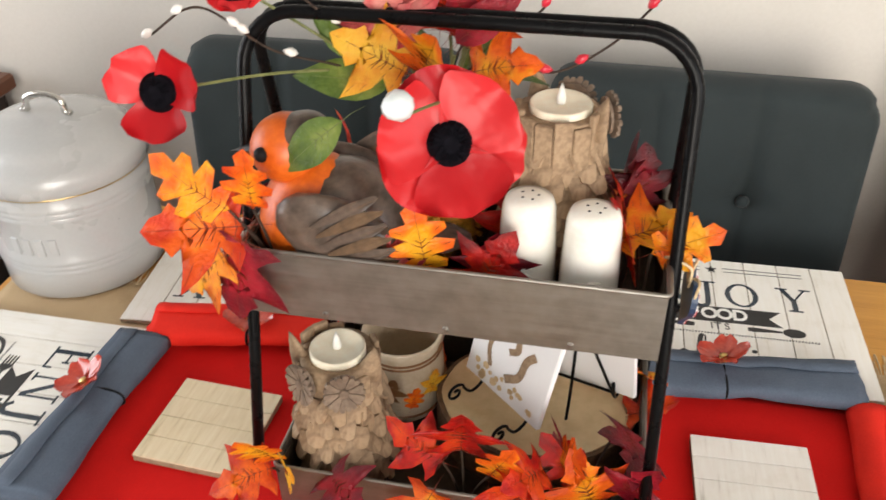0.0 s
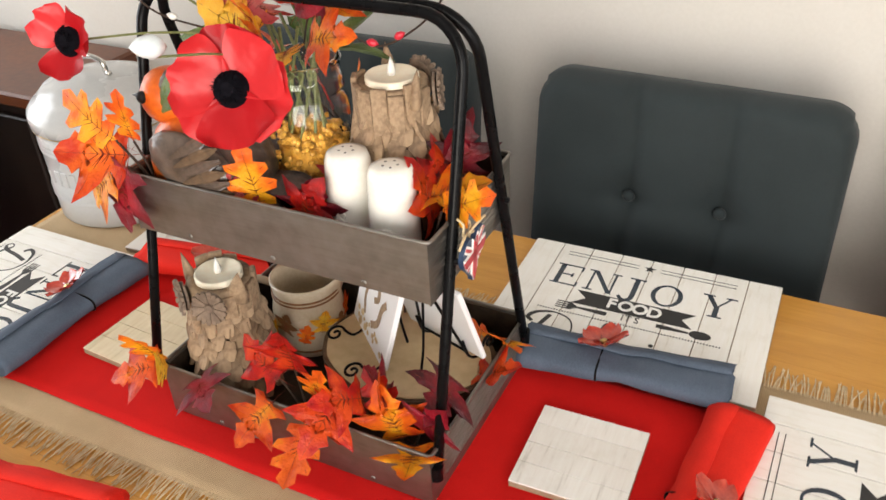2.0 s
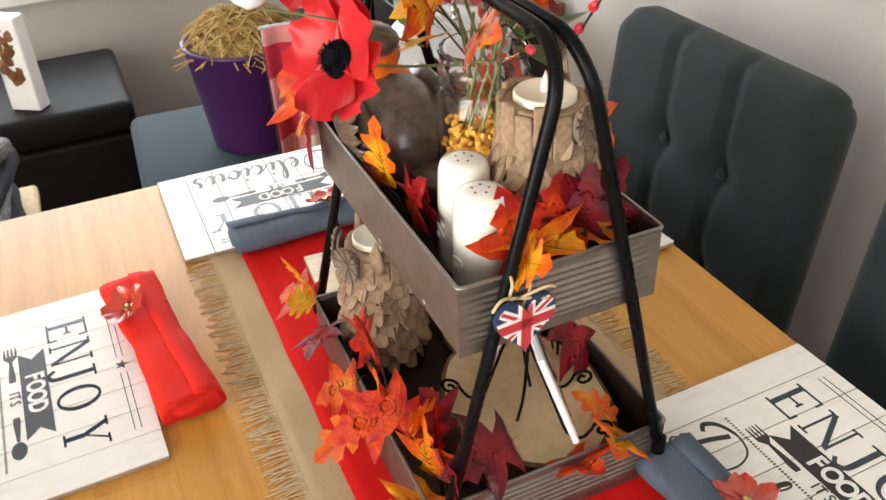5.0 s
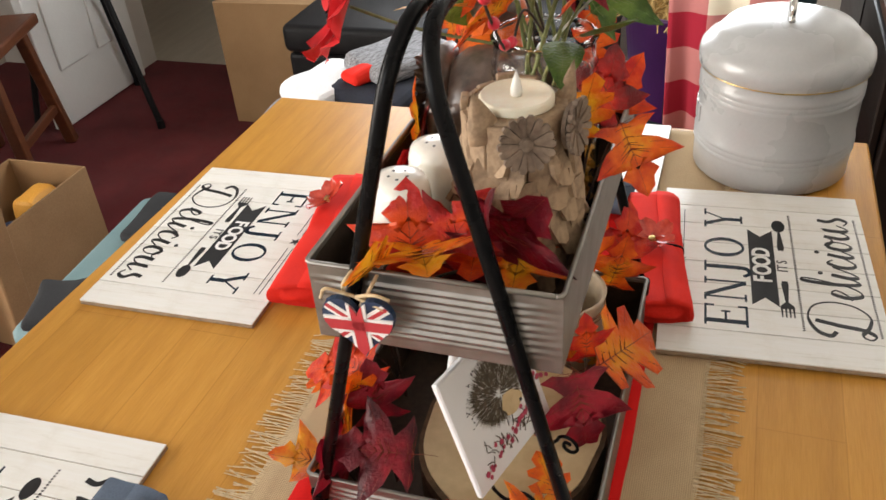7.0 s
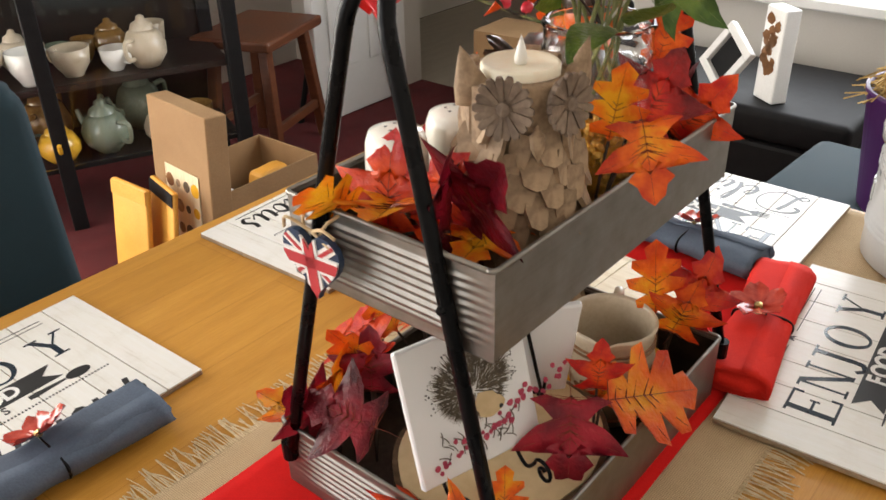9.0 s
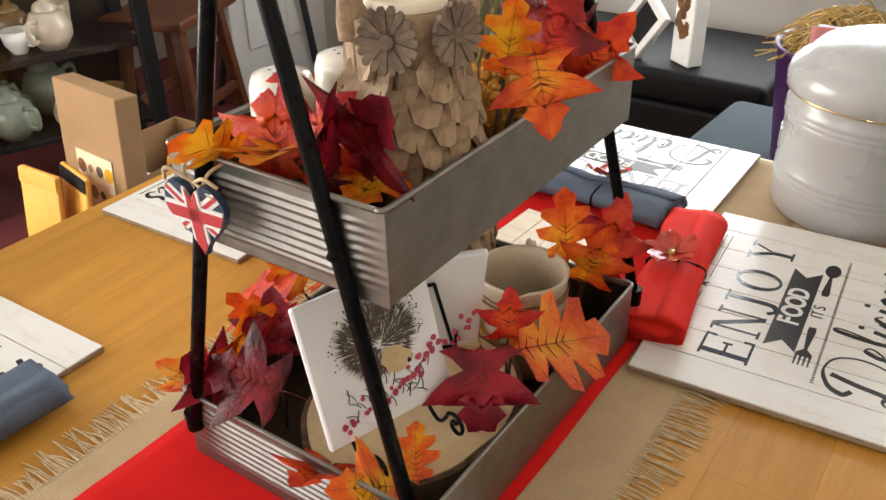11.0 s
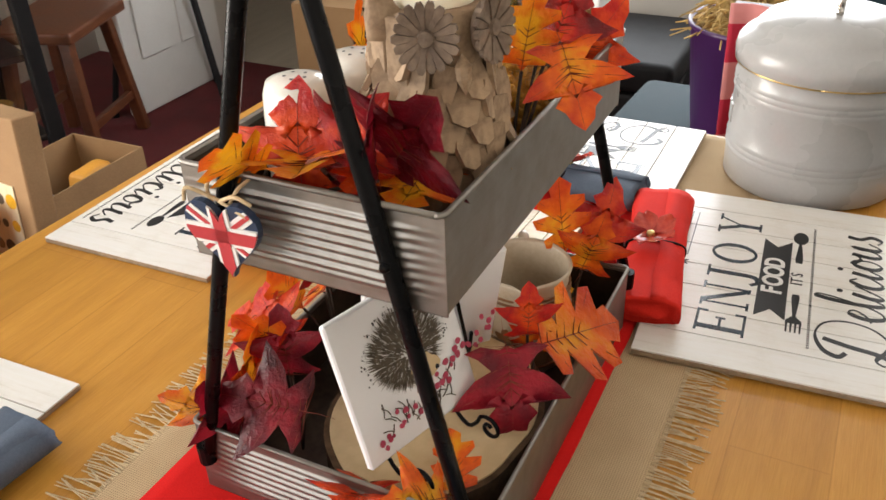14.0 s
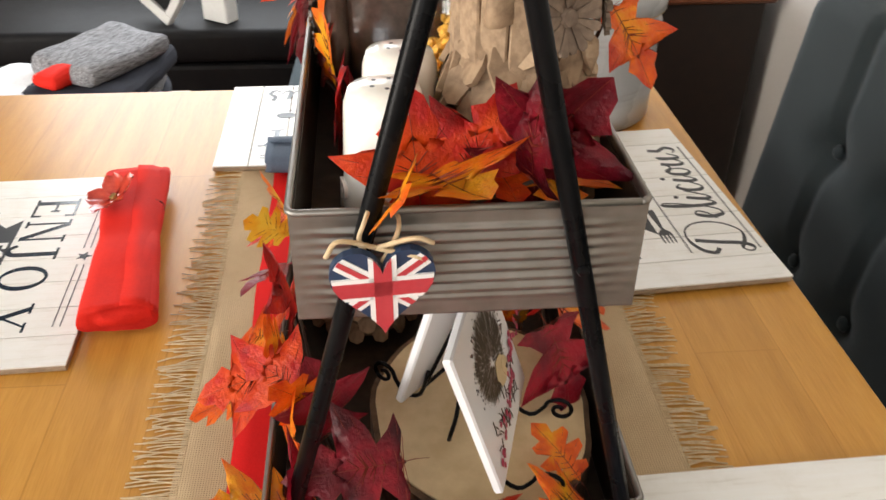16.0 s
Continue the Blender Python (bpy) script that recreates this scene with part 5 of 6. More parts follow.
    part("flame", lathe([(0, 0), (0.0032, 0.001), (0.0036, 0.004), (0.0022, 0.010), (0.0, 0.016)], 10), WHITEBUD, candle, smooth=True).location = (0, 0, 0.017)
    return o


make_owl(0.096, 0.031, UZ0 + 0.0022, 50, "tan carved owl candle holder with a tealight, in the upper tray", 1.07)
make_owl(-0.058, -0.051, 0.7567, -95, "tan carved owl candle holder with a tealight, in the lower tray", 1.13)


# ---- salt and pepper shakers ----
def make_shaker(x, y, letter, label, turn):
    s = thing("shaker", label, "shaker", pose(x, y, UZ0 + 0.0022, 0, 0, turn), group="ceramic shakers")
    part("body", lathe([(0, 0), (0.020, 0), (0.0212, 0.002), (0.0208, 0.03), (0.0192, 0.070), (0.0186, 0.080), (0.0165, 0.0862), (0.010, 0.0885), (0, 0.089)], 36), WHITE_GLAZE, s, "cream glazed stoneware body", smooth=True)
    lt = part("letter", text_mesh(letter, 0.020, extrude=0.0012, bold=0.0005), WHITE_GLAZE, s, "raised letter")
    lt.matrix_basis = pose(0, -0.0206, 0.034, 88)
    for k in range(5):
        a = k * 1.2566
        part("hole", lathe([(0, 0.0003), (0.0011, 0.0003), (0.0011, -0.002), (0, -0.002)], 8), BLACKINK, s).location = (0.006 * math.cos(a), 0.006 * math.sin(a), 0.0885)


make_shaker(0.083, -0.026, "S", "cream ceramic salt shaker with a raised letter", 6)
make_shaker(0.128, -0.035, "P", "cream ceramic pepper shaker with a raised letter", 12)


# ---- robin ----
def ellipsoid(bm, m, sub=3, rough=0.0, seed=0.0):
    r = bmesh.ops.create_icosphere(bm, subdivisions=sub, radius=1)
    for v in r["verts"]:
        v.co *= 1 + rough * noise.noise(v.co * 3 + Vector((seed, 0, 0)))
    bmesh.ops.transform(bm, matrix=m, verts=r["verts"])


robin = thing("robin_ornament", "painted robin ornament with orange breast and brown wings", "ornament", pose(-0.056, -0.027, UZ0 + 0.0022, 0, 0, 186) @ Matrix.Diagonal((1.2, 1.2, 1.2, 1)))
bm = bmesh.new()
ellipsoid(bm, pose(-0.006, 0, 0.046, 0, -28, 0) @ Matrix.Diagonal((0.044, 0.035, 0.037, 1)), 3, 0.05)
part("body", bm, ROBIN_BROWN, robin, "glossy painted brown feathers", smooth=True)
bm = bmesh.new()
ellipsoid(bm, pose(0.017, 0, 0.050, 0, -24, 0) @ Matrix.Diagonal((0.029, 0.0310, 0.040, 1)), 3, 0.03)
part("breast", bm, ROBIN_ORANGE, robin, "orange painted breast", smooth=True)
bm = bmesh.new()
ellipsoid(bm, pose(0.026, 0, 0.092) @ Matrix.Diagonal((0.0215, 0.0205, 0.0210, 1)), 3, 0.03)
part("head", bm, ROBIN_ORANGE, robin, "orange painted face", smooth=True)
bm = bmesh.new()
ellipsoid(bm, pose(0.018, 0, 0.1010, 0, 20, 0) @ Matrix.Diagonal((0.0190, 0.0165, 0.0125, 1)), 3, 0.03)
part("crown", bm, ROBIN_BROWN, robin, "brown painted crown", smooth=True)
part("beak", lathe([(0, 0.016), (0.003, 0.006), (0.005, 0), (0, -0.003)], 10), BLACKINK, robin).matrix_basis = pose(0.045, 0, 0.090, 0, 96, 0)
for s in (1, -1):
    bm = bmesh.new()
    ellipsoid(bm, Matrix.Translation((0.036, s * 0.0175, 0.0965)) @ Matrix.Diagonal((0.0042, 0.0042, 0.0046, 1)), 2)
    part("eye", bm, BLACKPLASTIC, robin, smooth=True)
    bm = bmesh.new()
    ellipsoid(bm, pose(-0.008, s * 0.031, 0.052, 0, -30, 0) @ Matrix.Diagonal((0.040, 0.0105, 0.024, 1)), 3, 0.06)
    wing = part("wing", bm, ROBIN_BROWN, robin, "folded wing with pale barred feathers", smooth=True)
    for k in range(7):
        f = part("wing_feather", petal_mesh(0.046 - 0.002 * k, 0.0085, 0.02, 0.0008, k), BARK if k % 2 else ROBIN_BROWN, wing, smooth=True)
        f.matrix_basis = pose(0.006 - 0.003 * k, s * (0.0428 - 0.0007 * abs(k - 3)), 0.064 - 0.0055 * k, 0, 0, 0) @ pose(0, 0, 0, -90 * s, 0, 0) @ pose(0, 0, 0, 0, 0, 90 + s * 30 - s * 3 * k)
for k in range(4):
    t = part("tail_feather", petal_mesh(0.05, 0.016, 0.0, 0.0006, k), ROBIN_BROWN, robin, smooth=True)
    t.matrix_basis = pose(-0.032, 0.006 * (k - 1.5), 0.034, 0, 0, 0) @ pose(0, 0, 0, 0, 32, 90 + 5 * (k - 1.5))

# ---- log slice, tiles, easels ----
log = thing("log_slice", "round slice of pale timber with bark edge", "log slice", pose(0.094, 0.022, 0.7567))
outline = [(0.086 * (1 + 0.05 * noise.noise((math.cos(a) * 2, math.sin(a) * 2, 3))) * math.cos(a), 0.068 * (1 + 0.06 * noise.noise((math.cos(a) * 2, math.sin(a) * 2, 8))) * math.sin(a)) for a in [2 * math.pi * k / 48 for k in range(48)]]
part("bark", plate([(x * 1.03, y * 1.03) for x, y in outline], 0.0, 0.040), BARK, log, "dark ridged bark edge")
part("cut_face", plate([(x * 0.975, y * 0.975) for x, y in outline], 0.0385, 0.0415), LIGHTWOOD, log, "pale sawn wood face")
LTOP = 0.7567 + 0.0415


def make_tile(bl, br, lean, label, art):
    """A square tile propped on a wire easel; bl, br: its lower corners as seen from its face."""
    u = (Vector(br) - Vector(bl)).normalized()
    n = Vector((u.y, -u.x, 0))
    up = (Vector((0, 0, 1)) * math.cos(lean) - n * math.sin(lean)).normalized()
    face = u.cross(up)
    m = Matrix((u, up, face)).transposed().to_4x4()
    m.translation = (Vector(bl) + Vector(br)) / 2
    t = thing("picture_tile", label, "tile", m, group="picture tiles on wire easels")
    w = 0.048
    part("tile", box(-w, w, 0, 2 * w, -0.0055, 0, 0.0012), WHITE_TILE, t)
    art(t, w)
    e = thing("wire_easel", "small black wire easel with scrolled feet", "easel", m, group="wire easels")
    inv = m.inverted()

    def floor_pt(a, b, z):
        return inv @ (m.translation + u * a + n * b + Vector((0, 0, z - m.translation.z)))
    lip = floor_pt(0, 0, LTOP).y
    for s in (1, -1):
        c = []
        for k in range(15):
            a = k / 14 * 4.4 * math.pi / 1.6
            r = 0.010 * (1 - k / 17)
            c.append(floor_pt(s * (0.030 + 0.0), 0.024 - r * math.cos(a) , LTOP + 0.0115 + r * math.sin(a) * 0.95))
        front = [Vector((s * 0.030, 0.02, -0.0075)), Vector((s * 0.030, -0.003, -0.0075)), floor_pt(s * 0.030, 0.006, LTOP + 0.004)]
        part("foot", tube(smooth_line(front + c, 3), 0.0014, 6), BLACKMETAL, e, smooth=True)
        part("upright", tube([Vector((s * 0.030, -0.002, -0.0078)), Vector((s * 0.012, 0.075, -0.0078))], 0.0014, 6), BLACKMETAL, e)
    part("back_leg", tube(smooth_line([Vector((0, 0.075, -0.0078)), floor_pt(0, -0.035, LTOP + 0.030), floor_pt(0, -0.040, LTOP + 0.0015)], 5), 0.0014, 6), BLACKMETAL, e, smooth=True)
    part("crossbar", tube([Vector((-0.030, 0.004, -0.0078)), Vector((0.030, 0.004, -0.0078))], 0.0014, 6), BLACKMETAL, e)
    part("top_bar", tube([Vector((-0.012, 0.075, -0.0078)), Vector((0.012, 0.075, -0.0078))], 0.0014, 6), BLACKMETAL, e)


def blot(bm, x, y, r, z, n=8):
    plate([(x + r * (0.8 + 0.4 * RNG.random()) * math.cos(a), y + r * (0.8 + 0.4 * RNG.random()) * math.sin(a)) for a in [2 * math.pi * k / n for k in range(n)]], z, z + 0.0003, bm)


def hedgehog_art(t, w):
    bm = bmesh.new()
    for k in range(1500):
        a, q = RNG.uniform(0, 6.283), math.sqrt(RNG.random())
        x, y = 0.002 + 0.026 * q * math.cos(a), 0.058 + 0.022 * q * math.sin(a)
        d = Vector((x - 0.002, (y - 0.052) * 1.2, 0)).normalized() * RNG.uniform(0.004, 0.009)
        s = Vector((-d.y, d.x, 0)).normalized() * 0.00045
        z = 0.0002 + 0.0003 * RNG.random()
        vs = [bm.verts.new((x - s.x, y - s.y, z)), bm.verts.new((x + s.x, y + s.y, z)), bm.verts.new((x + d.x, y + d.y, z))]
        bm.faces.new(vs)
    tagged(part("printed_spine", bm, GREYINK, t, "brown-grey painted hedgehog spines"), kind="stuff")
    bm = bmesh.new()
    for k in range(70):
        a = RNG.uniform(-0.4, 3.6)
        blot(bm, 0.002 + (0.030 + RNG.uniform(0, 0.006)) * math.cos(a), 0.058 + (0.025 + RNG.uniform(0, 0.006)) * math.sin(a), RNG.uniform(0.0003, 0.0008), 0.0003, 5)
    tagged(part("printed_speckle", bm, BLACKINK, t), kind="stuff")
    bm = bmesh.new()
    blot(bm, 0.010, 0.040, 0.010, 0.0006, 14)
    blot(bm, 0.017, 0.037, 0.006, 0.0007, 12)
    part("printed_face", bm, LIGHTWOOD, t, "sandy painted face")
    bm = bmesh.new()
    blot(bm, 0.020, 0.034, 0.0016, 0.0011, 8)
    part("printed_nose", bm, BLACKINK, t)
    bm = bmesh.new()
    for k in range(40):
        blot(bm, -0.036 + 0.072 * k / 25 + RNG.uniform(-0.003, 0.003), 0.014 + 0.016 * (k / 25) + RNG.uniform(-0.008, 0.010), RNG.uniform(0.0012, 0.0025), 0.0008, 8)
    tagged(part("printed_berry", bm, ROSEINK, t, "pink painted berries"), kind="stuff")
    bm = bmesh.new()
    for k in range(34):
        x, y = -0.03 + 0.07 * RNG.random(), RNG.uniform(0.008, 0.026)
        a = RNG.uniform(0.3, 2.6)
        ribbon(bm, [(x, y), (x + 0.004 * math.cos(a), y + 0.004 * math.sin(a)), (x + 0.009 * math.cos(a + 0.2), y + 0.009 * math.sin(a + 0.2))], (0.0006, 0.0012), 0.0002, 0.0006, 3)
    tagged(part("printed_sprig", bm, GREYINK, t, "grey-green painted sprigs"), kind="stuff")


def squirrel_art(t, w):
    bm = bmesh.new()
    for s, wd in (([(-0.02, 0.02), (-0.026, 0.04), (-0.014, 0.062), (0.0, 0.066), (0.006, 0.052), (-0.003, 0.045)], (0.008, 0.011)), ([(0.0, 0.02), (0.014, 0.03), (0.018, 0.048), (0.026, 0.058)], (0.012, 0.016))):
        ribbon(bm, s, (wd[0] * 0.6, wd[1] * 0.6), 0.0002, 0.0006, 6)
    tagged(part("printed_shape", bm, STONE_TAN, t, "brown painted woodland animal shape"), kind="stuff")
    bm = bmesh.new()
    for k in range(20):
        blot(bm, RNG.uniform(-0.036, 0.038), RNG.uniform(0.006, 0.020), RNG.uniform(0.002, 0.004), 0.0006, 8)
    tagged(part("printed_leaf", bm, LIGHTWOOD, t, "ochre painted leaves"), kind="stuff")


make_tile((0.177, 0.024, LTOP + 0.018), (0.090, 0.050, LTOP + 0.018), 0.33, "white tile with a painted hedgehog, on an easel", hedgehog_art)
make_tile((0.029, 0.031, LTOP + 0.016), (0.099, -0.033, LTOP + 0.016), 0.28, "white tile with a painted brown animal, on an easel", squirrel_art)

# ---- jug ----
jug = thing("milk_jug", "small stoneware jug with brown bands and a leaf print", "jug", pose(-0.030, 0.036, 0.7567, 0, 0, 22))


STONEWARE = surface("cream_stoneware_glaze", (0.46, 0.37, 0.25), (0.60, 0.51, 0.38), 22, 0.3, 0, 0.04, coat=0.3)


def jug_body():
    prof = [(0, 0), (0.028, 0), (0.032, 0.004), (0.0375, 0.030), (0.0375, 0.050), (0.0345, 0.068), (0.034, 0.078), (0.0362, 0.086), (0.0345, 0.088), (0.0325, 0.084), (0.032, 0.066), (0.0345, 0.045), (0.031, 0.008), (0, 0.006)]
    bm = lathe(prof, 44)
    for v in bm.verts:
        a = math.atan2(v.co.y, v.co.x)
        k = max(0, 1 - abs(a) / 0.42) * max(0, (v.co.z - 0.055) / 0.033)
        v.co.x += 0.013 * k * k
        v.co.z += 0.002 * k
    return bm


part("body", jug_body(), STONEWARE, jug, "cream glazed jug body with a pouring lip", smooth=True)
for z, r in ((0.0735, 0.0346), (0.0695, 0.0350), (0.012, 0.0344)):
    part("band", tube([(r * math.cos(a), r * math.sin(a), z) for a in [2 * math.pi * k / 40 for k in range(41)]], 0.0011, 6), RINGBROWN, jug, "brown painted band", smooth=True)
part("handle", tube(smooth_line([(-0.034, 0, 0.076), (-0.052, 0, 0.080), (-0.060, 0, 0.058), (-0.052, 0, 0.030), (-0.036, 0, 0.022)], 7), 0.0042, 10), STONEWARE, jug, smooth=True)
for k in range(11):
    a = -2.6 + 0.52 * k
    me = leaf_data("maple" if k % 2 else "oak", 0, (LEAF_YELLOW, RINGBROWN, LEAF_ORANGE)[k % 3], VEIN_DARK)
    p = new("leaf_print", me)
    p.parent = jug
    p.matrix_basis = facing((0.0384 * math.cos(a), 0.0384 * math.sin(a), 0.026 + 0.012 * (k % 2)), (-0.3 * math.sin(a), 0.3 * math.cos(a), 1), (math.cos(a), math.sin(a), 0), 0.026) @ Matrix.Diagonal((1, 1, 0.06, 1))


# ---- flag heart ----
heart = thing("heart_tag", "wooden heart tag with a flag design on a jute bow", "hanging tag", pose(0.1975, -0.039, 0.975, 90, 0, 93) @ pose(0, 0, 0, 4, 0, 1))


def heart_shape(k):
    pts = []
    for i in range(40):
        t = 2 * math.pi * i / 40
        pts.append((k * 16 * math.sin(t) ** 3 / 17, k * (13 * math.cos(t) - 5 * math.cos(2 * t) - 2 * math.cos(3 * t) - math.cos(4 * t)) / 15))
    return pts


def clip_poly(poly, a, b, c):
    """The part of a polygon where a*x + b*y <= c."""
    out = []
    for p, q in zip(poly, poly[1:] + poly[:1]):
        dp, dq = a * p[0] + b * p[1] - c, a * q[0] + b * q[1] - c
        if dp <= 0:
            out.append(p)
        if dp * dq < 0:
            f = dp / (dp - dq)
            out.append((p[0] + (q[0] - p[0]) * f, p[1] + (q[1] - p[1]) * f))
    return out


def heart_strip(ang, half, z, off=0.0, side=None):
    nx, ny = -math.sin(ang), math.cos(ang)
    s = clip_poly(clip_poly(heart_shape(0.0228), nx, ny, off + half), -nx, -ny, half - off)
    for q in side or ():
        s = clip_poly(s, *q)
    return plate(s, 0.0008, z) if len(s) > 2 else None


part("board", plate(heart_shape(0.0235), -0.003, 0.001), FLAG_BLUE, heart, "dark blue painted wooden heart")
for ang in (0.66, -0.66):
    part("stripe", heart_strip(ang, 0.0034, 0.0014), FLAG_WHITE, heart)
    part("stripe", heart_strip(ang, 0.0012, 0.0018), FLAG_RED, heart)
for ang in (0.0, math.pi / 2):
    part("stripe", heart_strip(ang, 0.0058, 0.0022), FLAG_WHITE, heart)
    part("stripe", heart_strip(ang, 0.0037, 0.0026), FLAG_RED, heart)
bow = thing("jute_bow", "knotted jute twine bow tied to the tube frame", "twine", pose(-0.0055, 0.004, 0))
for pts in ([(0.2005, -0.047, 0.985), (0.200, -0.052, 0.995), (0.199, -0.050, 1.003), (0.186, -0.045, 1.006), (0.184, -0.037, 1.0), (0.197, -0.036, 0.998), (0.2005, -0.043, 0.985)],
            [(0.2, -0.045, 0.992), (0.205, -0.060, 0.999), (0.203, -0.066, 0.990)], [(0.2, -0.045, 0.992), (0.206, -0.030, 1.0), (0.204, -0.022, 0.996)], [(0.2, -0.046, 0.992), (0.204, -0.030, 0.990), (0.203, -0.024, 0.986)]):
    part("strand", tube(smooth_line(pts, 6), 0.0011, 6), TWINE, bow, smooth=True)

# ---- canister ----
can = thing("canister", "pale cream enamel canister with a domed lid", "canister", pose(-0.459, 0.205, TZ + 0.0024) @ Matrix.Diagonal((1.04, 1.04, 1.03, 1)))
prof = [(0, 0), (0.083, 0), (0.086, 0.003), (0.0865, 0.03)]
for z in (0.034, 0.040, 0.046):
    prof += [(0.0865, z - 0.0025), (0.0880, z), (0.0865, z + 0.0025)]
for z in (0.098, 0.104, 0.110):
    prof += [(0.0865, z - 0.0025), (0.0880, z), (0.0865, z + 0.0025)]
prof += [(0.0865, 0.130), (0.0865, 0.136), (0, 0.136)]
part("body", lathe(prof, 56), ENAMEL, can, "cream enamel body with pressed rings", smooth=True)
lid = part("lid", lathe([(0.0885, 0.126), (0.0905, 0.127), (0.0915, 0.138), (0.0900, 0.146), (0.084, 0.153), (0.076, 0.158), (0.074, 0.162), (0.066, 0.170), (0.045, 0.177), (0.02, 0.180), (0, 0.1805)], 56), ENAMEL, can, "domed cream enamel lid", smooth=True)
part("band", tube([(0.0893 * math.cos(a), 0.0893 * math.sin(a), 0.1262) for a in [2 * math.pi * k / 56 for k in range(57)]], 0.0012, 6), BRASS, can, "thin brass seal band", smooth=True)
part("handle", tube(smooth_line([(-0.028, 0, 0.1815), (-0.022, 0, 0.183), (-0.019, 0, 0.196), (0, 0, 0.201), (0.019, 0, 0.196), (0.022, 0, 0.183), (0.028, 0, 0.1815)], 6), 0.0034, 10), CHROME, lid, "polished steel loop handle", smooth=True)
for k in range(4):
    a = radians(-100 + 9 * k)
    part("embossed_bar", box(-0.0045, 0.0045, -0.0012, 0.0008, 0.058, 0.078, 0.0005), ENAMEL, can, "raised embossed mark").matrix_basis = pose(0.0866 * math.cos(a), 0.0866 * math.sin(a), 0, 0, 0, math.degrees(a) + 90)

# ---- chairs ----
def tufted_panel(w, h, d, buttons):
    """A padded back: a rounded slab whose front is drawn in at the buttons, with seams above and below them."""
    bm = bmesh.new()
    nx, nz = 44, 44
    front, back = [], []
    for j in range(nz + 1):
        for i in range(nx + 1):
            u, v = i / nx, j / nz
            x, z = (u - 0.5) * w, v * h
            e = min(u, 1 - u) * w
            g = min(v, 1 - v) * h
            r = 0.03
            edge = 1.0
            for q in (e, g):
                if q < r:
                    edge *= math.sqrt(max(0.0, 1 - (1 - q / r) ** 2))
            pad = d * 0.5 * (0.35 + 0.65 * edge)
            for bx, bz in buttons:
                q = math.hypot(x - bx, z - bz)
                pad -= 0.019 * math.exp(-(q / 0.026) ** 2)
                pad -= 0.0060 * math.exp(-((x - bx) / 0.006) ** 2) * min(1.0, abs(z - bz) / 0.02)
                if abs(x - bx) < 0.075:
                    pad -= 0.0030 * math.exp(-((z - bz) / 0.007) ** 2) * (1 - abs(x - bx) / 0.075)
            xr, zr = x * (1 - 0.02 * (1 - edge)), z
            # rounded upper corners
            cx, cz = w / 2 - 0.045, h - 0.045
            if abs(xr) > cx and z > cz:
                ax, az = abs(xr) - cx, z - cz
                k = max(ax, az) / max(math.hypot(ax, az), 1e-6)
                xr, zr = math.copysign(cx + ax * k, xr), cz + az * k
            front.append(bm.verts.new((xr, -pad, zr)))
            back.append(bm.verts.new((xr, d * 0.5 * (0.35 + 0.65 * edge), zr)))
    wv = nx + 1
    for j in range(nz):
        for i in range(nx):
            a = j * wv + i
            bm.faces.new((front[a], front[a + 1], front[a + wv + 1], front[a + wv]))
            bm.faces.new((back[a], back[a + wv], back[a + wv + 1], back[a + 1]))
    ring = list(range(nx)) + [nx + j * wv for j in range(nz)] + [nz * wv + nx - i for i in range(nx)] + [(nz - j) * wv for j in range(nz)]
    for a, b in zip(ring, ring[1:] + ring[:1]):
        bm.faces.new((front[a], back[a], back[b], front[b]))
    bmesh.ops.recalc_face_normals(bm, faces=bm.faces)
    return bm


def make_chair(m, mt, label, w=0.42):
    """Faces -y; origin on the floor under the seat's back edge."""
    c = thing("dining_chair", label, "chair", m, group="dining chairs round the table")
    buttons = [(-0.060, 0.305), (0.060, 0.305), (-0.060, 0.16), (0.060, 0.16)]
    bk = part("backrest", tufted_panel(w, 0.462, 0.075, buttons), mt, c, "button-tufted padded back", smooth=True)
    bk.matrix_basis = pose(0, 0.0, 0.45, -6)
    for bx, bz in buttons:
        part("button", lathe([(0, 0.005), (0.006, 0.004), (0.009, 0.0), (0, -0.002)], 14), mt, bk, smooth=True).matrix_basis = pose(bx, -0.0225, bz, 90)
    part("seat", box(-w / 2 - 0.01, w / 2 + 0.01, -0.42, -0.02, 0.40, 0.485, 0.025, None, 3), mt, c, "padded seat", smooth=True)
    for sx in (-1, 1):
        for y in (-0.39, -0.04):
            part("leg", box(sx * (w / 2 - 0.03) - 0.018, sx * (w / 2 - 0.03) + 0.018, y - 0.018, y + 0.018, 0, 0.41, 0.003), DARKWOOD, c)
    return c


ch = make_chair(pose(0.250, 0.452, 0, 0, 0, -1), CHAIR, "slate grey upholstered dining chair with a buttoned back", 0.405)
copy_thing(ch, pose(-0.248, 0.462, 0, 0, 0, 1))
copy_thing(ch, pose(0.735, 0.45, 0, 0, 0, -2))
make_chair(pose(-1.17, 0.21, 0, 0, 0, -3), TEALCHAIR, "teal upholstered dining chair at the table end holding a pail", 0.42)
make_chair(pose(0.245, -0.70, 0, 0, 0, 181), TEALCHAIR, "teal blue upholstered dining chair drawn up to the table", 0.42)


def make_stool_seat(m, mt, name, label, w, d, h):
    s = thing(name, label, "stool", m)
    part("seat", box(-w / 2, w / 2, -d / 2, d / 2, h - 0.085, h, 0.02, None, 3), mt, s, smooth=True)
    for sx in (-1, 1):
        for sy in (-1, 1):
            part("leg", box(sx * (w / 2 - 0.035) - 0.017, sx * (w / 2 - 0.035) + 0.017, sy * (d / 2 - 0.035) - 0.017, sy * (d / 2 - 0.035) + 0.017, 0, h - 0.085, 0.003), DARKWOOD, s)


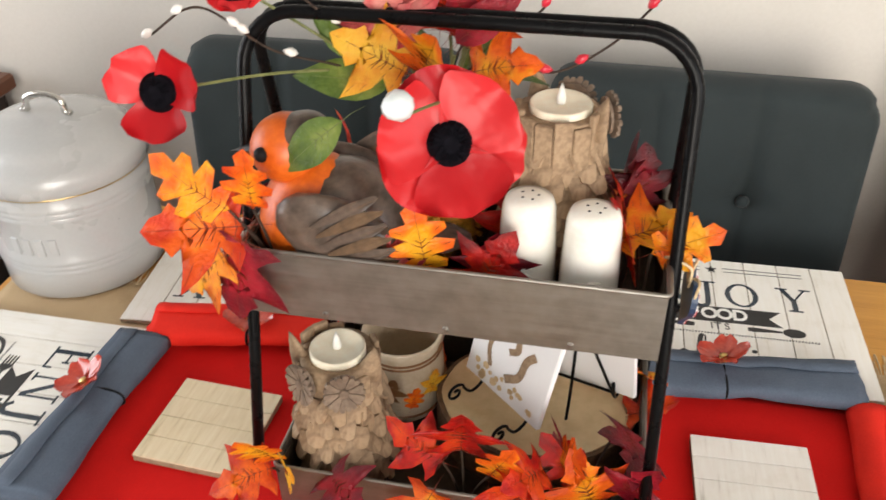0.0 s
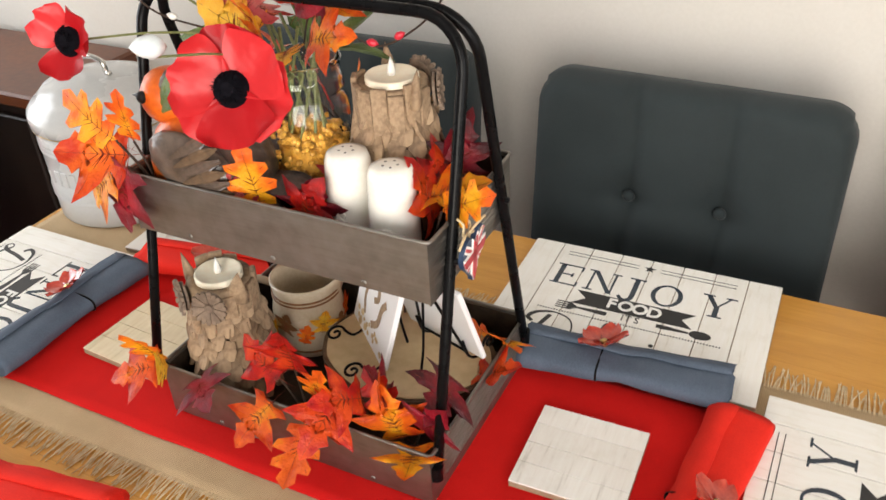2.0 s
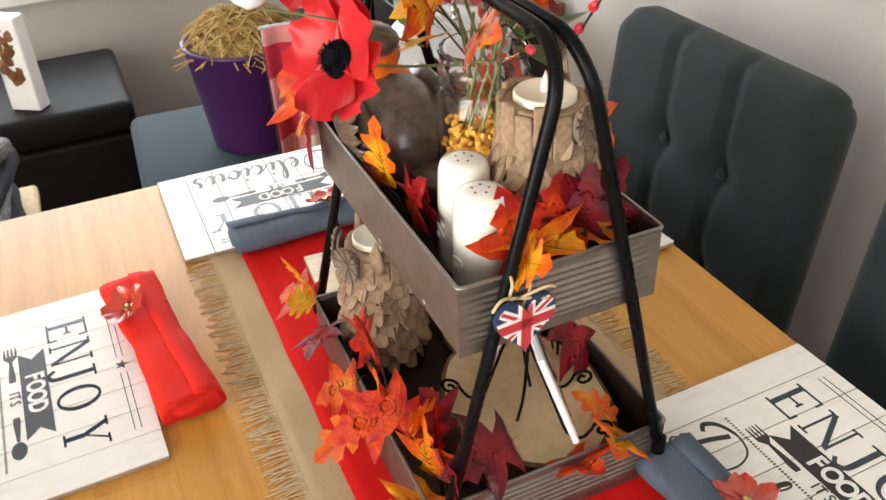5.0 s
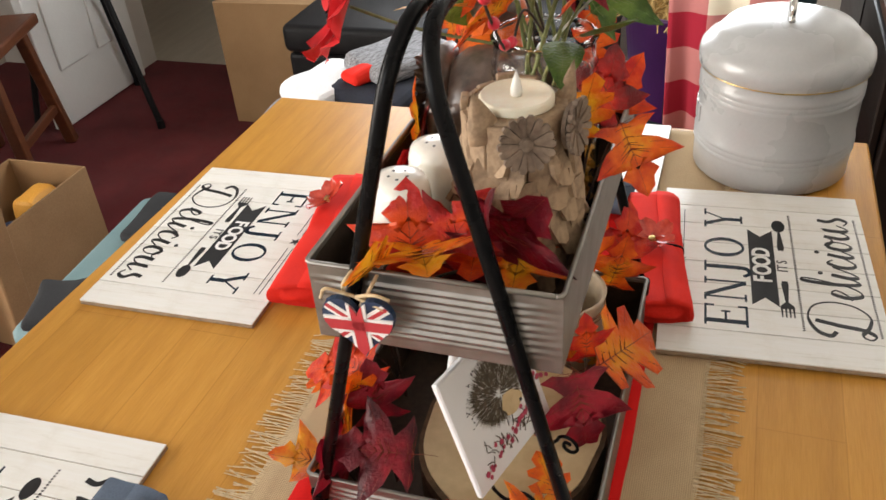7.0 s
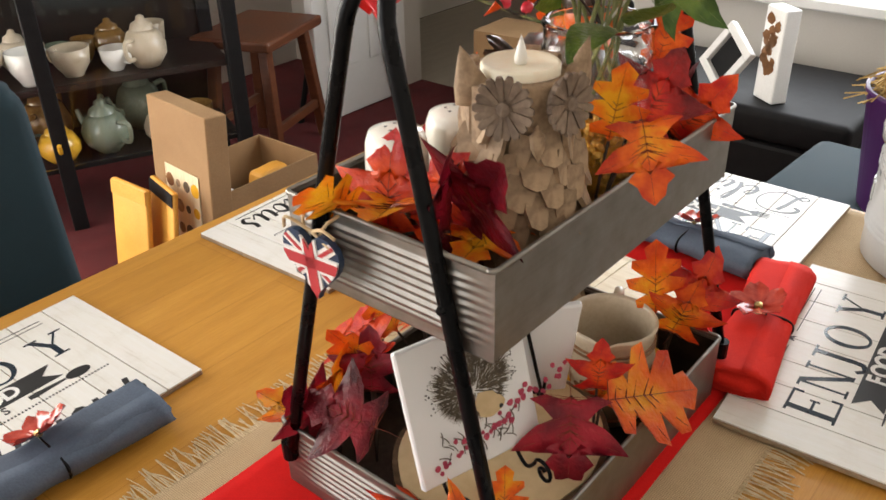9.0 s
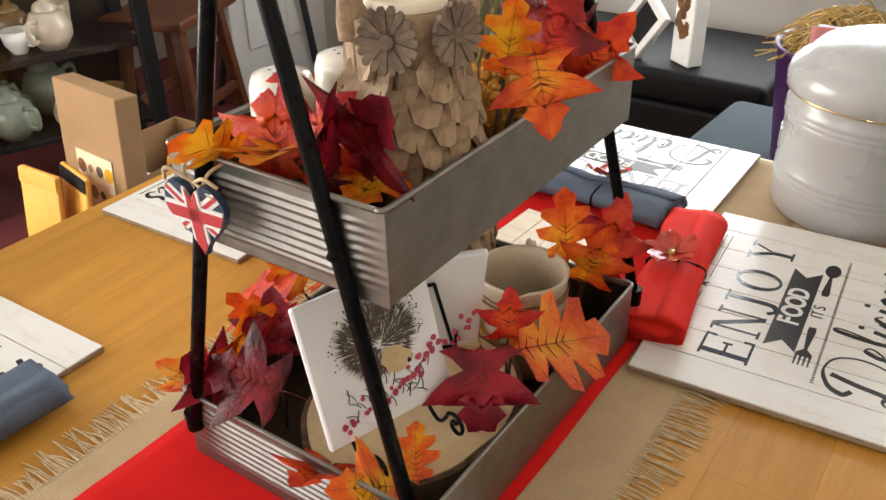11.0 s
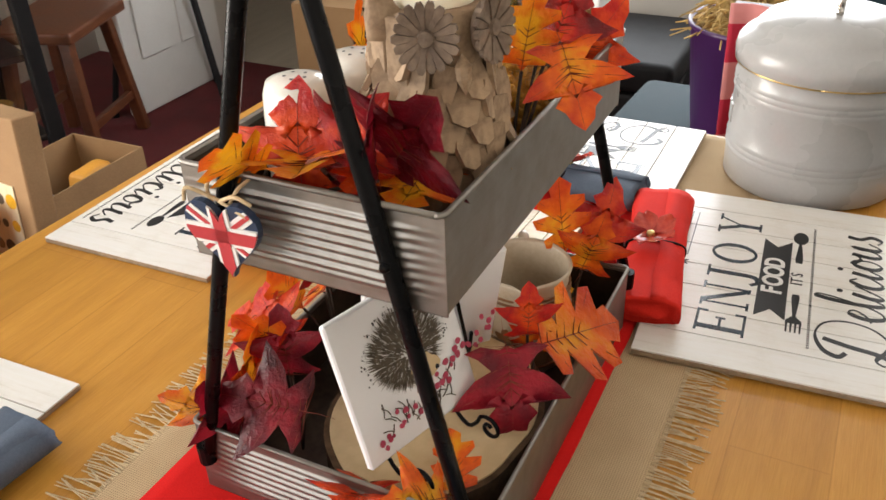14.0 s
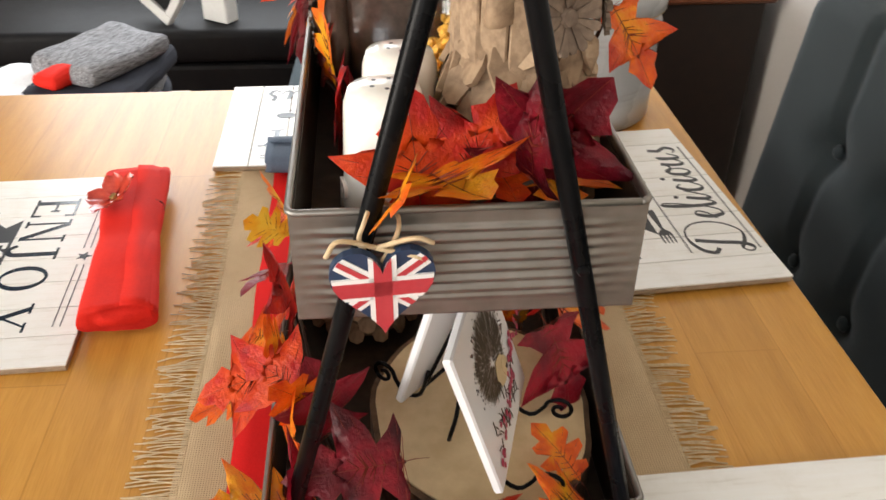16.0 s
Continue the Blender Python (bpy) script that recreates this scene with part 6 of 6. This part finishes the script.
make_stool_seat(pose(-0.43, -0.70, 0, 0, 0, 4), surface("pale_teal_upholstery", (0.10, 0.17, 0.18), (0.15, 0.23, 0.24), 12, 0.75, 0, 0.3, fine=900), "upholstered_stool", "pale teal upholstered stool pushed under the table", 0.42, 0.40, 0.47)

# ---- things past the end of the table ----
pail = thing("pail", "purple pail heaped with raffia straw", "pail", pose(-1.16, 0.055, 0.4855))
part("bucket", lathe([(0, 0), (0.095, 0), (0.098, 0.004), (0.122, 0.215), (0.126, 0.218), (0.126, 0.225), (0.119, 0.225), (0.094, 0.008), (0, 0.008)], 40), PURPLE, pail, smooth=True)
bm = bmesh.new()
for k in range(420):
    a, r = RNG.uniform(0, 6.283), 0.11 * math.sqrt(RNG.random())
    x, y, z = r * math.cos(a), r * math.sin(a), 0.20 + 0.075 * (1 - (r / 0.12) ** 2) + RNG.uniform(-0.02, 0.015)
    b = RNG.uniform(0, 6.283)
    n = RNG.uniform(0.03, 0.06)
    tube(smooth_line([(x - n * math.cos(b), y - n * math.sin(b), z - 0.012), (x, y, z + RNG.uniform(0, 0.014)), (x + n * math.cos(b), y + n * math.sin(b), z - 0.010)], 3), 0.0016, 3, bm)
lathe([(0.11, 0.15), (0.11, 0.20), (0.08, 0.235), (0, 0.255)], 24, bm=bm)
tagged(part("straw", bm, STRAW, pail, "tangled golden raffia straw"), kind="stuff")
part("handle", tube([(0.128 * math.cos(a), 0.128 * math.sin(a) * 0.25 + 0.02, 0.215 - 0.04 * abs(math.sin(a))) for a in [math.pi * k / 16 for k in range(17)]], 0.002, 6), CHROME, pail, smooth=True)


def drape(w, h, n=26):
    """A cloth hung over a rail, in soft folds; x across, z down from 0."""
    bm = bmesh.new()
    rows = []
    for j in range(n + 1):
        v = j / n
        row = []
        for i in range(n + 1):
            u = i / n - 0.5
            y = 0.018 * math.sin(u * 17 + 1) * (0.25 + v) + 0.03 * v
            row.append(bm.verts.new((u * w * (1 - 0.1 * v), y, -h * v)))
        rows.append(row)
    for a, b in zip(rows, rows[1:]):
        for i in range(n):
            bm.faces.new((a[i], a[i + 1], b[i + 1], b[i]))
    return bm


rack = thing("cloth_stand", "slim dark wooden towel stand at the table end", "stand", pose(-0.90, 0.135, 0, 0, 0, 86))
part("rail", box(-0.095, 0.095, -0.01, 0.01, 0.79, 0.81, 0.003), DARKWOOD, rack)
for s in (-1, 1):
    part("post", box(s * 0.085 - 0.008, s * 0.085 + 0.008, -0.008, 0.008, 0, 0.79, 0.003), DARKWOOD, rack)
    part("foot", box(s * 0.085 - 0.012, s * 0.085 + 0.012, -0.06, 0.06, 0, 0.02, 0.003), DARKWOOD, rack)
cl = part("gingham_cloth", drape(0.19, 0.42), GINGHAM, smooth=True)
cl.matrix_basis = pose(-0.90, 0.135, 0.8135, 0, 0, 86) @ pose(0, -0.018, 0)
sol = cl.modifiers.new("thickness", "SOLIDIFY")
sol.thickness = 0.003
tagged(cl, "red and cream gingham cloth draped over a rail", "cloth")

ott = thing("storage_bench", "black leatherette storage bench against the wall", "bench", pose(-1.80, -0.40, 0))
part("base", box(-0.21, 0.21, -0.70, 0.22, 0, 0.36, 0.012, None, 2), BLACKPLASTIC, ott)
part("lid", box(-0.218, 0.218, -0.708, 0.228, 0.365, 0.45, 0.02, None, 3), BLACKPLASTIC, ott, smooth=True)
fr = thing("photo_frame", "small white frame with a dark opening", "picture frame", pose(-1.66, -0.565, 0.451, 0, 0, 60) @ pose(0, 0, 0.0, -18, 0, 0) @ pose(0, 0, 0.052, 0, 28, 0) @ pose(0, 0, -0.03))
for a, b, c, d in ((-0.065, 0.065, 0, 0.022), (-0.065, 0.065, 0.118, 0.14), (-0.065, -0.042, 0.022, 0.118), (0.042, 0.065, 0.022, 0.118)):
    part("frame_bar", box(a, b, -0.01, 0.01, c, d, 0.002), WHITEPAINT, fr)
part("backing", box(-0.042, 0.042, 0.004, 0.009, 0.022, 0.118), BLACKPLASTIC, fr)
blk = thing("painted_block", "tall white block painted with brown flowers", "ornament", pose(-1.665, -0.405, 0.451, 0, 0, 55))
part("block", box(-0.04, 0.04, -0.022, 0.022, 0, 0.235, 0.003), PAPERWHITE, blk)
bm = bmesh.new()
for k in range(16):
    plate([(0.016 * math.cos(a) * RNG.uniform(0.5, 1.1), 0.018 * math.sin(a) * RNG.uniform(0.5, 1.1)) for a in [k2 * math.pi / 5 for k2 in range(10)]], 0, 0.001, bm, pose(RNG.uniform(-0.024, 0.024), -0.0225, RNG.uniform(0.02, 0.21), 90))
tagged(part("painted_flower", bm, (RINGBROWN), blk, "brown and ochre painted flowers"), kind="stuff")

side = thing("sideboard", "dark stained wooden sideboard against the wall", "sideboard", pose(-1.285, 0.475, 0))
part("carcass", box(-0.42, 0.42, -0.075, 0.15, 0.06, 0.74, 0.004), DARKWOOD, side)
part("top", box(-0.44, 0.44, -0.095, 0.16, 0.742, 0.77, 0.005), REDWOOD, side, "polished brown top")
for s in (-1, 1):
    d = part("door", box(s * 0.205 - 0.195, s * 0.205 + 0.195, -0.091, -0.076, 0.09, 0.72, 0.003), DARKWOOD, side)
    part("handle", lathe([(0, 0), (0.009, 0.002), (0.011, 0.014), (0, 0.02)], 12, pose(s * 0.04, -0.091, 0.45, 90)), BRASS, d)
    for y in (-0.05, 0.12):
        part("foot", box(s * 0.39 - 0.02, s * 0.39 + 0.02, y - 0.02, y + 0.02, 0, 0.06), DARKWOOD, side)

# ---- laundry pile on a wooden chair ----
bask = thing("wooden_crate_stool", "light wooden stool holding folded clothes", "stool", pose(-1.08, -0.62, 0))
part("seat", box(-0.2, 0.2, -0.2, 0.2, 0.40, 0.43, 0.006), LIGHTWOOD, bask)
part("rail", tube(smooth_line([(0.2, -0.19, 0.43), (0.205, -0.1, 0.47), (0.205, 0.1, 0.47), (0.2, 0.19, 0.43)], 6), 0.011, 8), LIGHTWOOD, bask, smooth=True)
for sx in (-1, 1):
    for sy in (-1, 1):
        part("leg", box(sx * 0.17 - 0.015, sx * 0.17 + 0.015, sy * 0.17 - 0.015, sy * 0.17 + 0.015, 0, 0.40), LIGHTWOOD, bask)


def folded(w, d, h, seed):
    bm2 = box(-w / 2, w / 2, -d / 2, d / 2, 0, h, min(h * 0.45, 0.02), None, 3)
    bmesh.ops.subdivide_edges(bm2, edges=bm2.edges, cuts=5, use_grid_fill=True)
    for v in bm2.verts:
        v.co += Vector((noise.noise(v.co * 14 + Vector((seed, 0, 0))), noise.noise(v.co * 14 + Vector((0, seed, 0))), 0.6 * noise.noise(v.co * 16 + Vector((0, 0, seed))))) * 0.012 * (0.3 + v.co.z / h)
        v.co.z = max(v.co.z, 0.0)
    return bm2


STOOLCLOTH = surface("black_jersey", (0.006, 0.006, 0.007), (0.016, 0.016, 0.018), 25, 0.9, 0, 0.35)
for k, (x, y, w, d) in enumerate(((-0.54, -0.79, 0.15, 0.13), (-0.29, -0.79, 0.12, 0.17))):
    c = part("folded_garment", folded(w, d, 0.022, 21 + k), STOOLCLOTH, smooth=True)
    c.matrix_basis = pose(x, y, 0.4706, 0, 0, 4 + 14 * k)
    tagged(c, "folded black garment lying on the pale teal stool", "clothing", group="black garments on the stool")
STRIPECLOTH = surface("black_white_weave", (0.02, 0.02, 0.025), (0.42, 0.42, 0.44), 55, 0.9, 0, 0.3, (1, 5, 5))
for k, (dx, dy, z, w, d, h, mt, lab) in enumerate((
        (0, 0, 0.4312, 0.36, 0.36, 0.045, NAVYCLOTH, "folded navy cloth on the wooden stool"),
        (0.01, -0.01, 0.474, 0.34, 0.34, 0.04, STRIPECLOTH, "folded black and white striped cloth on the pile"),
        (-0.02, 0.07, 0.512, 0.30, 0.20, 0.045, NAVYCLOTH, "folded navy cloth on the pile"),
        (0.04, -0.07, 0.512, 0.19, 0.14, 0.045, WHITECLOTH, "crumpled white cloth on top of the pile"),
        (-0.04, 0.075, 0.555, 0.22, 0.16, 0.04, STRIPECLOTH, "folded striped cloth on top of the pile"),
        (0.06, 0.02, 0.557, 0.07, 0.06, 0.03, RED_NAPKIN, "small red cloth tucked into the pile"))):
    c = part("folded_cloth", folded(w, d, h, k * 3.1), mt, smooth=True)
    c.matrix_basis = pose(-1.08 + dx, -0.62 + dy, z, 0, 0, 5 - 9 * k)
    tagged(c, lab, "clothing", group="pile of folded clothes")


def carton(m, w, d, h, label, open_top=True):
    c = thing("cardboard_box", label, "box", m, group="cardboard boxes")
    t = 0.005
    part("bottom", box(-w / 2, w / 2, -d / 2, d / 2, 0, t), CARDBOARD, c)
    for a in ((-w / 2, w / 2, -d / 2, -d / 2 + t), (-w / 2, w / 2, d / 2 - t, d / 2), (-w / 2, -w / 2 + t, -d / 2 + t, d / 2 - t), (w / 2 - t, w / 2, -d / 2 + t, d / 2 - t)):
        part("side", box(*a, t, h), CARDBOARD, c)
    if not open_top:
        part("top", box(-w / 2, w / 2, -d / 2, d / 2, h + 0.0003, h + t), CARDBOARD, c)
    return c


carton(pose(-1.92, -1.30, 0, 0, 0, 3), 0.20, 0.36, 0.42, "plain brown cardboard carton on the carpet", False)
carton(pose(-0.865, -1.565, 0, 0, 0, 1), 0.33, 0.25, 0.25, "open cardboard box with oddments inside")
for k, (x, y, mt) in enumerate(((-0.95, -1.56, MANILA), (-0.80, -1.53, FLAG_BLUE), (-0.80, -1.63, WHITECLOTH))):
    o = part("parcel_wrap", folded(0.11, 0.08, 0.20 - 0.02 * k, 9 + k), mt, smooth=True)
    o.matrix_basis = pose(x, y, 0.006, 0, 0, 8 * k)
    tagged(o, ("orange paper bundle inside the open box", "blue cloth bundle inside the open box", "white cloth bundle inside the open box")[k], "bundle")
up = thing("parcel", "upright brown cardboard parcel with a card of stickers", "box", pose(-0.625, -1.50, 0, 0, 0, 86) @ pose(0, 0, 0.003, -5))
part("carton", box(-0.135, 0.135, -0.03, 0.03, 0.0, 0.495, 0.003), CARDBOARD, up)
cs = part("sticker_card", box(-0.07, 0.085, -0.0335, -0.031, 0.13, 0.33), COASTPLANK, up, "white card of printed stickers")
for k in range(12):
    part("sticker", lathe([(0, 0.0005), (0.011 + 0.004 * (k % 3), 0.0004), (0.011 + 0.004 * (k % 3), 0)], 10, pose(-0.050 + 0.039 * (k % 4), -0.0337, 0.165 + 0.062 * (k // 4), 90)), (RINGBROWN, STONE_TAN, GREYINK, YELLOW_GLAZE)[k % 4], cs)
for k, (x, y, a) in enumerate(((-0.475, -1.575, 92), (-0.525, -1.515, 78))):
    e = thing("padded_envelope", "orange padded envelope leaning against the parcel", "envelope", pose(x, y, 0, 0, 0, a) @ pose(0, 0, 0.004, -9), group="padded envelopes")
    bm = box(-0.075, 0.075, -0.008, 0.008, 0.0, 0.31, 0.006, None, 2)
    part("sleeve", bm, MANILA, e, smooth=True)
    part("flap", box(-0.073, 0.073, -0.0105, -0.0082, 0.27, 0.306, 0.001), BLACKPLASTIC if k else MANILA, e)

# ---- glass cabinet with china ----
cab = thing("display_cabinet", "black framed glass display cabinet holding china", "cabinet", pose(-0.655, -2.21, 0, 0, 0, 157.6))
CW, CD, CH = 0.54, 0.17, 1.75
for sx in (-1, 1):
    for sy in (-1, 1):
        part("post", box(sx * CW - 0.022, sx * CW + 0.022, sy * CD - 0.022, sy * CD + 0.022, 0, CH, 0.003), BLACKPLASTIC, cab)
part("post", box(-0.022, 0.022, -CD - 0.022, -CD + 0.022, 0, CH, 0.003), BLACKPLASTIC, cab)
for z in (0.20, 0.44, 0.78, 1.2, CH):
    part("shelf", box(-CW + 0.01, CW - 0.01, -CD + 0.01, CD - 0.01, z - 0.02, z, 0.002), BLACKPLASTIC if z in (0.20, CH) else DARKWOOD, cab)
part("back_panel", box(-CW, CW, CD - 0.012, CD - 0.004, 0.2, CH - 0.02), DARKWOOD, cab)
gl = part("glass_pane", box(-CW + 0.022, CW - 0.022, -CD - 0.004, -CD, 0.2, CH - 0.02), CLEARGLASS, cab)
gl.visible_shadow = False
CABM = pose(-0.655, -2.21, 0, 0, 0, 157.6)


def china(m, mt, pot, label):
    c = thing("teapot" if pot else "teacup", label, "teapot" if pot else "cup", m, group="china on the cabinet shelves")
    if pot:
        part("body", lathe([(0, 0), (0.035, 0), (0.058, 0.03), (0.06, 0.055), (0.045, 0.085), (0.03, 0.092), (0, 0.092)], 22), mt, c, smooth=True)
        part("lid", lathe([(0.034, 0.0925), (0.03, 0.105), (0.012, 0.114), (0.012, 0.122), (0, 0.128)], 18), PINK_GLAZE if mt is WHITE_GLAZE else mt, c, smooth=True)
        part("spout", tube(smooth_line([(0.05, 0, 0.04), (0.08, 0, 0.055), (0.095, 0, 0.085)], 5), 0.010, 8, taper=0.6), mt, c, smooth=True)
        part("handle", tube(smooth_line([(-0.05, 0, 0.075), (-0.088, 0, 0.075), (-0.085, 0, 0.035), (-0.054, 0, 0.03)], 5), 0.006, 8), mt, c, smooth=True)
    else:
        part("bowl", lathe([(0, 0), (0.022, 0), (0.024, 0.006), (0.040, 0.03), (0.045, 0.07), (0.042, 0.07), (0.036, 0.03), (0, 0.01)], 22), mt, c, smooth=True)
        part("handle", tube(smooth_line([(0.04, 0, 0.06), (0.065, 0, 0.055), (0.062, 0, 0.03), (0.038, 0, 0.028)], 5), 0.004, 8), mt, c, smooth=True)


AMBER_GLAZE = surface("amber_glaze", (0.16, 0.08, 0.02), (0.3, 0.17, 0.05), 25, 0.2, 0, 0.03, coat=0.4)
GREEN_GLAZE = surface("green_glaze", (0.14, 0.17, 0.12), (0.24, 0.28, 0.2), 25, 0.25, 0, 0.03, coat=0.4)
CHINA = random.Random(21)
GLAZES = [(STONEWARE, "cream"), (AMBER_GLAZE, "amber"), (GREEN_GLAZE, "sage green"), (STONEWARE, "cream"), (AMBER_GLAZE, "amber"), (YELLOW_GLAZE, "yellow"), (GREEN_GLAZE, "sage green"), (WHITE_GLAZE, "white")]
for z in (0.20, 0.44, 0.78):
    for row in (-0.09, 0.05):
        x = -0.45
        while x < 0.44:
            big = CHINA.uniform(0.75, 1.3)
            pot = CHINA.random() < 0.45
            mt, nm = GLAZES[CHINA.randrange(len(GLAZES))]
            china(CABM @ pose(x, row + CHINA.uniform(-0.015, 0.015), z + 0.0005, 0, 0, CHINA.uniform(0, 360)) @ Matrix.Diagonal((big, big, big * CHINA.uniform(0.9, 1.25), 1)), mt, pot, nm + (" glazed teapot on a cabinet shelf" if pot else " glazed teacup on a cabinet shelf"))
            x += (0.135 if pot else 0.095) * big

# ---- wooden stool and tripod ----
st = thing("wooden_stool", "red-brown wooden stool with splayed square legs", "stool", pose(-1.36, -2.06, 0, 0, 0, 20))
part("seat", box(-0.19, 0.19, -0.15, 0.15, 0.415, 0.45, 0.008, None, 2), REDWOOD, st)
for sx in (-1, 1):
    for sy in (-1, 1):
        part("leg", box(-0.018, 0.018, -0.018, 0.018, 0, 0.418, 0.003, Matrix.Shear("XY", 4, (-sx * 0.10, -sy * 0.08)) @ Matrix.Identity(4)), REDWOOD, st).location = (sx * 0.17, sy * 0.13, 0)
for sy in (-1, 1):
    part("stretcher", box(-0.15, 0.15, sy * 0.12 - 0.01, sy * 0.12 + 0.01, 0.12, 0.15, 0.002), REDWOOD, st)
tp = thing("tripod", "slim black camera tripod standing on the carpet", "tripod", pose(-1.78, -1.98, 0))
for k in range(3):
    a = radians(75 + 120 * k)
    lg = part("leg", tube([(0.26 * math.cos(a), 0.26 * math.sin(a), 0.012), (0.02 * math.cos(a), 0.02 * math.sin(a), 1.05)], 0.011, 8), BLACKPLASTIC, tp)
    part("rubber_foot", lathe([(0, 0), (0.014, 0), (0.014, 0.03), (0, 0.03)], 10, pose(0.26 * math.cos(a), 0.26 * math.sin(a), 0)), BLACKPLASTIC, lg)
part("column", tube([(0, 0, 0.75), (0, 0, 1.25)], 0.013, 10), BLACKPLASTIC, tp)
part("head", box(-0.03, 0.03, -0.03, 0.03, 1.25, 1.31, 0.006), BLACKPLASTIC, tp)
